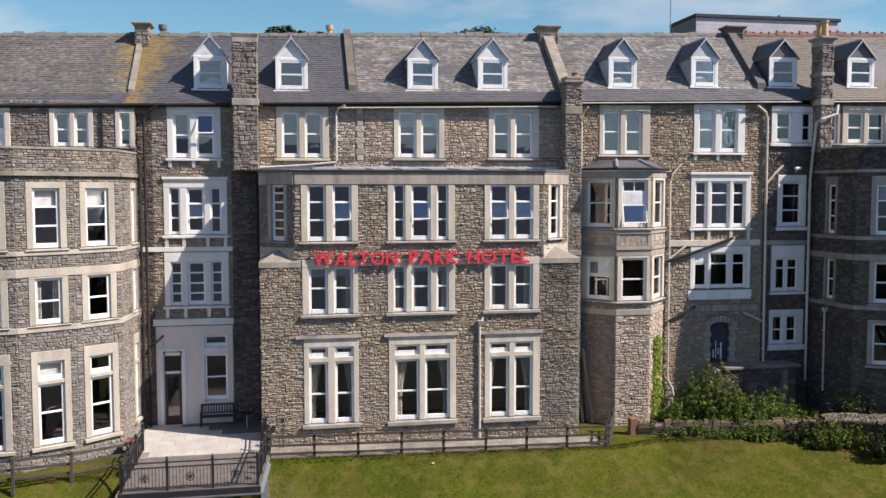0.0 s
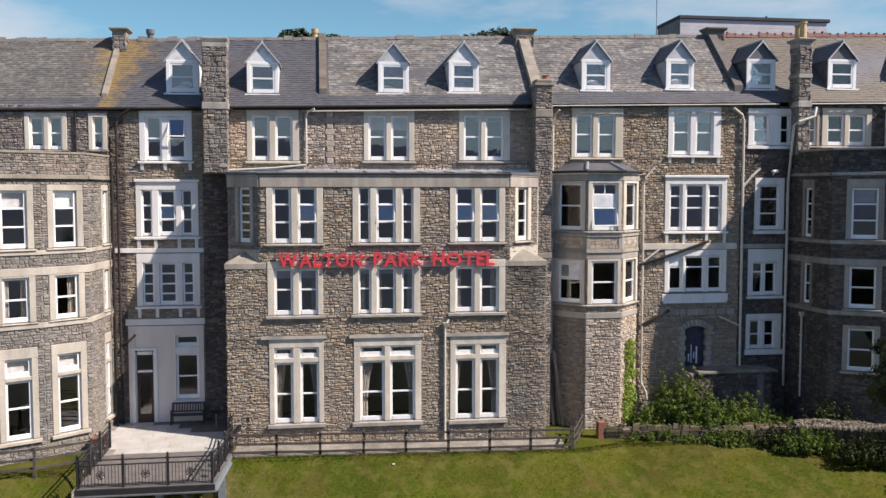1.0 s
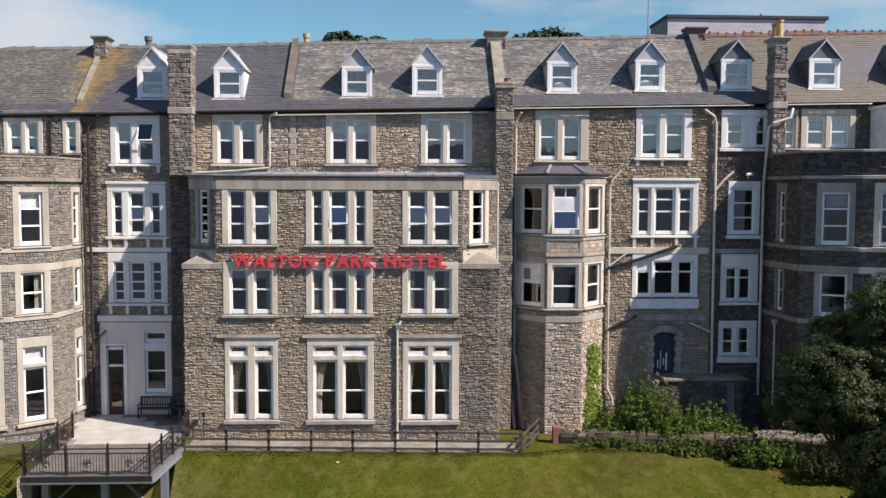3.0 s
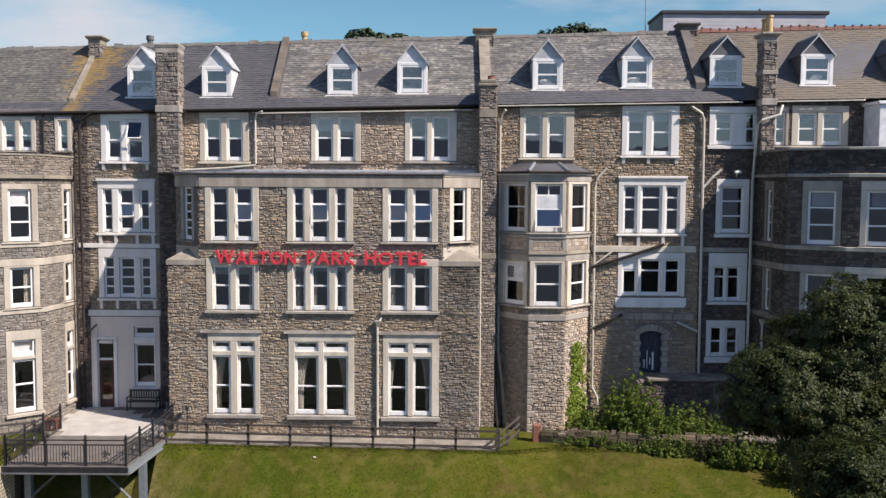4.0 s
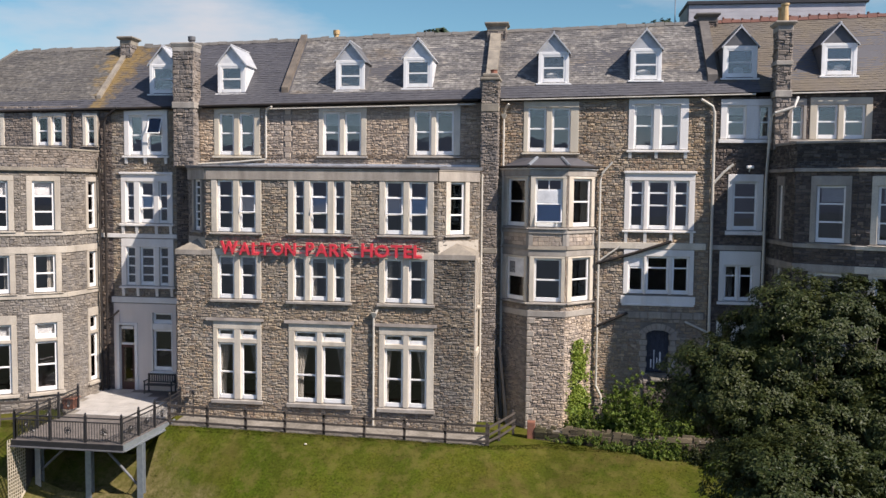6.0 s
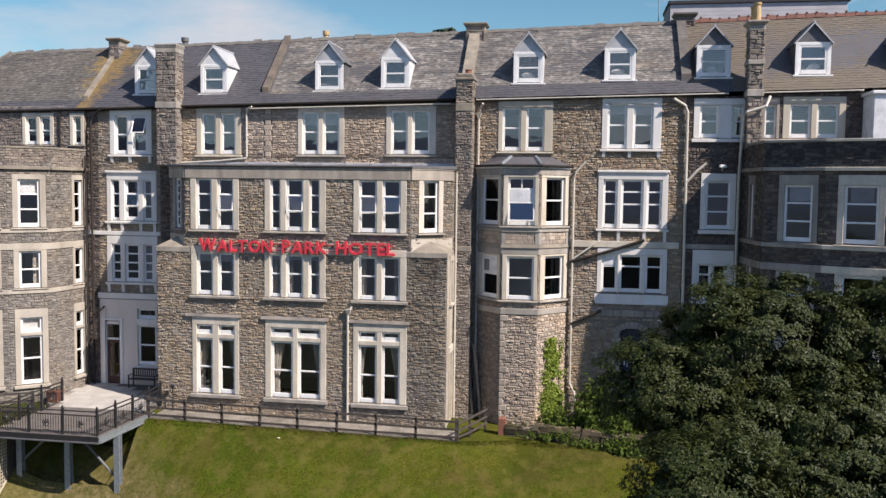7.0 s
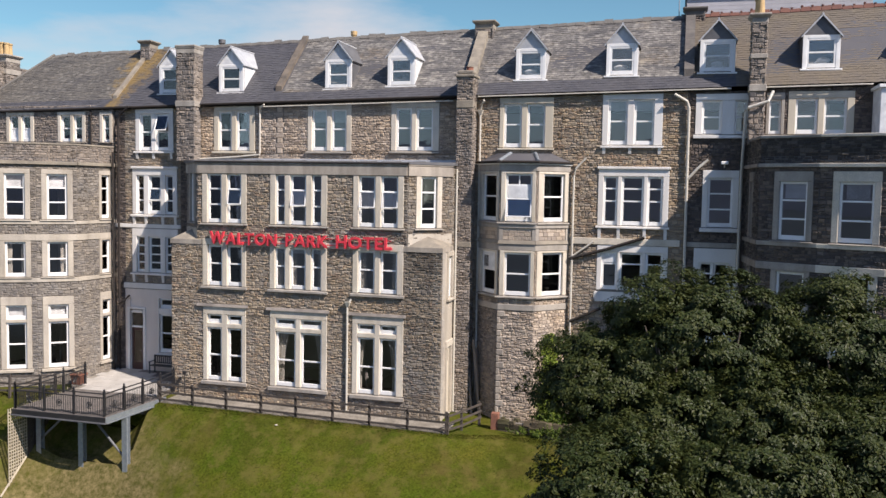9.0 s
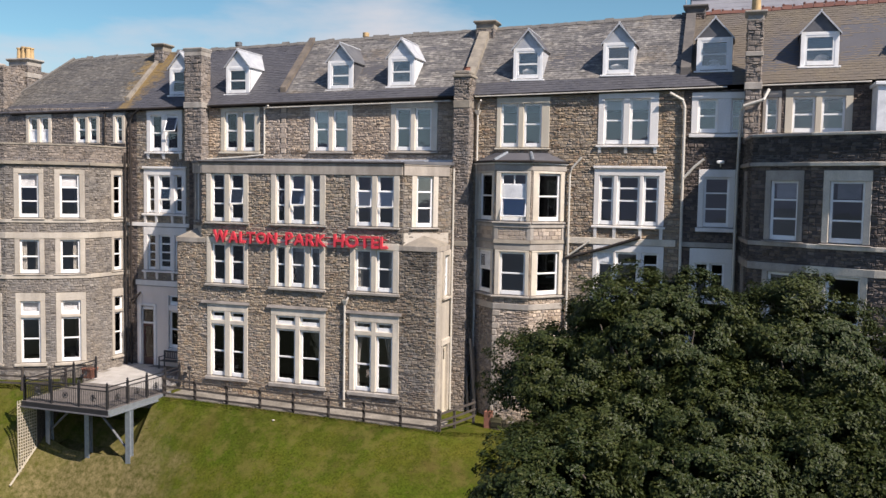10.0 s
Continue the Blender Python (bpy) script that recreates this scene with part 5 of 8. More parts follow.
# arched garden door
gd_door = thing(numbered("door"), "blue-grey boarded door under a rough stone arch", "door", BACK, kind="structure")
for k in range(5):
    part("board", Shape().box(16.53 + k * 0.205, 16.73 + k * 0.205, 0.16, 0.21, 2.56, 4.5, 0.008), M_DOOR_BLUE, gd_door)
part("cross_rail", Shape().box(16.53, 17.55, 0.13, 0.17, 3.2, 3.36, 0.01), M_DOOR_BLUE, gd_door)
part("pale_panel", Shape().box(16.72, 16.78, 0.125, 0.16, 2.75, 3.15, 0.01).box(16.86, 16.91, 0.125, 0.16, 2.7, 3.6, 0.01).box(17.0, 17.05, 0.125, 0.16, 2.9, 3.25, 0.01).box(17.12, 17.2, 0.125, 0.16, 2.65, 3.5, 0.01), M_PANEL, gd_door, "flaking white paint panel")
for side, u in ((0, 16.36), (1, 17.70)):
    for k in range(7):
        w = 0.36 if (k + side) % 2 else 0.24
        part("jamb_stone", Shape().box(u - w / 2, u + w / 2, -0.05, 0.2, 2.54 + k * 0.26, 2.78 + k * 0.26, 0.02), M_LIME_WORN, gd_door)
for k in range(9):
    a0 = math.pi * (0.14 + 0.72 * k / 9)
    a1 = math.pi * (0.14 + 0.72 * (k + 1) / 9 - 0.01)
    ring = [(17.03 + 0.72 * math.cos(a0), 4.06 + 0.5 * math.sin(a0)), (17.03 + 0.98 * math.cos(a0), 4.06 + 0.80 * math.sin(a0)), (17.03 + 0.98 * math.cos(a1), 4.06 + 0.80 * math.sin(a1)), (17.03 + 0.72 * math.cos(a1), 4.06 + 0.5 * math.sin(a1))]
    part("arch_stone", Shape().loft([(x, -0.05, z) for x, z in ring], [(x, 0.25, z) for x, z in ring]), M_LIME_WORN, gd_door)

# ---- canted bay ----
WB = "white sash window in the canted stone bay"
bay_f = [
    window(BAY_F, 11.06, 12.66, 9.22, 11.62, [(11.27, 12.50)], 9.34, 11.52, (0.48, 0.76), mat=M_LIME, label="bay window with a white blanking panel and a light tilted open", opens={0: (0, 12)}, crown=True),
    window(BAY_F, 11.06, 12.66, 5.80, 7.98, [(11.27, 12.50)], 5.92, 7.90, (0.5,), mat=M_LIME, label=WB),
]
bay_l = [
    window(BAY_L, 0.16, 1.86, 9.22, 11.62, [(0.42, 1.66)], 9.34, 11.52, (0.52,), mat=M_LIME, label=WB),
    window(BAY_L, 0.16, 1.86, 5.80, 7.98, [(0.42, 1.66)], 5.92, 7.90, (0.56,), mat=M_LIME, label="bay window with white boarding in its upper part"),
]
bay_r = [
    window(BAY_R, 0.08, 1.84, 9.22, 11.62, [(0.40, 1.62)], 9.34, 11.52, (0.52,), mat=M_LIME, label=WB),
    window(BAY_R, 0.08, 1.84, 5.80, 7.98, [(0.40, 1.62)], 5.92, 7.90, (0.5,), mat=M_LIME, label=WB),
]
rng_panel = random.Random(88)
# stone tones follow the sun: grey on the west face, paler front and east
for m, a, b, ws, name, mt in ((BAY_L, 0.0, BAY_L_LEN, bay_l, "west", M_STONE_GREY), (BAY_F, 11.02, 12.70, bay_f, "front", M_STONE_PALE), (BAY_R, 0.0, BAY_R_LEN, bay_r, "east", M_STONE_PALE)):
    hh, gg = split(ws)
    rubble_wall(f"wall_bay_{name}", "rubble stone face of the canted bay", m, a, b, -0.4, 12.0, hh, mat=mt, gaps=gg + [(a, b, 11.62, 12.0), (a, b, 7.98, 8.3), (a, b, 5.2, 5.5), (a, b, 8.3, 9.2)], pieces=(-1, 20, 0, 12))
    tr = part(f"trim_bay_{name}", Shape().box(a - 0.02, b + 0.02, -0.06, 0.3, 11.63, 11.95, 0.015).box(a - 0.05, b + 0.05, -0.11, 0.3, 11.95, 12.06, 0.02).box(a - 0.02, b + 0.02, -0.05, 0.3, 7.99, 8.3, 0.015).box(a - 0.04, b + 0.04, -0.08, 0.3, 9.02, 9.2, 0.02).box(a - 0.02, b + 0.02, -0.05, 0.3, 5.22, 5.5, 0.02).box(a - 0.015, a + 0.17, -0.045, 0.3, 8.3, 9.02, 0.01).box(b - 0.17, b + 0.015, -0.045, 0.3, 8.3, 9.02, 0.01), M_LIME_GREY)
    tr.matrix_world = m
    tagged(tr, "weathered limestone bands of the canted bay", "trim", kind="structure")
    cap = part(f"trim_bay_cap_{name}", Shape().loft([(a - 0.03, -0.10, 8.30), (b + 0.03, -0.10, 8.30), (b + 0.03, 0.1, 8.30), (a - 0.03, 0.1, 8.30)], [(a - 0.01, -0.05, 8.47), (b + 0.01, -0.05, 8.47), (b + 0.01, 0.1, 8.47), (a - 0.01, 0.1, 8.47)]), M_COPING)
    cap.matrix_world = m
    tagged(cap, "brown weathered stone ledge round the canted bay", "trim", kind="structure")
    fascia = part(f"trim_bay_fascia_{name}", Shape().box(a - 0.06, b + 0.06, -0.135, -0.112, 11.93, 12.05, 0.006), M_PAINT)
    fascia.matrix_world = m
    tagged(fascia, "white painted board under the bay's gutter", "trim", kind="structure")
    panel = thing(f"trim_bay_panel_{name}", "pale coursed stone panel between the bay's windows", "trim", m, kind="structure")
    for r in range(3):
        u, e = a + 0.175, b - 0.175
        while u < e - 0.02:
            w = min(rng_panel.uniform(0.16, 0.38), e - u)
            o = rng_panel.uniform(0.012, 0.03)
            part("panel_stone", Shape().box(u + 0.004, u + w - 0.004, -o, 0.06, 8.475 + r * 0.183, 8.65 + r * 0.183, 0.014), M_STONE_PALE_PIECE, panel)
            u += w
quo = thing("trim_bay_quoins", "pale quoin stones up the corners of the bay", "trim", kind="structure")
for k in range(18):
    z = -0.2 + k * 0.3
    for cx, s in ((11.02, 1),):
        w = (0.30 if k % 2 else 0.16) + 0.05 * math.sin(k * 2.3)
        part("quoin_stone", Shape().box(cx - 0.035 * s, cx + w * s, 1.39, 1.6, z, z + 0.28, 0.03), M_LIME_WORN, quo)
bay_roof = thing("roof_bay", "hipped dark slate roof over the canted bay with pale lead hips", "roof", kind="structure")
low = [(9.52, 2.9, 12.06), (10.95, 1.32, 12.06), (12.77, 1.32, 12.06), (14.16, 2.9, 12.06)]
high = [(10.45, 2.9, 12.50), (11.3, 2.35, 12.46), (12.45, 2.35, 12.46), (13.2, 2.9, 12.50)]
part("slate_slopes", Shape().loft(low, high), M_SLATE_NEW, bay_roof)
part("gutter", Shape().tube([(9.52, 2.82, 12.05), (10.92, 1.26, 12.05), (12.80, 1.26, 12.05), (14.17, 2.82, 12.05)], 0.06, 8), M_PIPE_DARK, bay_roof)
for a, b in ((low[1], high[1]), (low[2], high[2])):
    part("hip_roll", Shape().tube([(a[0], a[1], a[2] + 0.03), (b[0], b[1], b[2] + 0.02)], 0.08, 8), M_STEEL, bay_roof)

# ---- bowed bays at both ends ----
LEFT = [(-17.6, -1.9), (-16.0, -2.35), (-14.0, -2.12), (-12.15, -1.10), (-10.68, 0.12), (-10.38, 2.85)]
RIGHT = [(21.78, 2.85), (22.1, -0.26), (24.2, -1.44), (26.45, -2.38), (28.9, -2.95), (31.5, -3.1)]
BOW = "white sash window in a pale surround of the bowed bay"


def bow(name, pts, wins, mats, trims, mortar, bands, top, bottom, label, parapet):
    for k, (p, q) in enumerate(zip(pts, pts[1:])):
        m, length = facing(*p, *q)
        mat, trim = mats[min(k, len(mats) - 1)], trims[min(k, len(trims) - 1)]
        made = []
        for w in wins.get(k, ()):
            c, half, glass_half, levels = w
            for z0, z1, lz0, lz1, bars, transom in levels:
                made.append(window(m, c - half, c + half, z0, z1, [(c - glass_half, c + glass_half)], lz0, lz1, bars, transom, mat=trim, label=BOW, proud=0.04))
        hh, gg = split(made) if made else ([], [])
        rubble_wall(f"wall_{name}_parapet_{k + 1}", "weathered rubble stone parapet round the bow", m, 0, length, parapet[0], top, [], mat=parapet[1], mortar=mortar, gaps=[(0, length, t[0], t[1]) for t in bands])
        rubble_wall(f"wall_{name}_{k + 1}", label, m, 0, length, bottom, parapet[0], hh, mat=mat, mortar=mortar, gaps=gg + [(0, length, t[0], t[1]) for t in bands], pieces=(0, 9, 5, 13) if (name, k) in (("bow_west", 2), ("bow_west", 3), ("bow_east", 1)) else None)
        plain, worn = Shape(), Shape()
        for a, b, o, *other in bands:
            sh = worn if other else plain
            cuts = [0.0, length]
            for h, g in made:
                if g[2] < (a + b) / 2 < g[3]:
                    cuts += [g[0], g[1]]
            cuts.sort()
            for u, v in zip(cuts[::2], cuts[1::2]):
                sh.box(u - (0.02 if u == 0 else 0), v + (0.02 if v == length else 0), -o, 0.2, a + 0.003, b - 0.003, 0.015)
        for sh, mt, what, text in ((plain, trim, "trim", "limestone string courses round the bow"), (worn, M_COPING, "trim_cap", "brown weathered cornice and parapet cap round the bow")):
            if sh.v:
                ob = part(f"{what}_{name}_{k + 1}", sh, mt)
                ob.matrix_world = m
                tagged(ob, text, "trim", kind="structure")


LV2 = (8.80, 11.40, 8.90, 11.16, (0.37, 0.69), None)
LV1 = (5.92, 7.80, 5.99, 7.74, (0.5,), None)
LV0 = (1.14, 4.96, 1.32, 4.54, (0.53,), (3.66, 3.82))
BANDS_L = [(11.62, 11.80, 0.14, M_COPING), (7.80, 8.12, 0.05), (5.70, 5.92, 0.07), (8.62, 8.80, 0.07), (12.62, 12.72, 0.05, M_COPING)]
bow("bow_west", LEFT, {1: [(1.0, 0.72, 0.47, (LV0, LV1, LV2))], 2: [(1.13, 0.72, 0.48, (LV0, LV1, LV2))], 3: [(0.98, 0.73, 0.47, (LV0, LV1, LV2))], 4: [(2.0, 0.48, 0.3, (LV0, LV1, LV2))]}, [M_STONE_BUFF], [M_LIME_BOW], M_MORTAR, BANDS_L, 12.68, -0.8, "buff rubble stone bowed bay of the hotel", (11.7, M_STONE_GREY))
RV2 = (8.90, 11.70, 8.98, 11.30, (0.36, 0.68), None)
RV1 = (5.68, 7.76, 5.80, 7.70, (0.5,), None)
RV0 = (2.75, 5.0, 2.9, 4.85, (0.5,), None)
BANDS_R = [(11.86, 12.02, 0.12), (7.76, 8.06, 0.05), (8.72, 8.90, 0.07), (5.45, 5.66, 0.07), (13.02, 13.14, 0.06)]
# facets turned from the sun get darker stone and trim: shade in the colour
bow("bow_east", RIGHT, {0: [(1.5, 0.42, 0.25, (RV2, RV1))], 1: [(1.40, 0.78, 0.56, (RV2, RV1, RV0))], 2: [(1.36, 0.86, 0.62, (RV2, RV1, RV0))], 3: [(1.2, 0.72, 0.55, (RV2, RV1))]}, [M_STONE_BLACK, M_STONE_SHADE, M_STONE_DARK], [M_LIME_DARK, M_LIME_GREY, M_LIME], M_MORTAR_DARK, BANDS_R, 13.08, -0.6, "sooty rubble stone bowed bay, its facets darkened for shade", (11.9, M_STONE_BLACK))
# balcony decks inside the parapets
for pts, z, name in ((LEFT, 12.0, "west"), (RIGHT, 12.3, "east")):
    ring = pts + ([(pts[-1][0], 3.0), (pts[0][0], 3.0)] if name == "west" else [(pts[-1][0], 3.0)])
    tagged(part(f"floor_balcony_{name}", Shape().prism(ring, z - 0.25, z), M_LEAD), "grey lead balcony floor behind the parapet", "floor", kind="structure")

# set-back top floors behind the parapets
UPW = pose(0, 2.72, 0)
wl3 = [
    window(UPW, -17.2, -15.4, 12.9, 14.55, [(-17.0, -16.42), (-16.2, -15.62)], 12.97, 14.38, (0.5,), label="white two-light window behind the parapet"),
    window(UPW, -13.85, -12.1, 12.9, 14.55, [(-13.66, -13.06), (-12.86, -12.3)], 12.97, 14.38, (0.5,), label="white two-light window behind the parapet"),
    window(UPW, -11.2, -10.42, 12.9, 14.55, [(-11.02, -10.6)], 12.97, 14.38, (0.5,), label="narrow white window behind the parapet"),
]
hl, gl = split(wl3)
rubble_wall("wall_top_west", "grey-brown rubble stone top-floor wall", UPW, -19.5, -10.38, 12.0, 14.9, hl, mat=M_STONE_GREY, gaps=gl)
wr3 = [
    window(BACK, 22.5, 23.25, 13.30, 15.2, [(22.63, 23.12)], 13.42, 14.9, (0.5,), mat=M_LIME_GREY, label="narrow white window behind the parapet"),
    window(BACK, 23.4, 26.05, 13.30, 15.25, [(23.70, 24.60), (24.85, 25.77)], 13.42, 14.94, (0.5,), mat=M_OCHRE, label="white two-light window behind the parapet"),
]
hr, gr = split(wr3)
rubble_wall("wall_top_east", "sooty rubble stone top-floor wall", BACK, 22.3, 32, 12.0, 15.45, hr, mat=M_STONE_DARK, mortar=M_MORTAR_DARK, gaps=gr)
box = thing("wall_white_dormer", "white boarded box bay behind the parapet", "wall", kind="structure")
part("side_board", Shape().box(26.75, 29, 1.3, 2.8, 12.3, 15.2, 0.02), M_PANEL, box)
part("roof_board", Shape().box(26.65, 29.1, 1.2, 2.9, 15.2, 15.34, 0.02), M_WHITE, box)

for a, b in ((-17.0, -16.42), (-16.2, -15.62)):
    blank = part("trim_boarding", Shape().box(a + 0.03, b - 0.03, 0.10, 0.15, 12.98, 13.66, 0.006), M_PANEL)
    blank.matrix_world = UPW
    tagged(blank, "white boarded lower half of the window", "trim", kind="structure")

# ---- interior shell, rear walls ----
inner = thing("wall_interior", "plain plaster partitions and floors inside the hotel", "wall", kind="structure")
part("partition", Shape().box(-20, 34, 7.2, 7.4, -0.5, 15), M_PLASTER, inner)
for x in (-14.5, -6.0, -1.5, 3.8, 9.2, 14.6, 19.0, 25):
    part("cross_wall", Shape().box(x, x + 0.15, 3.4, 7.2, -0.5, 15), M_PLASTER, inner)
for x in (-0.6, 3.7):
    part("cross_wall", Shape().box(x, x + 0.15, 0.5, 3.4, -0.5, 11.8), M_PLASTER, inner)
for z in (0.5, 5.1, 8.3, 12.05):
    part("floor_slab", Shape().box(-10.2, 21.7, 3.3, 7.2, z - 0.25, z), M_CARPET, inner)
    if z < 12:
        part("floor_slab", Shape().box(-4.7, 8.4, 1.9, 3.3, z - 0.25, z), M_CARPET, inner)
        part("floor_slab", Shape().box(-3.6, 6.9, 0.45, 1.9, z - 0.25, z), M_CARPET, inner)
        part("floor_slab", Shape().prism([(-17.3, -1.3), (-16.0, -1.8), (-14.1, -1.55), (-12.5, -0.65), (-11.2, 0.45), (-11.0, 7.2), (-17.3, 7.2)], z - 0.25, z), M_CARPET, inner)
        part("floor_slab", Shape().prism([(22.4, 7.2), (22.6, 0.3), (24.4, -0.75), (26.5, -2.0), (28.8, -2.7), (31.4, -2.8), (31.4, 7.2)], z - 0.25, z), M_CARPET, inner)
part("attic_floor", Shape().box(-17.3, 34, 3.3, 10.3, 14.75, 14.95), M_CARPET, inner)
tagged(part("wall_rear", Shape().box(-17.5, 34, 10.2, 10.6, -1, 15.4), M_RENDER), "plain rear wall of the hotel", "wall", kind="structure")
tagged(part("wall_end_west", Shape().box(-17.9, -17.5, -1.6, 2.7, -1, 12.5).box(-17.9, -17.5, 2.75, 10.6, -1, 14.8), M_STONE_GREY), "rubble stone end wall of the hotel", "wall", kind="structure")
tagged(part("wall_end_east", Shape().box(31.6, 32, -3.2, 10.6, -1, 15.4), M_STONE_DARK), "dark rubble stone end wall", "wall", kind="structure")

# ---- roofs ----


def eave(x):
    return 15.02 + 0.021 * x


def ridge(x):
    return 18.74 + 0.03 * x


Y_EAVE, Y_RIDGE = 2.62, 6.6


def roof_point(x, t):
    """A point of the front slope; t runs from the eaves (0) to the ridge (1)."""
    return Vector((x, Y_EAVE + (Y_RIDGE - Y_EAVE) * t, eave(x) + (ridge(x) - eave(x)) * t))


def slates(x0, x1, t0, t1, rng, clip=None, w=0.21):
    """Overlapping slates laid in half-bonded rows over part of the slope."""
    sh = Shape()
    slope = 5.55
    n = max(1, round((t1 - t0) * slope / 0.165))
    up = (roof_point(x0, 1) - roof_point(x0, 0)).normalized()
    out = Vector((1, 0, 0)).cross(up).normalized()
    for r in range(n):
        ta, tb = t0 + (t1 - t0) * r / n, t0 + (t1 - t0) * (r + 1.12) / n
        u = x0 - (w / 2 if r % 2 else 0)
        while u < x1:
            a, b = max(u, x0) + 0.004, min(u + w, x1) - 0.004
            u += w
            if b - a < 0.03 or (clip and not clip((a + b) / 2, (ta + tb) / 2)):
                continue
            lift = 0.019 + rng.uniform(-0.006, 0.008)
            slip = rng.uniform(-0.004, 0.004)
            p = [roof_point(a, ta + slip) + out * lift, roof_point(b, ta + slip) + out * (lift + rng.uniform(-0.004, 0.004)), roof_point(b, tb) + out * 0.008, roof_point(a, tb) + out * 0.008]
            q = [roof_point(a, ta + slip) + out * 0.004, roof_point(b, ta + slip) + out * 0.004]
            sh.add(p + q, [(0, 1, 2, 3), (4, 5, 1, 0)])
    return sh


rng = random.Random(21)
main_roof = thing("roof_main", "long pitched slate roof with patches of old and new slate", "roof", kind="structure")
HIP = -17.15


def west_clip(x, t):
    return x > -19.8 + (HIP + 19.8) * t


core = Shape()
xs = [-19.8, HIP, -10.5, -1.0, 9.0, 19.2, 34]
lowf = [roof_point(x, 0) for x in xs]
highf = [roof_point(max(x, HIP), 1) for x in xs]
backs = [Vector((x, 2 * Y_RIDGE - Y_EAVE, eave(x))) for x in xs]
for k in range(len(xs) - 1):
    core.add([lowf[k], lowf[k + 1], highf[k + 1], highf[k], backs[k], backs[k + 1]], [(0, 1, 2, 3), (3, 2, 5, 4)])
core.add([lowf[0], highf[0], backs[0]], [(0, 1, 2)])
core.add([lowf[-1], backs[-1], highf[-1]], [(0, 1, 2)])
part("boarding", core, M_SLATE_NEW, main_roof)
SLATE = 0.13


fields = [
    ("west_slates", -19.8, -10.75, SLATE, 1.0, M_SLATE_WEST, west_clip),
    ("dark_slates", -10.4, -1.25, 0.0, 1.0, M_SLATE_NEW, None),
    ("mottled_slates", -0.75, 8.75, SLATE, 1.0, M_SLATE_OLD, None),
    ("mottled_slates", 9.3, 19.0, SLATE + 0.03, 1.0, M_SLATE_OLD, None),
    ("brown_slates", 19.4, 33.5, SLATE, 1.0, M_SLATE_BROWN, None),
    ("eaves_slates", -19.8, -10.4, 0.0, SLATE, M_SLATE_NEW, west_clip),
    ("eaves_slates", -1.25, 9.1, 0.0, SLATE, M_SLATE_NEW, None),
    ("eaves_slates", 9.1, 21.2, 0.0, SLATE + 0.03, M_SLATE_NEW, None),
    ("eaves_slates", 21.2, 33.5, 0.0, SLATE, M_SLATE_BROWN, None),
]
for name, a, b, t0, t1, mat, clip in fields:
    sh = slates(a, b, t0, t1, rng, clip)
    tagged(part(name, sh, mat, main_roof), kind="stuff")
part("hip_tiles", Shape().tube([roof_point(-19.8, 0) + Vector((0, 0, 0.06)), roof_point(HIP, 1) + Vector((0, 0, 0.06))], 0.09, 6), M_RIDGE, main_roof)
# ridge tiles
x = HIP
while x < 33:
    red = x > 19.6
    w = 0.46 if not red else 0.45
    if not (8.6 < x < 9.5 or 18.8 < x < 19.6 or -10.9 < x < -10.2):
        z, z2 = ridge(x) + rng.uniform(-0.03, 0.03), ridge(x + w) + rng.uniform(-0.01, 0.02)
        h = 0.055 + (0.06 if rng.random() < 0.25 else 0)
        sh = Shape().loft([(x + 0.01, Y_RIDGE - 0.19, z - 0.13), (x + 0.01, Y_RIDGE, z + h), (x + 0.01, Y_RIDGE + 0.19, z - 0.13)], [(x + w - 0.01, Y_RIDGE - 0.19, z2 - 0.13), (x + w - 0.01, Y_RIDGE, z2 + h), (x + w - 0.01, Y_RIDGE + 0.19, z2 - 0.13)])
        part("ridge_tile", sh, M_RED_TILE if red else M_RIDGE, main_roof)
        if red:
            part("ridge_crest", Shape().box(x + 0.02, x + 0.12, Y_RIDGE - 0.05, Y_RIDGE + 0.05, z2 + h - 0.02, z2 + h + 0.05, 0.01), M_RED_TILE, main_roof)
    x += w


def coping(x, t0, t1, w, h, mat, label, name="coping"):
    """A raised stone coping that climbs the slope."""
    root = thing(f"trim_{name}", label, "trim", kind="structure")
    n = max(2, round((t1 - t0) * 5.5 / 0.75))
    for k in range(n):
        a, b = t0 + (t1 - t0) * k / n, t0 + (t1 - t0) * (k + 1) / n - 0.003
        p, q = roof_point(x, a), roof_point(x, b)
        up = Vector((0, 0, h))
        dn = Vector((0, 0, -0.15))
        low = [p + Vector((-w, 0, 0)) + dn, p + Vector((w, 0, 0)) + dn, p + Vector((w, 0, 0)) + up, p + Vector((-w, 0, 0)) + up]
        high = [q + Vector((-w, 0, 0)) + dn, q + Vector((w, 0, 0)) + dn, q + Vector((w, 0, 0)) + up, q + Vector((-w, 0, 0)) + up]
        part("coping_stone", Shape().loft(low, high), mat, root)
    return root


coping(-10.6, 0.14, 0.95, 0.12, 0.17, M_COPING, "lichened stone coping between two slate roofs", "coping_west")
coping(-1.0, 0.16, 1.0, 0.17, 0.26, M_COPING_BROWN, "weathered stone coping between slate roofs", "coping_middle")
coping(9.05, 0.02, 1.0, 0.26, 0.42, M_COPING, "tall buff stone coping up the party wall", "coping_bay")
coping(19.2, 0.15, 0.98, 0.22, 0.34, M_COPING_DARK, "soot-black stone coping up the party wall", "coping_east")


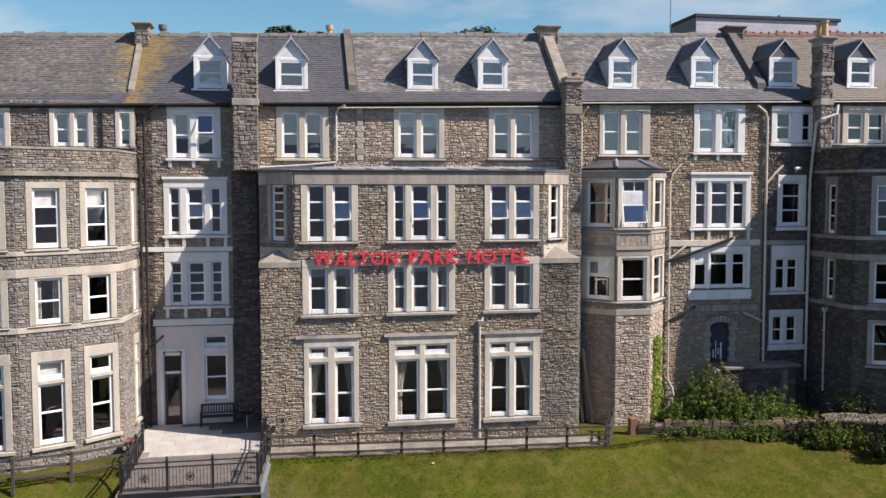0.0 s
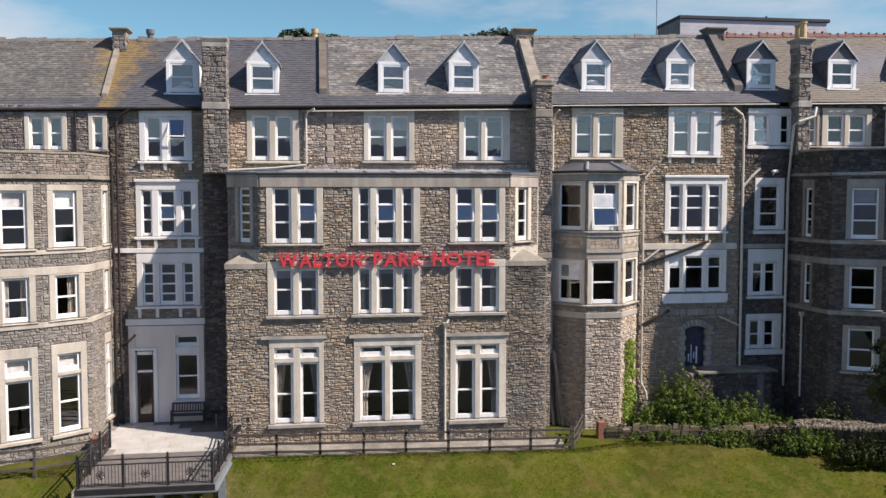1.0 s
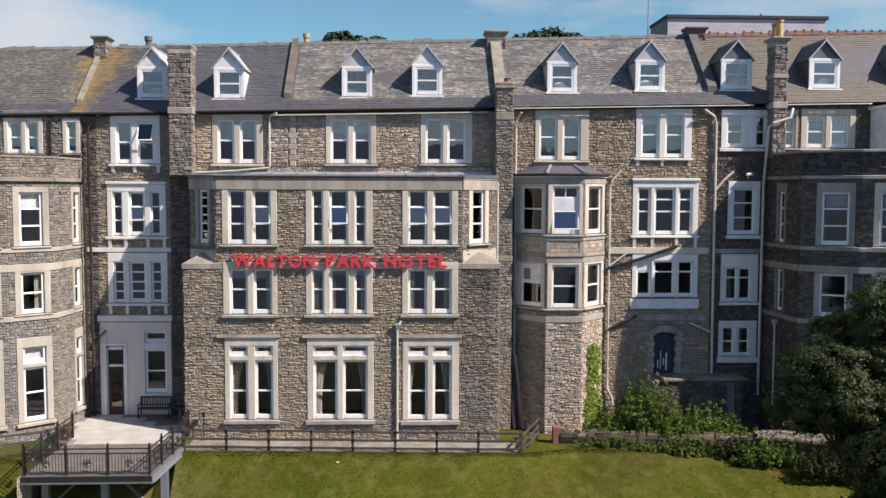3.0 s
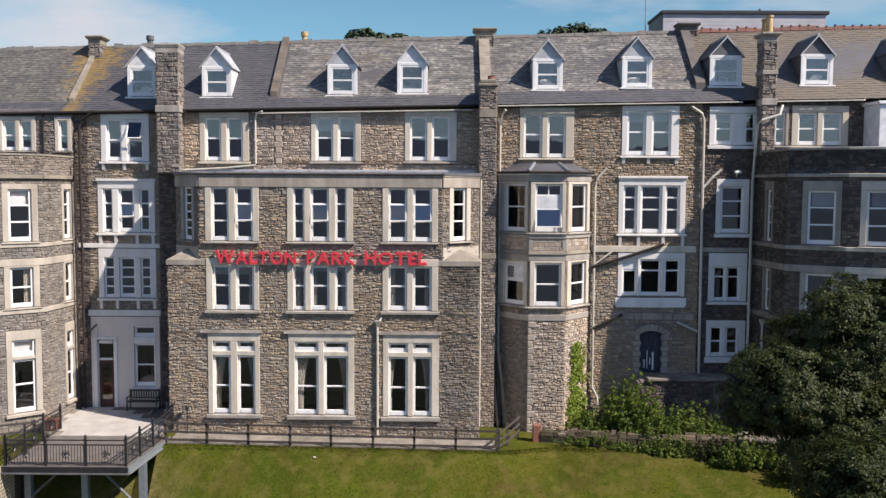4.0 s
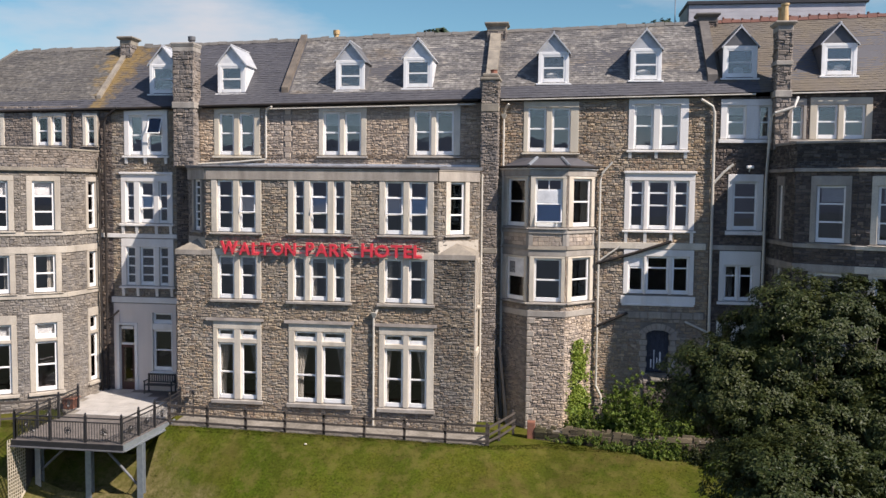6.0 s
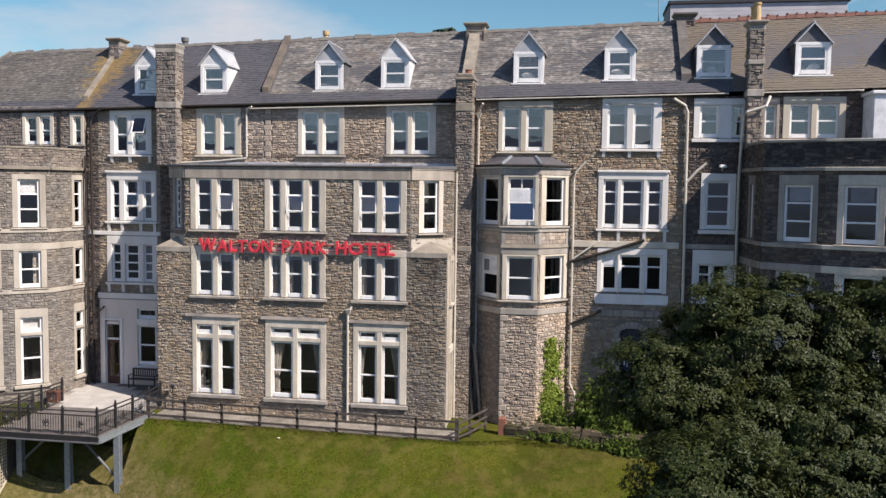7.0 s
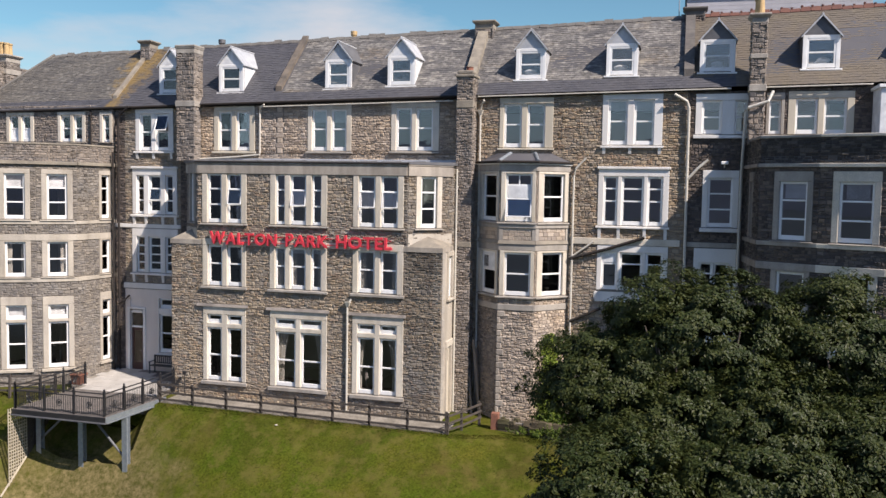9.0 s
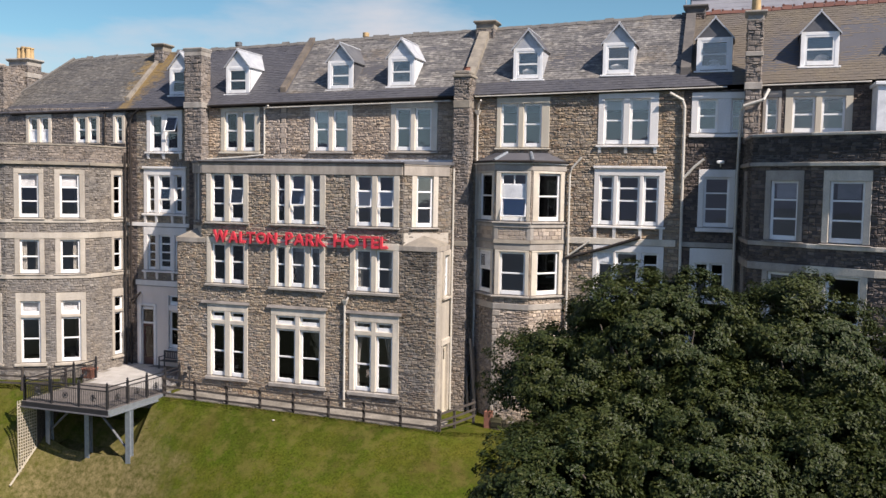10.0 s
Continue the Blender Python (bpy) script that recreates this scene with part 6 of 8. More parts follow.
def stack(name, label, cx, cy, w, d, z0, z1, mat, capmat, pots=(), bands=(), flare=0.13, group="chimney stacks"):
    """A chimney: rough stone shaft, bands, a moulded cap and clay pots."""
    root = thing(name, label, "chimney", pose(cx, cy, 0), group)
    core = Shape().box(-w / 2 + 0.03, w / 2 - 0.03, -d / 2 + 0.03, d / 2 - 0.03, z0, z1 - 0.35)
    part("shaft", core, M_MORTAR if mat is not M_STONE_DARK else M_MORTAR_DARK, root)
    r2 = random.Random(int(cx * 10) + 900)
    for ang, width, off in ((0, w, d / 2), (90, d, w / 2), (-90, d, w / 2)):
        m = pose(0, 0, 0, 0, 0, ang) @ pose(0, -off + 0.03, 0)
        for rect in rubble(-width / 2, width / 2, z0, z1 - 0.35, [(-9, 9, b0, b1) for b0, b1 in bands], r2, 0.22, (0.17, 0.38)):
            one = Shape()
            one.add(*stone(*rect, r2, r2.uniform(0.03, 0.075)))
            ob = piece("stone", one.mesh("stone", PIECE_OF[mat]), root, m)
    for b0, b1 in bands:
        part("band", Shape().box(-w / 2 - 0.04, w / 2 + 0.04, -d / 2 - 0.04, d / 2 + 0.04, b0, b1, 0.02), capmat, root)
    part("neck", Shape().box(-w / 2 - 0.01, w / 2 + 0.01, -d / 2 - 0.01, d / 2 + 0.01, z1 - 0.4, z1 - 0.16, 0.02), capmat, root)
    part("cap", Shape().loft([(-w / 2 - 0.02, -d / 2 - 0.02, z1 - 0.16), (w / 2 + 0.02, -d / 2 - 0.02, z1 - 0.16), (w / 2 + 0.02, d / 2 + 0.02, z1 - 0.16), (-w / 2 - 0.02, d / 2 + 0.02, z1 - 0.16)],
                             [(-w / 2 - flare, -d / 2 - flare, z1 - 0.06), (w / 2 + flare, -d / 2 - flare, z1 - 0.06), (w / 2 + flare, d / 2 + flare, z1 - 0.06), (-w / 2 - flare, d / 2 + flare, z1 - 0.06)])
         .box(-w / 2 - flare, w / 2 + flare, -d / 2 - flare, d / 2 + flare, z1 - 0.06, z1 + 0.03, 0.02), capmat, root)
    for px, py, r, h in pots:
        part("pot", Shape().lathe([(r * 1.05, z1), (r, z1 + h * 0.2), (r * 0.85, z1 + h * 0.85), (r * 1.08, z1 + h * 0.9), (r * 1.08, z1 + h), (r * 0.7, z1 + h), (r * 0.7, z1 + h - 0.1)], px, py, 14), M_POT, root, "buff clay chimney pot")
    return root


stack("chimney_stack", "tall rough stone chimney stack rising from the wall face", -5.72, 2.62, 1.06, 0.86, 11.95, 17.85, M_STONE_GREY, M_LIME_GREY, bands=((14.75, 15.05),), flare=0.05)
stack("chimney_stack", "slender weathered stone chimney stack with a moulded cap and clay pots", 22.06, 2.6, 0.64, 0.9, 12.9, 18.48, M_STONE_GREY, M_LIME_GREY, pots=((0.02, -0.1, 0.17, 0.85), (-0.05, 0.26, 0.15, 0.75)), bands=((15.2, 15.5), (16.6, 16.8)))
stack("chimney_stack", "short stone chimney at the ridge with a lichened cap", -10.48, 6.2, 0.62, 0.8, 17.6, 18.80, M_STONE_GREY, M_COPING, bands=())
stack("chimney_stack", "short stone chimney at the ridge above the coping", 9.1, 6.35, 0.95, 0.85, 18.0, 19.3, M_STONE_GREY, M_COPING)
stack("chimney_stack", "low sooty chimney cap at the ridge", 19.4, 6.6, 0.9, 0.7, 18.3, 19.66, M_STONE_DARK, M_COPING_DARK)
stack("chimney_stack", "stone chimney of the neighbouring house with clay pots", -19.3, 4.9, 1.4, 1.1, 12, 18.0, M_STONE_GREY, M_LIME_GREY, pots=((-0.18, -0.25, 0.15, 0.7), (0.14, -0.25, 0.15, 0.76), (0.46, -0.25, 0.15, 0.72), (0.3, 0.2, 0.15, 0.74)), bands=((16.9, 17.2),))
tagged(part("wall_neighbour_low", Shape().box(-26, -18.8, 2.8, 3.3, -1, 7.99).box(-26, -22.51, 2.8, 3.3, 8, 17.4), M_STONE_GREY), "rubble stone gable of the neighbouring house", "wall", kind="structure")
rubble_wall("wall_neighbour", "tall rubble stone gable of the neighbouring house", pose(0, 2.75, 0), -22.5, -18.8, 8, 17.4, [], mat=M_STONE_GREY)
ng, nl = facing(-18.8, 2.75, -18.8, 9)
rubble_wall("wall_neighbour_side", "rubble stone side of the neighbouring house", ng, 0, nl, 11, 17.4, [], mat=M_STONE_GREY)
tagged(part("trim_neighbour_cap", Shape().box(-26, -19.82, 2.62, 4.0, 17.4, 17.65, 0.04), M_LIME_GREY), "weathered stone cap of the neighbouring gable", "trim", kind="structure")
# the low range behind, which carries a vent cowl and a clay pot that show just over the ridge
rear = thing("wall_rear_range", "plain rear range of the hotel under a low slate roof", "wall", kind="structure")
part("rear_wall", Shape().box(-12.2, -0.2, 12.8, 16.8, ground_z(-6, 13) - 0.5, 17.2), M_RENDER, rear)
part("rear_roof", Shape().loft([(-12.4, 12.6, 17.2), (0.0, 12.6, 17.2), (0.0, 17.0, 17.2), (-12.4, 17.0, 17.2)], [(-12.4, 14.5, 18.75), (0.0, 14.5, 18.75), (0.0, 15.1, 18.75), (-12.4, 15.1, 18.75)]), M_SLATE_NEW, rear)
for x, y, z, r, mat, text in ((-10.7, 14.8, 20.36, 0.19, M_LEAD, "grey metal vent cowl standing behind the ridge"), (-1.4, 14.9, 20.65, 0.17, M_POT, "buff clay chimney pot standing behind the ridge")):
    ob = part("chimney_pot", Shape().lathe([(r, 18.7), (r * 0.9, z - 0.3), (r * 1.2, z - 0.25), (r * 1.25, z), (r * 0.7, z)], x, y, 12), mat)
    tagged(ob, text, "chimney pot", "ridge pots")
# pier beside the wing that carries the tall coping
rubble_wall("wall_pier", "narrow rough stone pier between wing and bay", pose(0, 2.1, 0), 8.72, 9.5, -0.3, 16.0, [], mat=M_STONE_GREY, gaps=[(8.7, 9.5, 14.55, 14.95), (8.7, 9.5, 8.0, 8.3)], thick=0.9)
pm, pl = facing(9.5, 2.1, 9.5, 3.0)
rubble_wall("wall_pier_east", "side of the narrow stone pier", pm, 0, pl, -0.3, 16.0, [], mat=M_STONE_GREY, thick=0.2)
pm, pl = facing(8.72, 3.0, 8.72, 2.1)
rubble_wall("wall_pier_west", "side of the narrow stone pier", pm, 0, pl, 12.2, 16.0, [], mat=M_STONE_GREY, thick=0.2)
tagged(part("trim_pier_cap", Shape().box(8.64, 9.58, 2.02, 3.1, 16.0, 16.14, 0.03).box(8.72, 9.5, 2.08, 2.9, 16.14, 16.32, 0.05).box(8.7, 9.52, 2.06, 2.9, 14.57, 14.93, 0.02).box(8.7, 9.52, 2.06, 2.9, 8.02, 8.28, 0.02), M_COPING), "stone cap and bands of the pier", "trim", kind="structure")
tagged(part("pot_cap", Shape().lathe([(0.17, 16.32), (0.15, 16.45), (0.18, 16.5), (0.12, 16.5)], 9.25, 2.4, 12), M_TERRACOTTA), "broken red clay pot on the pier", "chimney pot")


def dormer(x, z, mat_side, mat_gable, mat_roof, label, w=1.42):
    """A gabled dormer: cheeks, slate or lead roof, white sash window, sill flashing."""
    root = thing("dormer", label, "dormer", pose(x, 3.34, z), "roof dormers")
    h, g, depth = 1.44, 0.86, 2.6
    hw = w / 2
    part("cheek", Shape().loft([(-hw, 0.03, 0), (-hw + 0.06, 0.03, 0), (-hw + 0.06, 1.75, h), (-hw, 1.75, h)], [(-hw, 0.03, h), (-hw + 0.06, 0.03, h), (-hw + 0.06, 1.8, h + 0.02), (-hw, 1.8, h + 0.02)]), mat_side, root)
    part("cheek", Shape().loft([(hw - 0.06, 0.03, 0), (hw, 0.03, 0), (hw, 1.75, h), (hw - 0.06, 1.75, h)], [(hw - 0.06, 0.03, h), (hw, 0.03, h), (hw, 1.8, h + 0.02), (hw - 0.06, 1.8, h + 0.02)]), mat_side, root)
    part("corner_board", Shape().box(-hw, -hw + 0.17, -0.02, 0.08, 0, h, 0.01), M_WHITE, root)
    part("corner_board", Shape().box(hw - 0.17, hw, -0.02, 0.08, 0, h, 0.01), M_WHITE, root)
    part("head_board", Shape().box(-hw + 0.17, hw - 0.17, -0.02, 0.08, h - 0.14, h, 0.01), M_WHITE, root)
    part("gable", Shape().loft([(-hw, 0.0, h), (hw, 0.0, h), (0, 0.0, h + g - 0.04)], [(-hw, 0.07, h), (hw, 0.07, h), (0, 0.07, h + g - 0.04)]), mat_gable, root)
    for s in (-1, 1):
        o = hw + 0.08
        lo = [(s * o, -0.10, h - 0.09), (s * o, -0.10, h - 0.05), (0, -0.10, h + g + 0.04), (0, -0.10, h + g)]
        hi = [(s * o, 1.55, h - 0.09), (s * o, 1.55, h - 0.05), (0, depth, h + g + 0.04), (0, depth, h + g)]
        part("roof_slope", Shape().loft(lo, hi), mat_roof, root)
        part("bargeboard", Shape().loft([(s * o, -0.13, h - 0.13), (s * o, -0.13, h - 0.05), (0, -0.13, h + g + 0.04), (0, -0.13, h + g - 0.05)], [(s * o, -0.09, h - 0.13), (s * o, -0.09, h - 0.05), (0, -0.09, h + g + 0.04), (0, -0.09, h + g - 0.05)]), M_LEAD_PALE, root)
    part("ridge_roll", Shape().tube([(0, -0.1, h + g + 0.05), (0, depth, h + g + 0.05)], 0.045, 6), M_LEAD_PALE, root)
    part("sill", Shape().box(-hw - 0.1, hw + 0.1, -0.12, 0.06, -0.10, -0.02, 0.015), M_WHITE, root)
    part("apron", Shape().loft([(-hw - 0.15, -0.14, -0.26), (hw + 0.15, -0.14, -0.26), (hw + 0.15, 0.0, -0.12), (-hw - 0.15, 0.0, -0.12)], [(-hw - 0.15, -0.15, -0.25), (hw + 0.15, -0.15, -0.25), (hw + 0.15, -0.01, -0.11), (-hw - 0.15, -0.01, -0.11)]), M_LEAD_PALE, root)
    sash(root, -hw + 0.16, hw - 0.16, 0.03, h - 0.13, (0.52,), back=0.04)
    blank = part("inner_wall", Shape().box(-hw + 0.06, hw - 0.06, 1.5, 1.55, 0.0, h), M_PLASTER, root)
    part("inner_ceiling", Shape().box(-hw + 0.06, hw - 0.06, 0.08, 1.5, h - 0.03, h), M_PLASTER, root)
    part("inner_floor", Shape().box(-hw + 0.06, hw - 0.06, 0.08, 1.5, -0.02, 0.02), M_PLASTER, root)
    return root


for x, z, side in ((-7.26, 15.57, 0), (-3.72, 15.57, 0), (2.24, 15.69, 1), (5.55, 15.8, 0), (11.97, 16.0, 1), (16.2, 16.12, 1), (20.4, 16.2, 2), (24.7, 16.28, 2), (28.9, 16.4, 2)):
    if side == 0:
        dormer(x, z, M_PANEL, M_PANEL, M_LEAD_PALE, "white gabled dormer with a sash window and lead roof")
    elif side == 1:
        dormer(x, z, M_LEAD_PALE if x > 10 else M_LEAD, M_LEAD_PALE, M_LEAD if x < 10 else M_SLATE_NEW, "grey-gabled dormer with a white sash window")
    else:
        dormer(x, z, M_LEAD, M_LEAD, M_SLATE_NEW, "slate-gabled dormer with a white sash window", 1.52)

# white bedding piled behind some of the dormer windows
rb = random.Random(15)
for x, z in ((-7.26, 15.57), (16.2, 16.12), (20.4, 16.2), (24.7, 16.28), (11.97, 16.0)):
    sh = Shape()
    for k in range(3):
        cx, cz, w, h = rb.uniform(-0.14, 0.14), 0.13 + k * 0.13, rb.uniform(0.24, 0.34), rb.uniform(0.09, 0.14)
        rings = [[(cx + w * math.sin(a) * math.cos(b) * (1 + 0.1 * math.sin(3 * b)), 0.30 + 0.12 * math.sin(a) * math.sin(b), cz + h * math.cos(a)) for b in (j * math.pi / 5 for j in range(10))] for a in (math.pi * (i + 0.5) / 6 for i in range(6))]
        for lo, hi in zip(rings, rings[1:]):
            sh.loft(lo, hi)
    bed = part("bedding", sh, M_BLIND)
    bed.matrix_world = pose(x, 3.34, z)
    tagged(bed, "white folded bedding piled behind the dormer window", "bedding", "bedding in the dormers")

# gutters along the eaves
for a, b, mat, dz in ((-18.2, -6.4, M_PIPE_DARK, -0.05), (-5.0, 8.5, M_PIPE_DARK, -0.03), (-1.7, 8.4, M_PIPE, -0.24), (9.6, 21.0, M_PIPE, -0.08), (22.4, 26.7, M_PIPE, -0.08)):
    g = thing("gutter", "dark half-round gutter under the slate eaves" if mat is M_PIPE_DARK else "cream half-round gutter under the slate eaves", "gutter", group="eaves gutters")
    part("trough", Shape().tube([(a, Y_EAVE - 0.02, eave(a) + dz), (b, Y_EAVE - 0.02, eave(b) + dz)], 0.06 if mat is M_PIPE_DARK else 0.032, 8), mat, g)
    if dz > -0.2:
        part("fascia", Shape().add([(a, Y_EAVE + 0.06, eave(a) - 0.14), (b, Y_EAVE + 0.06, eave(b) - 0.14), (b, Y_EAVE + 0.06, eave(b)), (a, Y_EAVE + 0.06, eave(a)), (a, Y_EAVE + 0.42, eave(a) - 0.14), (b, Y_EAVE + 0.42, eave(b) - 0.14), (b, Y_EAVE + 0.42, eave(b)), (a, Y_EAVE + 0.42, eave(a))], [(0, 1, 2, 3), (4, 0, 3, 7), (1, 5, 6, 2), (5, 4, 7, 6), (4, 5, 1, 0), (3, 2, 6, 7)]), M_PIPE_DARK, g)

# rooftop building behind the ridge
pent = thing("rooftop_box", "pale clad flat-roofed plant room behind the roofs", "building")
part("wall", Shape().box(19.0, 27.9, 10.05, 13.2, 15.0, 20.85), M_CLAD, pent)
for k in range(12):
    part("cladding_board", Shape().box(19.0, 27.9, 10.0, 10.05, 18.4 + k * 0.205, 18.6 + k * 0.205, 0.006), M_CLAD, pent)
part("roof_edge", Shape().box(18.9, 28.05, 9.9, 13.3, 20.86, 21.05, 0.02), M_FELT, pent)
part("side_wall", Shape().box(18.95, 19.0, 10.05, 13.2, 15.0, 20.85), M_LEAD, pent)
part("vent", Shape().box(24.4, 24.5, 10.5, 10.6, 21.05, 21.25, 0.01), M_BLACK, pent)
part("aerial_mast", Shape().tube([(18.6, 12.5, 18), (18.6, 12.5, 23.5)], 0.03, 6), M_STEEL, pent)

# ---- sign ----


def letter_mesh(ch, extrude, offset):
    cu = bpy.data.curves.new("letter", "FONT")
    cu.body, cu.size, cu.extrude, cu.offset, cu.resolution_u = ch, 1.0, extrude, offset, 3
    ob = new("letter", cu)
    dg = bpy.context.evaluated_depsgraph_get()
    me = bpy.data.meshes.new_from_object(ob.evaluated_get(dg))
    bpy.data.objects.remove(ob)
    bpy.data.curves.remove(cu)
    return me


sign = thing("wall_sign", "large red raised capital letters fixed along the wall", "sign", pose(0, -0.16, 0))
for word, a, b in (("WALTON", -2.96, 0.58), ("PARK", 1.06, 3.20), ("HOTEL", 3.61, 6.36)):
    shapes = []
    for k, ch in enumerate(word):
        me = letter_mesh(ch, 0.05, 0.022)
        co = np.array([v.co[:] for v in me.vertices])
        shapes.append((me, co[:, 0].min(), co[:, 0].max(), co[:, 1].min(), co[:, 1].max()))
    gap = 0.07
    total = sum(s[2] - s[1] for s in shapes)
    sx = (b - a - gap * (len(word) - 1)) / total
    u = a
    for k, (me, x0, x1, y0, y1) in enumerate(shapes):
        big = 0.62 if k == 0 else 0.57
        me.transform(Matrix.Translation((u, 0, 7.91)) @ Matrix.Rotation(radians(90), 4, "X") @ Matrix.Diagonal((sx, big / (y1 - y0), 1, 1)) @ Matrix.Translation((-x0, -y0, 0)))
        me.materials.clear()
        me.materials.append(M_RED)
        ob = new("letter", me)
        ob.parent = sign
        u += (x1 - x0) * sx + gap
part("fixing_rail", Shape().box(-2.9, 6.3, 0.05, 0.075, 8.02, 8.05).box(-2.9, 6.3, 0.05, 0.075, 8.32, 8.35), M_RED, sign)

# ---- pipes ----


def drainpipe(pts, r=0.05, mat=None, label="cream-painted drainpipe clipped to the stone wall", clips=True, hopper=None):
    root = thing("drainpipe", label, "drainpipe", group="drainpipes")
    mat = mat or M_PIPE
    part("pipe", Shape().tube(pts, r, 10), mat, root)
    if clips:
        for (x0, y0, z0), (x1, y1, z1) in zip(pts, pts[1:]):
            if abs(z1 - z0) > 1.5 and abs(x1 - x0) < 0.4:
                n = int(abs(z1 - z0) / 1.6)
                for k in range(n):
                    t = (k + 0.5) / n
                    x, y, z = x0 + (x1 - x0) * t, y0 + (y1 - y0) * t, z0 + (z1 - z0) * t
                    part("bracket", Shape().box(x - 0.075, x + 0.075, y - 0.02, y + 0.09, z - 0.03, z + 0.03, 0.008), mat, root)
    if hopper:
        x, y, z = hopper
        part("hopper", Shape().loft([(x - 0.06, y - 0.06, z), (x + 0.06, y - 0.06, z), (x + 0.06, y + 0.08, z), (x - 0.06, y + 0.08, z)], [(x - 0.13, y - 0.13, z + 0.22), (x + 0.13, y - 0.13, z + 0.22), (x + 0.13, y + 0.1, z + 0.22), (x - 0.13, y + 0.1, z + 0.22)]), mat, root)
    return root


drainpipe([(4.17, -0.09, 0.2), (4.17, -0.09, 5.2), (4.20, -0.09, 5.3), (4.34, -0.03, 5.55)], 0.052, hopper=(4.2, -0.09, 5.2))
drainpipe([(-1.78, 2.74, 12.4), (-1.78, 2.74, 14.5), (-1.70, 2.6, 14.72), (-1.4, 2.45, 14.84)], 0.045)
drainpipe([(-5.25, 2.70, 12.08), (-3.2, 2.70, 12.2), (-1.78, 2.74, 12.34)], 0.045, label="white waste pipe along the wall foot", clips=False)
drainpipe([(9.72, 2.74, 0.6), (9.72, 2.74, 14.4), (9.8, 2.6, 14.75), (9.95, 2.45, 14.95)], 0.05, hopper=(9.72, 2.74, 14.3))
drainpipe([(14.22, 2.72, 1.8), (14.22, 2.72, 11.4), (14.3, 2.72, 11.8), (14.75, 2.74, 12.3)], 0.05)
drainpipe([(14.5, 2.6, 1.0), (14.45, 2.68, 1.4), (14.22, 2.72, 1.85)], 0.05, clips=False)
drainpipe([(19.30, 2.72, 2.3), (19.25, 2.72, 14.55), (19.15, 2.72, 14.85), (18.6, 2.5, 15.15)], 0.065)
drainpipe([(19.27, 2.72, 11.36), (19.7, 2.72, 11.86), (20.15, 2.74, 12.26)], 0.06, clips=False)
drainpipe([(21.56, 2.6, 1.5), (21.56, 2.6, 11.6), (21.62, 2.3, 14.35), (21.72, 2.0, 14.5), (22.5, 1.98, 14.75), (22.7, 2.2, 15.2)], 0.065)
drainpipe([(21.84, 1.55, 1.2), (21.84, 1.55, 5.2)], 0.05, hopper=(21.84, 1.55, 5.1))
drainpipe([(8.80, 2.03, 0.1), (8.80, 2.03, 11.7)], 0.05)
IRON = "black cast-iron soil pipe up the wall"
drainpipe([(-10.02, 2.62, 0.7), (-10.02, 2.62, 14.1), (-9.85, 2.62, 14.45), (-9.3, 2.55, 14.8)], 0.06, M_PIPE_DARK, IRON)
drainpipe([(-10.2, 2.4, 0.7), (-10.2, 2.4, 12.4)], 0.055, M_PIPE_DARK, IRON)
drainpipe([(-9.98, 2.6, 4.3), (-9.7, 2.55, 4.45), (-9.4, 2.62, 4.75)], 0.05, M_PIPE_DARK, IRON, clips=False)
drainpipe([(-5.28, 2.74, 0.7), (-5.28, 2.74, 11.9)], 0.045, M_PIPE_DARK, IRON)
drainpipe([(-11.72, 2.64, 12.1), (-11.72, 2.64, 14.8)], 0.04, M_PIPE_DARK, IRON, clips=False)
drainpipe([(14.1, 2.70, 7.62), (15.8, 2.70, 8.12), (17.5, 2.68, 8.70)], 0.07, M_PIPE_DARK, "dark sloping soil pipe across the wall", clips=False)
drainpipe([(14.25, 2.70, 7.75), (15.2, 2.71, 8.45)], 0.045, label="cream waste pipe slanting across the wall", clips=False)
drainpipe([(14.2, 2.70, 4.68), (15.6, 2.70, 5.36)], 0.065, M_PIPE_DARK, "dark sloping soil pipe across the wall", clips=False)
drainpipe([(18.2, 2.72, 5.0), (19.2, 2.72, 4.55)], 0.05, M_PIPE, "grey waste pipe slanting across the wall", clips=False)
fld = thing("security_lamp", "white floodlight bracketed to the wall", "lamp", pose(20.85, 2.6, 12.05))
part("lamp_head", Shape().box(-0.16, 0.16, -0.12, 0.05, 0, 0.14, 0.03), M_WHITE, fld)
part("bracket", Shape().tube([(0, 0.0, 0), (0, 0.22, -0.12)], 0.03, 6), M_WHITE, fld)
fld = thing("pipe_post", "thin black garden standpipe against the wall", "post", pose(-4.3, -0.25, 0.16))
part("rod", Shape().tube([(0, 0, 0), (0, 0, 1.25)], 0.025, 6), M_BLACK, fld)
part("head", Shape().box(-0.07, 0.07, -0.07, 0.07, 1.25, 1.42, 0.02), M_BLACK, fld)
for k, x in enumerate((9.72, 9.92, 9.60, 10.02)):
    pl_ = part("plank", Shape().box(-0.06, 0.06, -0.025, 0.025, 0, (3.4, 3.1, 2.7, 3.6)[k], 0.006), M_PLANK)
    pl_.matrix_world = pose(x + 0.1, 2.45 - 0.16 * k, 0.05, -4, -3 - 1.2 * k, 0)
    tagged(pl_, "long grey timber plank leaning in the wall corner", "plank", "leaning planks")

# ---- terrace and raised deck ----
FLOOR = 0.46


def terrace_z(y):
    """The paving falls gently away from the porch."""
    return 0.50 + 0.055 * (y + 1.3)


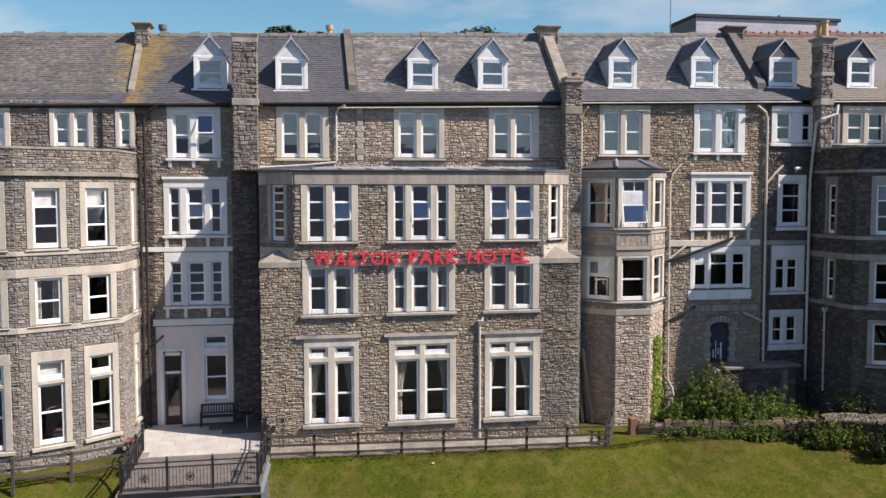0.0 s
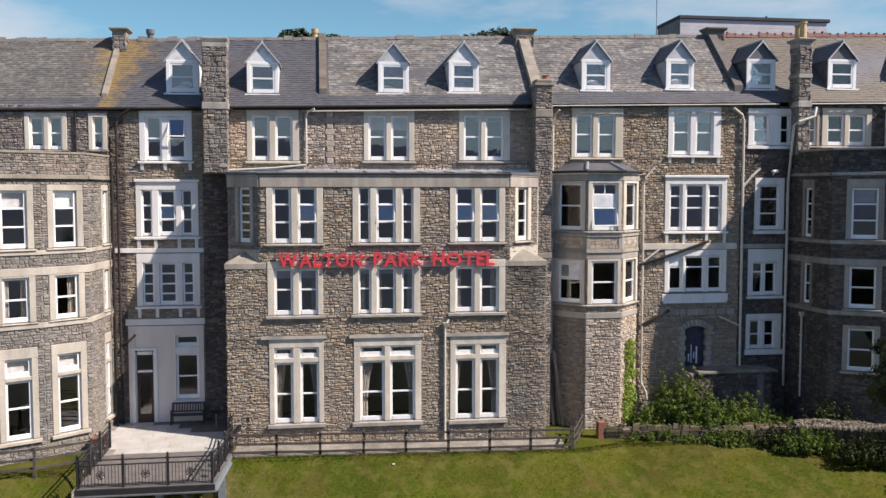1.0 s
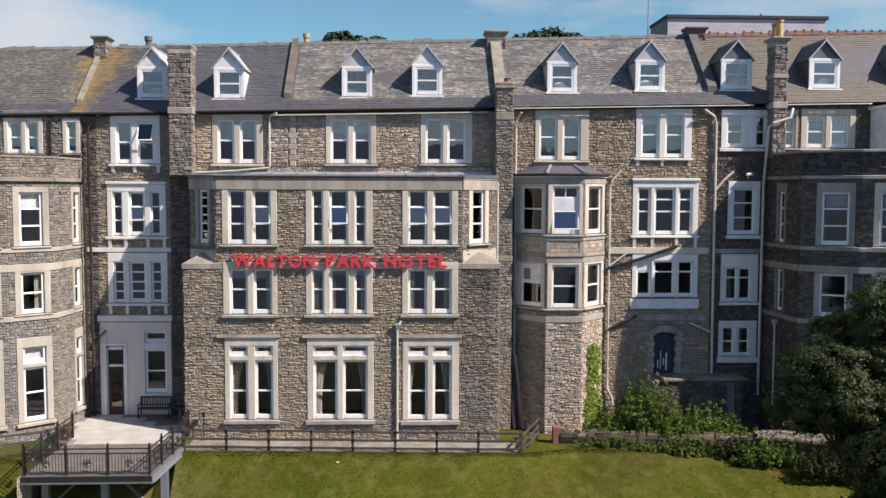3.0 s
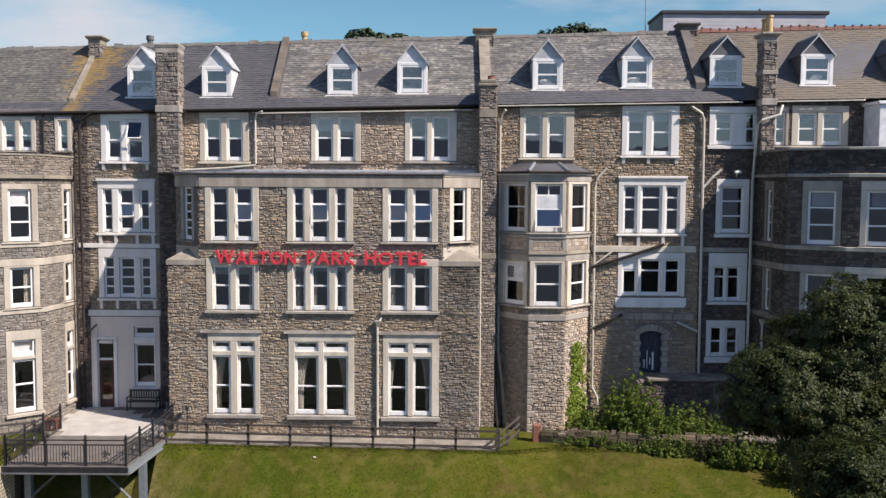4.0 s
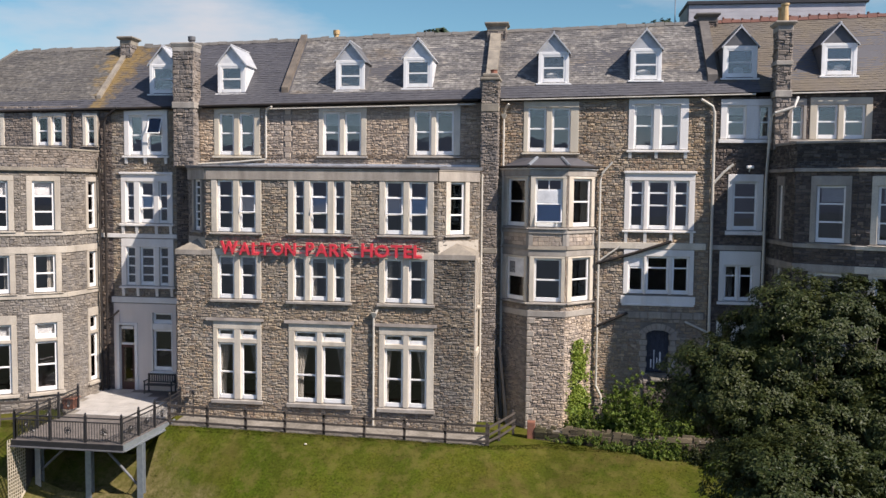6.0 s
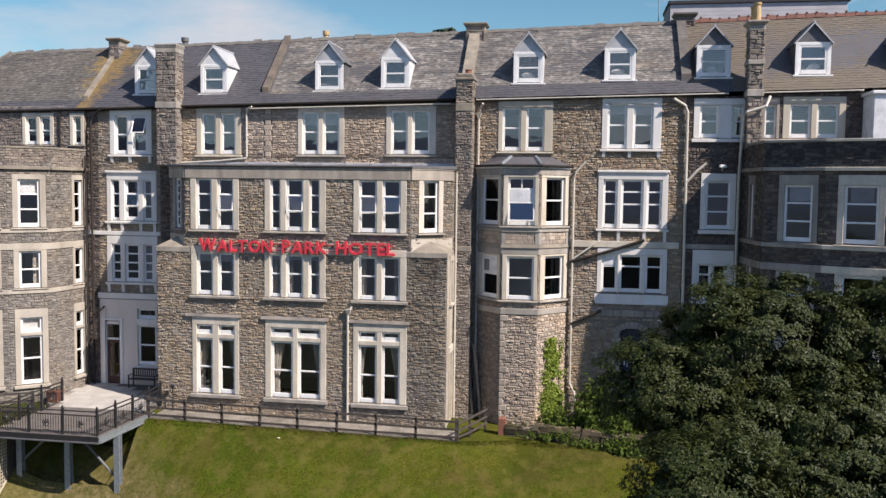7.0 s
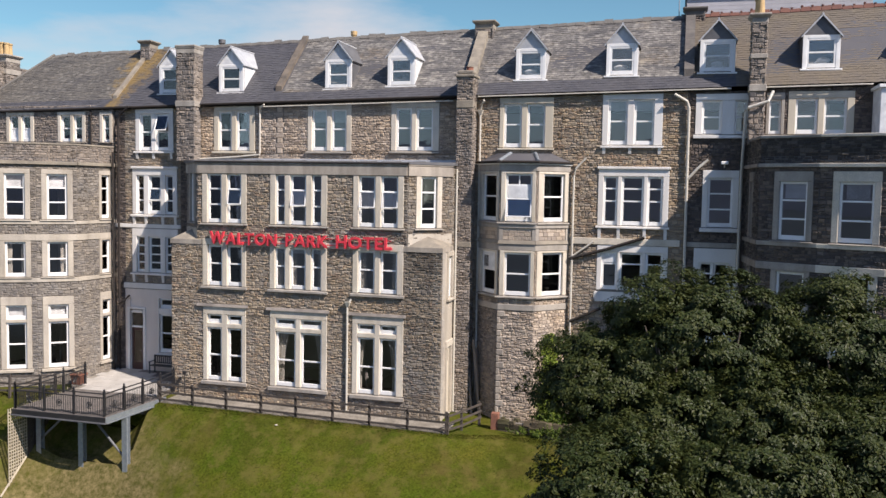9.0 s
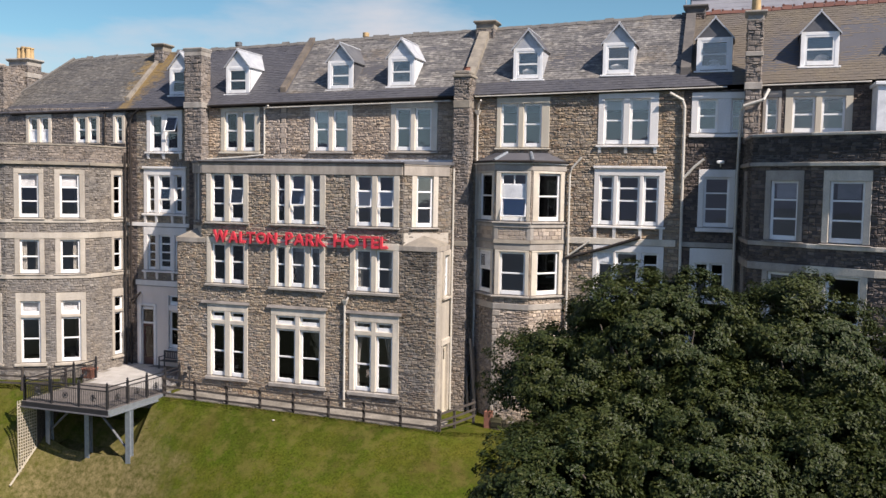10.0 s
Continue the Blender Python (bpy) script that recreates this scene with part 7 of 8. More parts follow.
terr = thing("terrace", "pale paved terrace in front of the porch door", "terrace", kind="structure")
TOUT = [(-10.35, 2.8), (-10.6, 0.2), (-10.6, -0.6), (-9.95, -1.3), (-5.2, -1.3), (-5.2, 2.8)]
part("base", Shape().loft([(x, y, -0.8) for x, y in TOUT], [(x, y, terrace_z(y) - 0.03) for x, y in TOUT]), M_CONCRETE, terr)
slab_mesh = {}
rng = random.Random(8)
y = -1.28
row = 0
while y < 2.75:
    h = 0.6 if y + 0.6 < 2.8 else 2.78 - y
    x = -10.5 + (0.3 if row % 2 else 0)
    while x < -5.25:
        w = min(0.9, -5.22 - x)
        left = -10.5 if y > -0.6 else -9.95 - (y + 1.3) * 0.8
        if w > 0.1 and x > left - 0.05:
            # slabs inside the wing's shadow line take the dark deck colour as shade
            key = (round(w, 2), round(h, 2), y > 1.0 and x > -9.2 - (y - 2.5) * 1.4)
            if key not in slab_mesh:
                slab_mesh[key] = Shape().box(0.006, w - 0.006, 0.006, h - 0.006, -0.03, 0.0, 0.006).mesh("paving_slab", M_DECK if key[2] else M_PAVING, True)
            piece("paving_slab", slab_mesh[key], terr, pose(x, y, terrace_z(y) + rng.uniform(-0.003, 0.004), math.degrees(math.atan(0.055)), 0, 0))
        x += 0.9
    y += 0.6
    row += 1
deck = thing("raised_deck", "timber deck on galvanised steel posts and braces", "deck")
DX0, DX1, DY0, DY1 = -9.95, -4.85, -5.35, -1.32
nb = 28


def deck_side(y):
    """The deck's east edge, which splays out towards the wing."""
    return -5.13 + 0.28 * (y - DY0) / (DY1 - DY0)


for k in range(nb):
    length = deck_side(DY0 + (DY1 - DY0) * k / nb) - DX0
    bm_ = Shape().box(0, length, 0, (DY1 - DY0) / nb - 0.01, -0.03, 0, 0.004).mesh("deck_board", M_DECK, True)
    piece("deck_board", bm_, deck, pose(DX0, DY0 + (DY1 - DY0) * k / nb, FLOOR + rng.uniform(-0.002, 0.002)))
part("edge_beam", Shape().box(DX0 - 0.04, deck_side(DY0) + 0.04, DY0 - 0.05, DY0 - 0.01, FLOOR - 0.24, FLOOR - 0.02, 0.006), M_BLACK, deck, "dark beam along the deck edge")
def splayed(a, b, z0, z1):
    """A bar along the splayed side, from a to b outside the boards."""
    lo = [(deck_side(DY0) + a, DY0, z0), (deck_side(DY0) + b, DY0, z0), (deck_side(DY0) + b, DY0, z1), (deck_side(DY0) + a, DY0, z1)]
    e = deck_side(DY1 + 0.2)
    hi = [(e + a, DY1 + 0.2, z0), (e + b, DY1 + 0.2, z0), (e + b, DY1 + 0.2, z1), (e + a, DY1 + 0.2, z1)]
    return Shape().loft(lo, hi)


part("edge_beam", splayed(0.01, 0.05, FLOOR - 0.24, FLOOR - 0.02), M_STEEL, deck)
part("edge_beam", Shape().box(DX0 - 0.05, DX0 - 0.01, DY0, DY1, FLOOR - 0.24, FLOOR - 0.02, 0.006), M_FELT, deck)
part("flange", Shape().box(DX0 - 0.1, deck_side(DY0) + 0.1, DY0 - 0.12, DY0 + 0.05, FLOOR - 0.30, FLOOR - 0.245, 0.006), M_LEAD, deck)
part("flange", splayed(-0.05, 0.12, FLOOR - 0.305, FLOOR - 0.25), M_STEEL, deck)
for k in range(5):
    x = DX0 + 0.4 + k * 1.07
    part("joist", Shape().box(x, x + 0.06, DY0, DY1, FLOOR - 0.26, FLOOR - 0.035), M_STEEL, deck)
for x, yy in ((-4.98, -4.05), (-7.3, -4.05), (-9.6, -4.05)):
    g = ground_z(x, yy)
    part("steel_post", Shape().box(x - 0.02, x + 0.02, yy - 0.105, yy + 0.105, g - 0.2, FLOOR - 0.28).box(x - 0.13, x + 0.13, yy - 0.13, yy - 0.105, g - 0.2, FLOOR - 0.28).box(x - 0.13, x + 0.13, yy + 0.105, yy + 0.13, g - 0.2, FLOOR - 0.28), M_STEEL, deck)
part("brace", Shape().tube([(-6.9, -4.05, FLOOR - 0.3), (-5.05, -4.05, ground_z(-5.0, -4.05) + 0.45)], 0.055, 8), M_BRACE, deck)
part("brace", Shape().tube([(-8.0, -4.05, FLOOR - 0.3), (-9.55, -4.05, ground_z(-9.6, -4.05) + 0.5)], 0.055, 8), M_BRACE, deck)


def railing(points, bays, label):
    """A black metal railing: posts, twin top rails, bottom rail, thin bars and a rosette in each bay."""
    root = thing("railing", label, "railing", group="deck railings")
    bar = Shape().box(-0.009, 0.009, -0.009, 0.009, 0.08, 0.84).mesh("bar", M_BLACK, True)
    postm = Shape().box(-0.046, 0.046, -0.046, 0.046, 0, 1.12, 0.005).lathe([(0.02, 1.12), (0.045, 1.15), (0.05, 1.19), (0.02, 1.24)], 0, 0, 8).mesh("post", M_BLACK, True)
    ros = Shape()
    ring = [(0.15 * math.cos(k * math.pi / 8), 0, 0.15 * math.sin(k * math.pi / 8)) for k in range(17)]
    ros.tube(ring, 0.012, 5)
    rosm = ros.mesh("rosette", M_BLACK, True)
    petal = Shape().tube([(0.02, 0, 0), (0.09, 0, 0), (0.145, 0, 0)], 0.02, 5).mesh("petal", M_BLACK, True)
    for (p, q), n in zip(zip(points, points[1:]), bays):
        p, q = Vector(p), Vector(q)
        ang = math.degrees(math.atan2(q.y - p.y, q.x - p.x))
        length = (q - p).length
        for z in (0.84, 1.02):
            part("top_rail", Shape().tube([p + Vector((0, 0, z)), q + Vector((0, 0, z))], 0.030, 6), M_BLACK, root)
        part("bottom_rail", Shape().tube([p + Vector((0, 0, 0.08)), q + Vector((0, 0, 0.08))], 0.016, 6), M_BLACK, root)
        for k in range(n + 1):
            piece("post", postm, root, Matrix.Translation(p.lerp(q, k / n)) @ pose(0, 0, 0, 0, 0, ang))
        nb = int(length / 0.115)
        for k in range(1, nb):
            piece("bar", bar, root, Matrix.Translation(p.lerp(q, k / nb)))
        for k in range(n):
            wheel = piece("rosette", rosm, root, Matrix.Translation(p.lerp(q, (k + 0.5) / n)) @ pose(0, 0, 0.46, 0, 0, ang))
            for j in range(8):
                piece("petal", petal, wheel, pose(0, 0, 0, 0, j * 45, 0))


E_ = 0.06
railing([(DX0 + E_, DY1 + 0.9, FLOOR), (DX0 + E_, DY0 + E_, FLOOR)], [3], "black metal railing with rosettes along the deck")
railing([(DX0 + E_, DY0 + E_, FLOOR), (deck_side(DY0) - E_, DY0 + E_, FLOOR)], [3], "black metal railing with rosettes along the deck")
railing([(deck_side(DY0) - E_, DY0 + E_, FLOOR), (DX1 - E_, DY1 - 0.1, FLOOR), (-5.0, -0.1, FLOOR)], [3, 1], "black metal railing with rosettes along the deck")
lat = thing("lattice_panel", "weathered pale square lattice screening the deck side", "lattice")
LAT_Y0, LAT_Y1 = -5.62, -1.6


def lattice_foot(y):
    return -2.10 + 0.93 * (y + 4.57)


for k in range(29):
    y = LAT_Y0 + k * 0.142
    part("lath", Shape().box(-10.02, -10.005, y, y + 0.05, lattice_foot(y), FLOOR + 0.02), M_FENCE_PALE, lat)
for k in range(21):
    z = -2.72 + k * 0.15
    y1 = min(LAT_Y1, -4.57 + (z + 2.10) / 0.93) if z < 0.1 else LAT_Y1
    y0 = LAT_Y0
    if z < lattice_foot(LAT_Y1):
        y1 = -4.57 + (z + 2.10) / 0.93
    if y1 > y0 + 0.05:
        part("lath", Shape().box(-10.035, -10.021, y0, y1, z, z + 0.05), M_FENCE_PALE, lat)
for k in range(24):
    y = -4.45 + k * 0.125
    part("slat", Shape().box(-9.97, -9.95, y, y + 0.1, max(lattice_foot(y), ground_z(-9.96, y)) - 0.1, FLOOR - 0.3), M_FENCE, lat, "dark upright board behind the lattice")
part("bottom_bar", Shape().tube([(-10.05, -6.1, -3.42), (-10.0, -4.5, -2.0)], 0.05, 6), M_FENCE_PALE, lat)

bench = thing("garden_bench", "dark slatted garden bench against the porch wall", "bench", pose(-7.15, 2.35, terrace_z(2.35)))
for x in (-0.7, 0.7):
    part("leg", Shape().box(x - 0.03, x + 0.03, -0.27, -0.21, 0, 0.62, 0.008), M_BLACK, bench)
    part("leg", Shape().box(x - 0.03, x + 0.03, 0.2, 0.26, 0, 0.92, 0.008), M_BLACK, bench)
    part("armrest", Shape().box(x - 0.035, x + 0.035, -0.3, 0.22, 0.62, 0.66, 0.01), M_BLACK, bench)
for k in range(5):
    part("seat_slat", Shape().box(-0.72, 0.72, -0.26 + k * 0.095, -0.18 + k * 0.095, 0.42, 0.45, 0.005), M_BLACK, bench)
part("back_rail", Shape().box(-0.72, 0.72, 0.2, 0.25, 0.86, 0.94, 0.01).box(-0.72, 0.72, 0.2, 0.25, 0.5, 0.55, 0.01), M_BLACK, bench)
for k in range(12):
    part("back_slat", Shape().box(-0.66 + k * 0.118, -0.62 + k * 0.118, 0.21, 0.24, 0.55, 0.86), M_BLACK, bench)
tab = thing("side_table", "small dark round table on one leg", "table", pose(-5.85, 1.75, terrace_z(1.75)))
part("top", Shape().lathe([(0.28, 0.66), (0.3, 0.68), (0.28, 0.70)], 0, 0, 18), M_BLACK, tab)
part("stem", Shape().tube([(0, 0, 0), (0, 0, 0.67)], 0.03, 8), M_STEEL, tab)
plt = thing("planter", "small square terracotta planter with a dry plant", "planter", pose(-10.22, -0.5, terrace_z(-0.5)) @ Matrix.Scale(1.05, 4))
part("tub", Shape().loft([(-0.22, -0.2, 0), (0.22, -0.2, 0), (0.22, 0.2, 0), (-0.22, 0.2, 0)], [(-0.28, -0.26, 0.42), (0.28, -0.26, 0.42), (0.28, 0.26, 0.42), (-0.28, 0.26, 0.42)]).box(-0.31, 0.31, -0.29, 0.29, 0.42, 0.5, 0.02), M_TERRACOTTA, plt)
st_ = Shape()
rp = random.Random(77)
for k in range(40):
    a, r = rp.uniform(0, 6.28), rp.uniform(0, 0.22)
    st_.tube([(r * math.cos(a), r * math.sin(a), 0.48), (1.6 * r * math.cos(a), 1.6 * r * math.sin(a), 0.48 + rp.uniform(0.1, 0.35))], 0.006, 4)
tagged(part("dry_plant", st_, M_FENCE_PALE, plt), kind="stuff")

# ---- post and rail fences ----


def fence(points, label, rails=(0.28, 0.62, 0.98), base=None, post_h=1.1):
    root = thing("timber_fence", label, "fence", group="post and rail fences")
    rf = random.Random(len(points) * 7 + 1)
    for k, (x, y, z) in enumerate(points):
        tilt = rf.uniform(-0.03, 0.03)
        part("post", Shape().loft([(x - 0.055, y - 0.05, z - 0.3), (x + 0.055, y - 0.05, z - 0.3), (x + 0.055, y + 0.05, z - 0.3), (x - 0.055, y + 0.05, z - 0.3)], [(x - 0.05 + tilt, y - 0.045, z + post_h), (x + 0.05 + tilt, y - 0.045, z + post_h), (x + 0.05 + tilt, y + 0.045, z + post_h), (x - 0.05 + tilt, y + 0.045, z + post_h)]), M_FENCE, root)
    for (x0, y0, z0), (x1, y1, z1) in zip(points, points[1:]):
        d = Vector((x1 - x0, y1 - y0, 0)).normalized()
        s = Vector((d.y, -d.x, 0)) * 0.065
        for r in rails:
            a = Vector((x0, y0, z0 + r + rf.uniform(-0.015, 0.015))) + s - d * 0.05
            b = Vector((x1, y1, z1 + r + rf.uniform(-0.015, 0.015))) + s + d * 0.05
            t, u = s.normalized() * 0.018, Vector((0, 0, 0.048))
            part("rail", Shape().loft([a - t - u, a + t - u, a + t + u, a - t + u], [b - t - u, b + t - u, b + t + u, b - t + u]), M_FENCE, root)


fence([(-4.84 + k * 1.785, -1.62, 0.20 - 0.034 * k) for k in range(9)], "weathered grey post and rail fence along the wall foot")
fence([(9.5, -1.6, -0.08), (9.95, -0.8, -0.02), (10.5, 0.35, 0.08)], "weathered grey fence return running back to the bay", rails=(0.3, 0.6, 0.92), post_h=1.05)
fence([(-10.15, -2.3, 0.35), (-12.0, -3.25, 0.36), (-13.9, -3.7, 0.38), (-15.9, -3.95, 0.4), (-18, -4.1, 0.4)], "weathered grey post and rail fence round the bowed bay")

# ---- garden on the east side ----
plat = thing("garden_platform", "rough stone landing outside the garden door", "platform", kind="structure")
part("slab", Shape().box(16.6, 20.65, 1.5, 2.84, 2.40, 2.54, 0.03), M_DUST, plat)
pf, plen = facing(16.3, 1.62, 20.4, 1.62)
part("mass", Shape().box(16.3, 20.4, 1.68, 2.84, -0.3, 2.40), M_MORTAR, plat)
rs = random.Random(61)
sh = Shape()
for r in rubble(0, plen, -0.1, 2.40, [(3.4, 3.75, -0.2, 2.3)], rs):
    sh.add([pf @ Vector(p) for p in stone(*r, rs)[0]], stone(0, 1, 0, 1, rs)[1])
# the landing's shaded front takes the shade-toned stone
part("stones", sh, M_STONE_SHADE, plat)
steps = thing("garden_steps", "rough stone steps up to the landing", "steps", kind="structure")
for k in range(8):
    part("step", Shape().box(14.5 + k * 0.24, 16.3, 1.7, 2.6, 0.0 + k * 0.29, 0.31 + k * 0.29, 0.02), M_CONCRETE, steps)

GW = [(11.45, -0.2, 0.46), (13.6, -0.6, 0.52), (16.0, -0.95, 0.50), (18.6, -1.25, 0.58), (20.8, -1.85, 0.68), (23.0, -2.95, 0.75), (26, -4.7, 0.8), (30, -7.2, 0.8)]
gw = thing("garden_wall", "tumbled rough stone garden wall, partly overgrown", "garden wall")
rg = random.Random(9)
core = Shape()
sh = Shape()
for (x0, y0, t0), (x1, y1, t1) in zip(GW, GW[1:]):
    m, length = facing(x0, y0, x1, y1)
    top = min(t0, t1)
    core.add([m @ Vector(p) for p in [(0, 0.02, -2.4), (length, 0.02, -2.4), (length, 0.5, -2.4), (0, 0.5, -2.4), (0, 0.02, t0 - 0.06), (length, 0.02, t1 - 0.06), (length, 0.5, t1 - 0.06), (0, 0.5, t0 - 0.06)]], [(0, 3, 2, 1), (4, 5, 6, 7), (0, 1, 5, 4), (2, 3, 7, 6), (1, 2, 6, 5), (3, 0, 4, 7)])
    for r in rubble(0, length, -2.4, top - 0.06, [], rg, 0.36, (0.3, 0.75)):
        v, f = stone(*r, rg, 0.08)
        sh.add([m @ Vector(p) for p in v], f)
    for row_y, lift in ((-0.04, 0.0), (0.2, 0.03)):
        u = 0.0
        while u < length - 0.05:
            w = rg.uniform(0.2, 0.62)
            t = t0 + (t1 - t0) * u / length
            h = rg.uniform(-0.11, 0.10) + lift
            j = lambda s: rg.uniform(-s, s)
            lo = [(u + j(0.03), row_y + j(0.04), t - 0.12), (u + w, row_y + j(0.04), t - 0.12), (u + w, row_y + 0.28 + j(0.04), t - 0.12), (u + j(0.03), row_y + 0.28, t - 0.12)]
            hi = [(u + 0.04 + j(0.03), row_y + 0.06 + j(0.04), t + h + j(0.04)), (u + w - 0.04 + j(0.03), row_y + 0.06 + j(0.04), t + h + j(0.04)), (u + w - 0.04, row_y + 0.22 + j(0.04), t + h + j(0.04)), (u + 0.04, row_y + 0.22 + j(0.04), t + h + j(0.04))]
            sh.loft([m @ Vector(p) for p in lo], [m @ Vector(p) for p in hi])
            u += w
part("core", core, M_MORTAR, gw)
tagged(part("stones", sh, M_STONE_WALL, gw), kind="stuff")
# dead cut growth lying over the higher stretch of the wall
sh = Shape()
for (x0, y0, t0), (x1, y1, t1) in list(zip(GW, GW[1:]))[3:]:
    m, length = facing(x0, y0, x1, y1)
    for k in range(int(length * 950)):
        u = rg.uniform(0, length)
        if x0 < 19 and u < 1.3:
            continue
        t = t0 + (t1 - t0) * u / length
        v = rg.uniform(-0.12, 0.55)
        lump = 0.14 + 0.16 * noise.noise((u * 1.4 + x0 * 3, v * 2, 0.5))
        a = Vector((u, v, t + max(lump, 0.02) * (1 - 0.5 * abs(v - 0.2))))
        d = Vector((rg.uniform(-0.14, 0.14), -rg.uniform(0.04, 0.22), rg.uniform(-0.22, 0.05) if v < 0.08 else rg.uniform(-0.06, 0.06)))
        s = Vector((rg.uniform(-1, 1), rg.uniform(-0.4, 0.4), rg.uniform(-0.4, 0.4))).normalized() * 0.014
        sh.add([m @ (a - s), m @ (a + s), m @ (a + d)], [(0, 1, 2)])
tagged(part("dead_growth", sh, M_STRAW, gw, "pale dry stems lying over the wall top"), kind="stuff")
tagged(part("brick_pier", Shape().box(11.13, 11.48, -0.2, 0.15, -0.5, 0.76, 0.02), M_BRICK), "short red brick pier at the end of the garden wall", "pier")


# ---- plants ----


def leaf_cluster(sh, centre, radius, count, size, rng, flat=1.0, shell=0.55):
    c = Vector(centre)
    for k in range(count):
        d = Vector((rng.gauss(0, 1), rng.gauss(0, 1), rng.gauss(0, 1))).normalized()
        r = radius * (shell + (1.06 - shell) * rng.random() ** 0.6)
        p = c + Vector((d.x * r, d.y * r, d.z * r * flat))
        nrm = (d * 1.2 + Vector((rng.uniform(-0.85, 0.85), rng.uniform(-0.85, 0.85), rng.uniform(-0.3, 1.0)))).normalized()
        a = nrm.cross(Vector((rng.uniform(-1, 1), rng.uniform(-1, 1), rng.uniform(-1, 1)))).normalized()
        b = nrm.cross(a)
        s = size * rng.uniform(0.6, 1.35)
        tip = nrm * (-s * 0.25)
        sh.v.extend([tuple(p - a * s * 0.5), tuple(p + b * s * 0.33), tuple(p + a * s * 0.6 + tip), tuple(p - b * s * 0.33)])
        n = len(sh.v)
        sh.f.append((n - 4, n - 3, n - 2, n - 1))


def bough(sh, centre, radius, sprays, per, size, rng, away=(0, 0, 0)):
    """One leafy bough: sprays of leaves crowded over a flattened dome, thick on top and thin below."""
    c = np.array(centre[:])
    draw = np.random.default_rng(rng.randrange(1 << 30))
    for k in range(sprays):
        d = draw.normal((0, 0, 0.75), (1, 1, 0.75))
        d /= np.linalg.norm(d)
        at = c + d * radius * draw.uniform(0.72, 1.08) * np.array((1, 1, 0.72))
        r = draw.uniform(0.17, 0.34) * (0.6 + 0.5 * radius)
        n = int(per * draw.uniform(0.6, 1.3))
        e = draw.normal(size=(n, 3)) + d * 0.9
        e /= np.linalg.norm(e, axis=1)[:, None]
        p = at + e * (r * draw.uniform(0.55, 1.1, (n, 1))) * np.array((1, 1, 0.7))
        nrm = e * 0.45 + d * 0.4 + np.array(away) * 0.85 + np.array((0, 0, 0.3)) + draw.normal(size=(n, 3)) * 0.36
        nrm /= np.linalg.norm(nrm, axis=1)[:, None]
        long_ = np.cross(nrm, draw.normal(size=(n, 3)))
        long_ /= np.linalg.norm(long_, axis=1)[:, None]
        wide = np.cross(nrm, long_)
        s = size * draw.uniform(0.6, 1.35, (n, 1))
        quad = np.stack([p - long_ * s * 0.5, p + wide * s * 0.3, p + long_ * s * 0.62 - nrm * s * 0.2, p - wide * s * 0.3], axis=1).reshape(-1, 3)
        k0 = len(sh.v)
        sh.v.extend(map(tuple, quad.tolist()))
        sh.f.extend((k0 + 4 * i, k0 + 4 * i + 1, k0 + 4 * i + 2, k0 + 4 * i + 3) for i in range(n))


def blob_points(centre, radii, count, rng, apart=0.0):
    """Clump centres over an uneven crown, kept a little apart so that dark hollows show between them."""
    out = []
    for k in range(count * 12):
        if len(out) == count:
            break
        d = Vector((rng.gauss(0, 1), rng.gauss(0, 1), rng.gauss(0.25, 1))).normalized()
        f = 0.80 + 0.34 * noise.noise(d * 1.9 + Vector(centre))
        r = f * (0.70 + 0.30 * rng.random())
        p = Vector((centre[0] + d.x * radii[0] * r, centre[1] + d.y * radii[1] * r, centre[2] + d.z * radii[2] * r))
        if all((p - q).length > apart for q in out):
            out.append(p)
    return out


def tree(name, label, base, crowns, leaf, mat, seed, clumps, per, clump_r=(0.55, 1.05), group="", trunk_r=0.32, sprays=18, apart=0.0):
    """A tree: trunk, limbs, and a crown of leafy clumps."""
    rng = random.Random(seed)
    root = thing(name, label, "tree", pose(*base), group)
    o = Vector(base)
    part_leaves = Shape()
    limbs = []
    fork = Vector((0, 0, (min(c[0][2] for c in crowns) - base[2]) * 0.6))
    trunk = Shape().tube([(0, 0, -0.4), (0.05, 0.02, fork.z * 0.5), tuple(fork)], trunk_r, 10, trunk_r * 0.7)
    for (centre, radii), n in zip(crowns, clumps):
        c = Vector(centre) - o
        for p in blob_points(c, radii, n, rng, apart):
            bough(part_leaves, p, rng.uniform(*clump_r), sprays, per, leaf, rng, tuple((p - c).normalized()))
        for k in range(9):
            d = Vector((rng.gauss(0, 1), rng.gauss(0, 1), abs(rng.gauss(0.3, 0.8)))).normalized()
            e = c + Vector((d.x * radii[0], d.y * radii[1], d.z * radii[2])) * 0.75
            mid = fork.lerp(e, 0.5) + Vector((rng.uniform(-0.4, 0.4), rng.uniform(-0.4, 0.4), 0.5))
            limbs.append(Shape().tube([fork - Vector((0, 0, 0.2)), mid, e], 0.13, 6, 0.02))
    part("trunk", trunk, M_BARK, root)
    for limb in limbs:
        part("limb", limb, M_BARK, root)
    tagged(part("leaves", part_leaves, mat, root), kind="stuff")
    return root


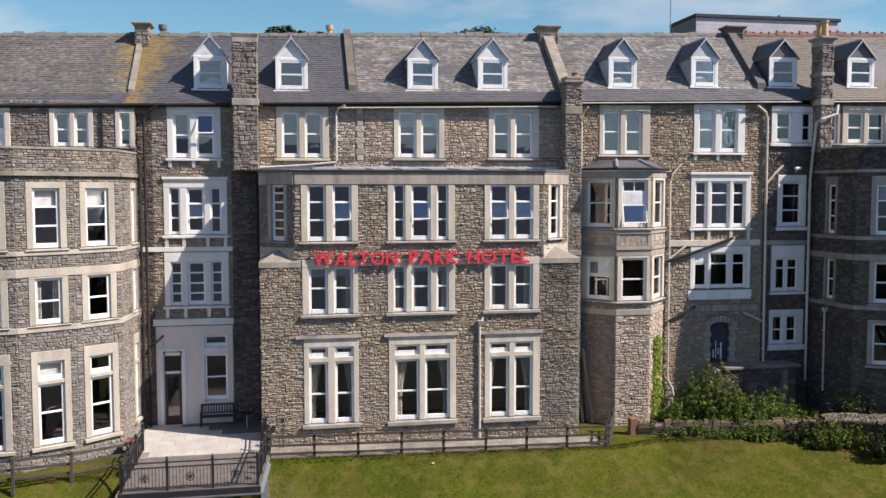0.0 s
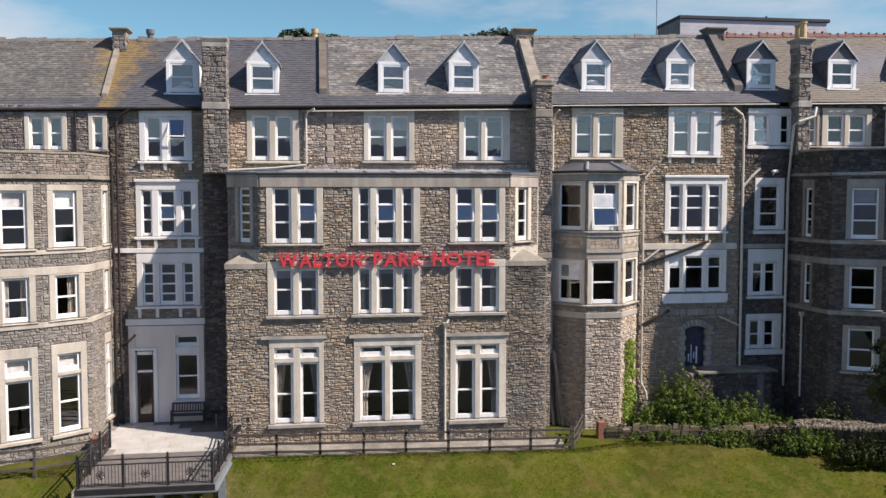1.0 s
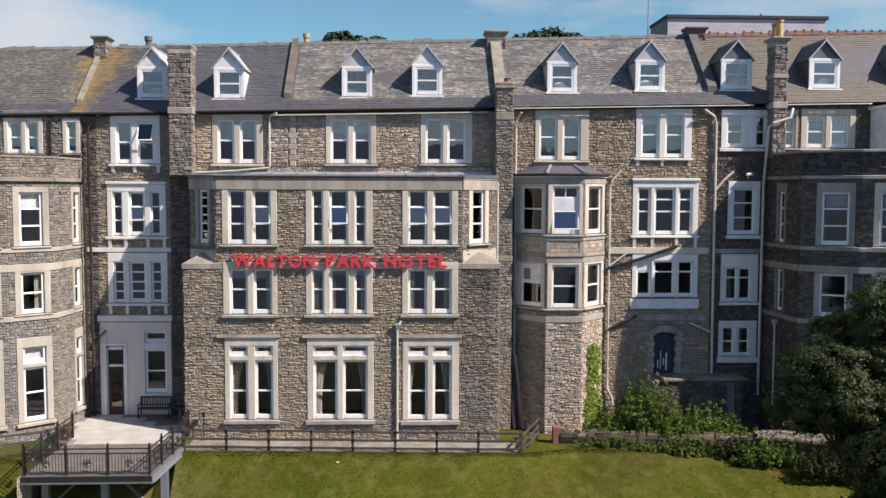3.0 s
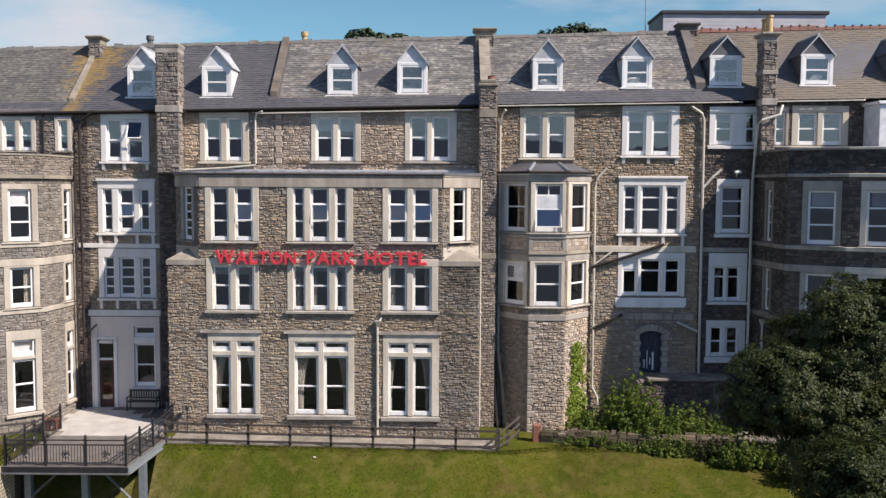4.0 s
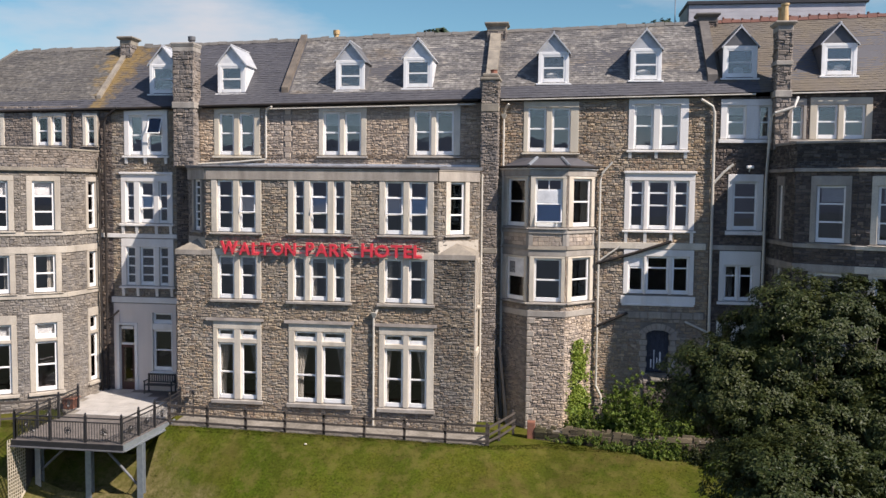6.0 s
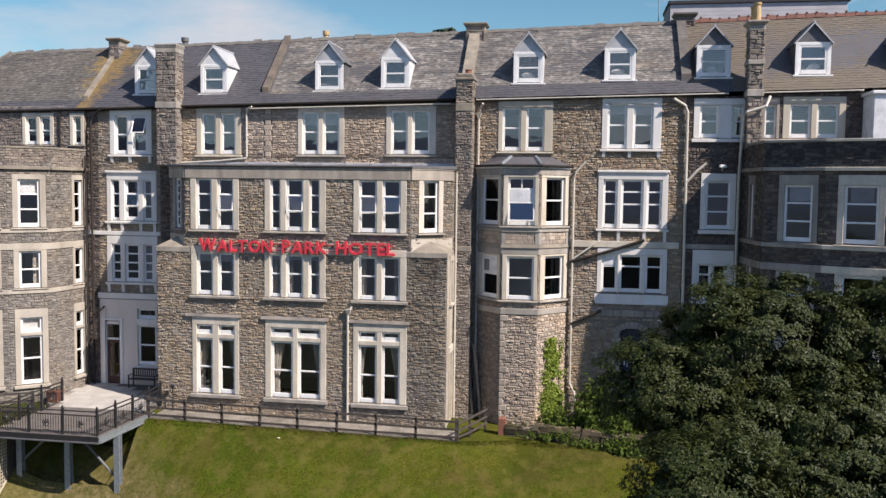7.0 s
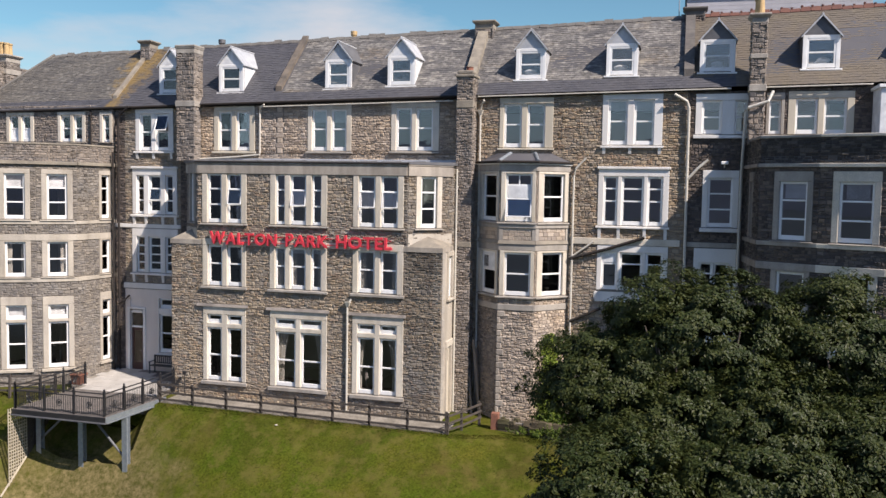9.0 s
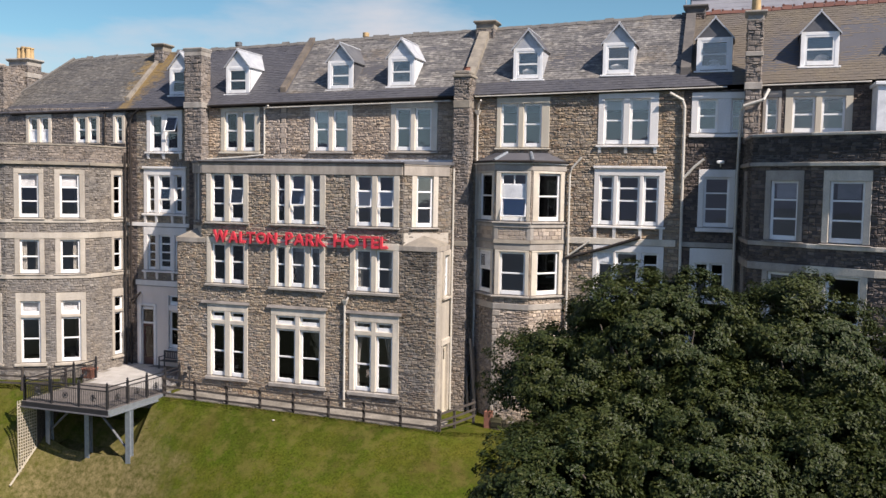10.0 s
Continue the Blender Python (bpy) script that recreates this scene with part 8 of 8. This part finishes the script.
tree("broadleaf_tree", "dense dark green broadleaf tree on the slope", (20.0, -13.6, ground_z(20.0, -13.6)),
     [((17.25, -14.0, 5.4), (1.9, 1.7, 1.5)), ((19.4, -13.4, 6.45), (2.6, 2.2, 2.5)), ((17.8, -18.0, 3.1), (2.1, 1.7, 2.2)), ((20.9, -16.2, 2.9), (2.5, 2.0, 2.8)),
      ((18.5, -15.2, 4.1), (2.1, 1.4, 1.9)), ((21.2, -14.8, 4.6), (2.2, 1.4, 2.0)), ((19.5, -17.6, 1.6), (2.2, 1.5, 2.0))],
     0.092, M_LEAF, 31, (30, 50, 32, 42, 30, 32, 24), 74, (0.5, 0.95), sprays=25, apart=0.62)
tree("broadleaf_tree", "dense green broadleaf tree beside its neighbour", (24.6, -12.6, ground_z(24.6, -12.6)),
     [((22.9, -12.9, 6.2), (2.3, 2.2, 2.5)), ((26.4, -12.0, 4.7), (2.6, 2.6, 2.8)), ((25.2, -15.2, 2.2), (2.8, 2.1, 3.1)), ((23.6, -14.8, 3.9), (2.2, 1.5, 2.2)), ((22.6, -16.8, 1.6), (2.2, 1.5, 2.4))],
     0.092, M_LEAF, 37, (44, 42, 44, 32, 26), 74, (0.5, 0.95), sprays=25, apart=0.62)
for x, y, z, r, s in ((-4.3, 80, 30.5, 2.0, 51), (-1.8, 81, 30.2, 2.0, 52), (0.9, 80, 29.9, 1.7, 55), (22.6, 105, 34.1, 2.2, 53), (25.4, 105, 34.8, 2.4, 54), (29.0, 106, 35.6, 2.6, 56), (31.8, 107, 35.3, 2.0, 57)):
    tree("far_tree", "dark distant tree on the hill behind the hotel", (x, y, ground_z(x, y)), [((x, y, z), (r, r, r * 1.1))], 0.4, M_LEAF_FAR, s, (34,), 12, (0.7, 1.2), "far trees", 0.3, sprays=11)


def shrub(label, centre, radii, clumps, per, leaf, mat, seed, clump_r=(0.22, 0.45), category="shrub"):
    """A loose shrub: arching canes of uneven height, leafy from the middle up."""
    rng = random.Random(seed)
    root = thing("shrub", label, category, pose(centre[0], centre[1], 0), "garden shrubs")
    lv, st2 = Shape(), Shape()
    foot = centre[2] - radii[2] * 0.9
    for k in range(clumps):
        a, q = rng.uniform(0, 6.283), math.sqrt(rng.random())
        bx, by = radii[0] * q * math.cos(a), radii[1] * q * math.sin(a)
        tall = radii[2] * 1.9 * (0.35 + 0.65 * (1 - q * q)) * rng.uniform(0.55, 1.12) * (1 + 0.3 * noise.noise((bx * 1.3 + seed, by * 1.3, 0)))
        lean = Vector((rng.uniform(-0.3, 0.3) + 0.25 * bx / radii[0], rng.uniform(-0.3, 0.3) + 0.25 * by / radii[1], 0)) * tall * 0.6
        top = Vector((bx, by, foot + tall)) + lean
        low = Vector((bx * 0.8, by * 0.8, foot))
        if k % 2 == 0:
            st2.tube([tuple(low), tuple(low.lerp(top, 0.6) + Vector((0, 0, 0.05))), tuple(top)], 0.012, 4, 0.004)
        for s in range(4):
            c = low.lerp(top, 0.34 + 0.22 * s)
            leaf_cluster(lv, c, rng.uniform(*clump_r) * (0.62, 0.6, 0.5, 0.32)[s], per // 4, leaf * (1.0, 0.95, 0.85, 0.7)[s], rng, 0.9, 0.15)
    tagged(part("woody_growth", st2, M_BARK, root), kind="stuff")
    tagged(part("leaves", lv, mat, root), kind="stuff")


shrub("tall leafy green shrub by the garden steps", (15.9, 0.9, 1.35), (1.2, 0.8, 1.35), 90, 110, 0.13, M_SHRUB, 61)
shrub("tall slender bush beside the garden steps", (15.3, 1.6, 1.4), (0.7, 0.5, 1.3), 45, 100, 0.12, M_SHRUB, 75)
shrub("leafy green shrub in front of the landing", (17.7, 0.0, 0.85), (1.5, 0.8, 1.05), 90, 100, 0.12, M_SHRUB, 62)
shrub("low green shrub behind the garden wall", (14.0, 0.9, 0.5), (1.2, 0.8, 0.65), 60, 80, 0.12, M_SHRUB, 63)
shrub("leafy green shrub behind the garden wall", (16.6, -0.4, 0.55), (1.5, 0.6, 0.85), 80, 90, 0.12, M_SHRUB, 68)
shrub("trailing growth over the garden wall", (16.9, -1.35, 0.05), (1.3, 0.35, 0.55), 80, 60, 0.11, M_SHRUB, 64, (0.16, 0.3))
shrub("brown-green weeds over the garden wall", (13.6, -0.75, 0.30), (1.7, 0.22, 0.26), 40, 50, 0.08, M_SHRUB, 69, (0.12, 0.24))
shrub("trailing growth over the garden wall", (20.2, -2.15, 0.12), (1.7, 0.4, 0.6), 110, 60, 0.11, M_SHRUB, 65, (0.16, 0.3))
shrub("dark ivy hanging over the garden wall", (18.9, -1.65, 0.1), (1.3, 0.4, 0.65), 100, 60, 0.10, M_LEAF, 71, (0.14, 0.28))
shrub("dark ivy hanging over the garden wall", (22.5, -3.1, 0.0), (1.9, 0.45, 0.65), 120, 60, 0.10, M_LEAF, 72, (0.16, 0.32))
shrub("low weeds along the foot of the garden wall", (15.6, -1.1, 0.12), (1.7, 0.22, 0.24), 50, 40, 0.08, M_SHRUB, 73, (0.1, 0.2))
shrub("tall weeds in front of the landing", (19.4, 0.3, 0.45), (1.2, 0.8, 0.8), 50, 60, 0.11, M_SHRUB, 74)
shrub("overgrown dark brambles along the garden wall", (25.6, -4.8, -0.5), (2.6, 0.8, 0.9), 150, 60, 0.12, M_LEAF, 66, (0.2, 0.36))
shrub("dark bushes in the shade of the bowed bay", (22.2, -0.6, 0.6), (1.5, 0.8, 1.0), 80, 80, 0.12, M_LEAF, 67)
# ivy on the bay's east side
ivy = thing("ivy", "yellow-green ivy climbing the side of the bay", "ivy", BAY_R)
ri = random.Random(12)
sh = Shape()
for k in range(5600):
    z = 0.2 + 3.9 * ri.random() ** 1.15
    width = 0.55 + 0.4 * noise.noise((z * 1.3, 2.2, 0)) - 0.1 * z * 0.5
    u = BAY_R_LEN * 0.52 + ri.gauss(0, 0.55) * max(width, 0.2)
    if u < 0.15 or u > BAY_R_LEN - 0.05:
        continue
    if noise.noise((u * 2.6, z * 1.7, 4.0)) > 0.12 * z - 0.55:
        leaf_cluster(sh, (u, -0.07 + ri.uniform(-0.06, 0.03), z), 0.05, 1, 0.12, ri)
tagged(part("leaves", sh, M_IVY, ivy), kind="stuff")
part("stem", Shape().tube([(1.5, -0.03, 0), (1.45, -0.03, 1.5), (1.5, -0.03, 3.4)], 0.02, 5), M_BARK, ivy)
tagged(part("litter", Shape().box(1.64, 1.76, -2.46, -2.39, ground_z(1.7, -2.4), ground_z(1.7, -2.4) + 0.06, 0.02), M_LIME), "small white piece of litter on the grass", "litter")

# ---- curtains and blinds ----
for a, b, tie in ((-3.16, -2.62, 0.5), (-1.75, -1.32, -0.6), (0.5, 1.10, 0.5), (2.35, 2.84, -0.55), (4.66, 5.0, 0.6), (6.05, 6.58, -0.5)):
    curtain(WING, a, b, 1.25, 3.78, y=0.27, tie=tie)
    curtain(WING, a, b, 4.03, 4.42, y=0.27)
for a, b in ((0.44, 0.72), (1.24, 1.45), (2.55, 2.82), (4.66, 4.95), (6.25, 6.56), (-1.6, -1.32)):
    curtain(WING, a, b, 5.92, 7.82, y=0.27)
for k, a, b in ((2, 0.67, 0.93), (2, 1.36, 1.60), (3, 1.12, 1.44)):
    curtain(facing(*LEFT[k], *LEFT[k + 1])[0], a, b, 6.02, 7.72, y=0.27)
for a, b in ((-3.14, -2.37), (-2.1, -1.31), (0.45, 0.95), (1.24, 2.0), (2.32, 2.8)):
    blind(WING, a + 0.04, b - 0.04, 7.45 if a < 0 else 7.6, 7.84)
for z0, z1 in ((5.95, 7.85), (9.38, 11.48)):
    curtain(BAY_R, 0.44, 0.86, z0, z1)
    curtain(BAY_R, 1.22, 1.58, z0, z1)
for a, b in ((1.08, 1.82), (2.12, 2.87)):
    blind(BACK, a, b, 14.0, 14.6)
curtain(BACK, 19.98, 20.36, 6.1, 7.45, y=0.3)
for a, b in ((15.72, 16.54), (16.88, 17.73), (19.83, 20.62)):
    blind(BACK, a, b, 14.5, 14.94)
for m, a, b, z0, z1 in ((BACK, 15.66, 16.22, 7.50, 7.92), (BAY_L, 0.52, 1.56, 7.04, 7.82), (BAY_F, 11.36, 12.41, 10.42, 10.98)):
    board = part("trim_boarding", Shape().box(a, b, 0.055, 0.095, z0, z1, 0.006), M_PANEL)
    board.matrix_world = m
    tagged(board, "white board filling the upper part of a window", "trim", kind="structure")
vent = thing("wall_vent", "small grey louvred vent set in the white board", "vent", BAY_L)
part("frame", Shape().box(0.54, 1.02, 0.035, 0.055, 7.12, 7.16, 0.004).box(0.54, 1.02, 0.035, 0.055, 7.70, 7.74, 0.004).box(0.54, 0.58, 0.035, 0.055, 7.16, 7.70, 0.004).box(0.98, 1.02, 0.035, 0.055, 7.16, 7.70, 0.004), M_WHITE, vent)
for k in range(9):
    part("slat", Shape().box(0.58, 0.98, 0.042, 0.054, 7.165 + k * 0.059, 7.21 + k * 0.059), M_LEAD, vent)
for pts, k, c, zz in ((LEFT, 3, 0.98, 11.1), (LEFT, 2, 1.13, 11.1), (LEFT, 3, 0.98, 4.5), (LEFT, 2, 1.13, 4.5), (RIGHT, 1, 1.40, 11.26), (RIGHT, 2, 1.36, 11.26)):
    m, _ = facing(*pts[k], *pts[k + 1])
    blind(m, c - 0.42, c + 0.42, zz - (0.6 if zz > 5 else 0.75), zz)

# ---- single stones of the nearest course ----
rng = random.Random(404)
for root, rect, mat in PIECES:
    sh = Shape()
    sh.add(*stone(*rect, rng))
    piece("stone", sh.mesh("stone", mat, True), root, Matrix.Identity(4))
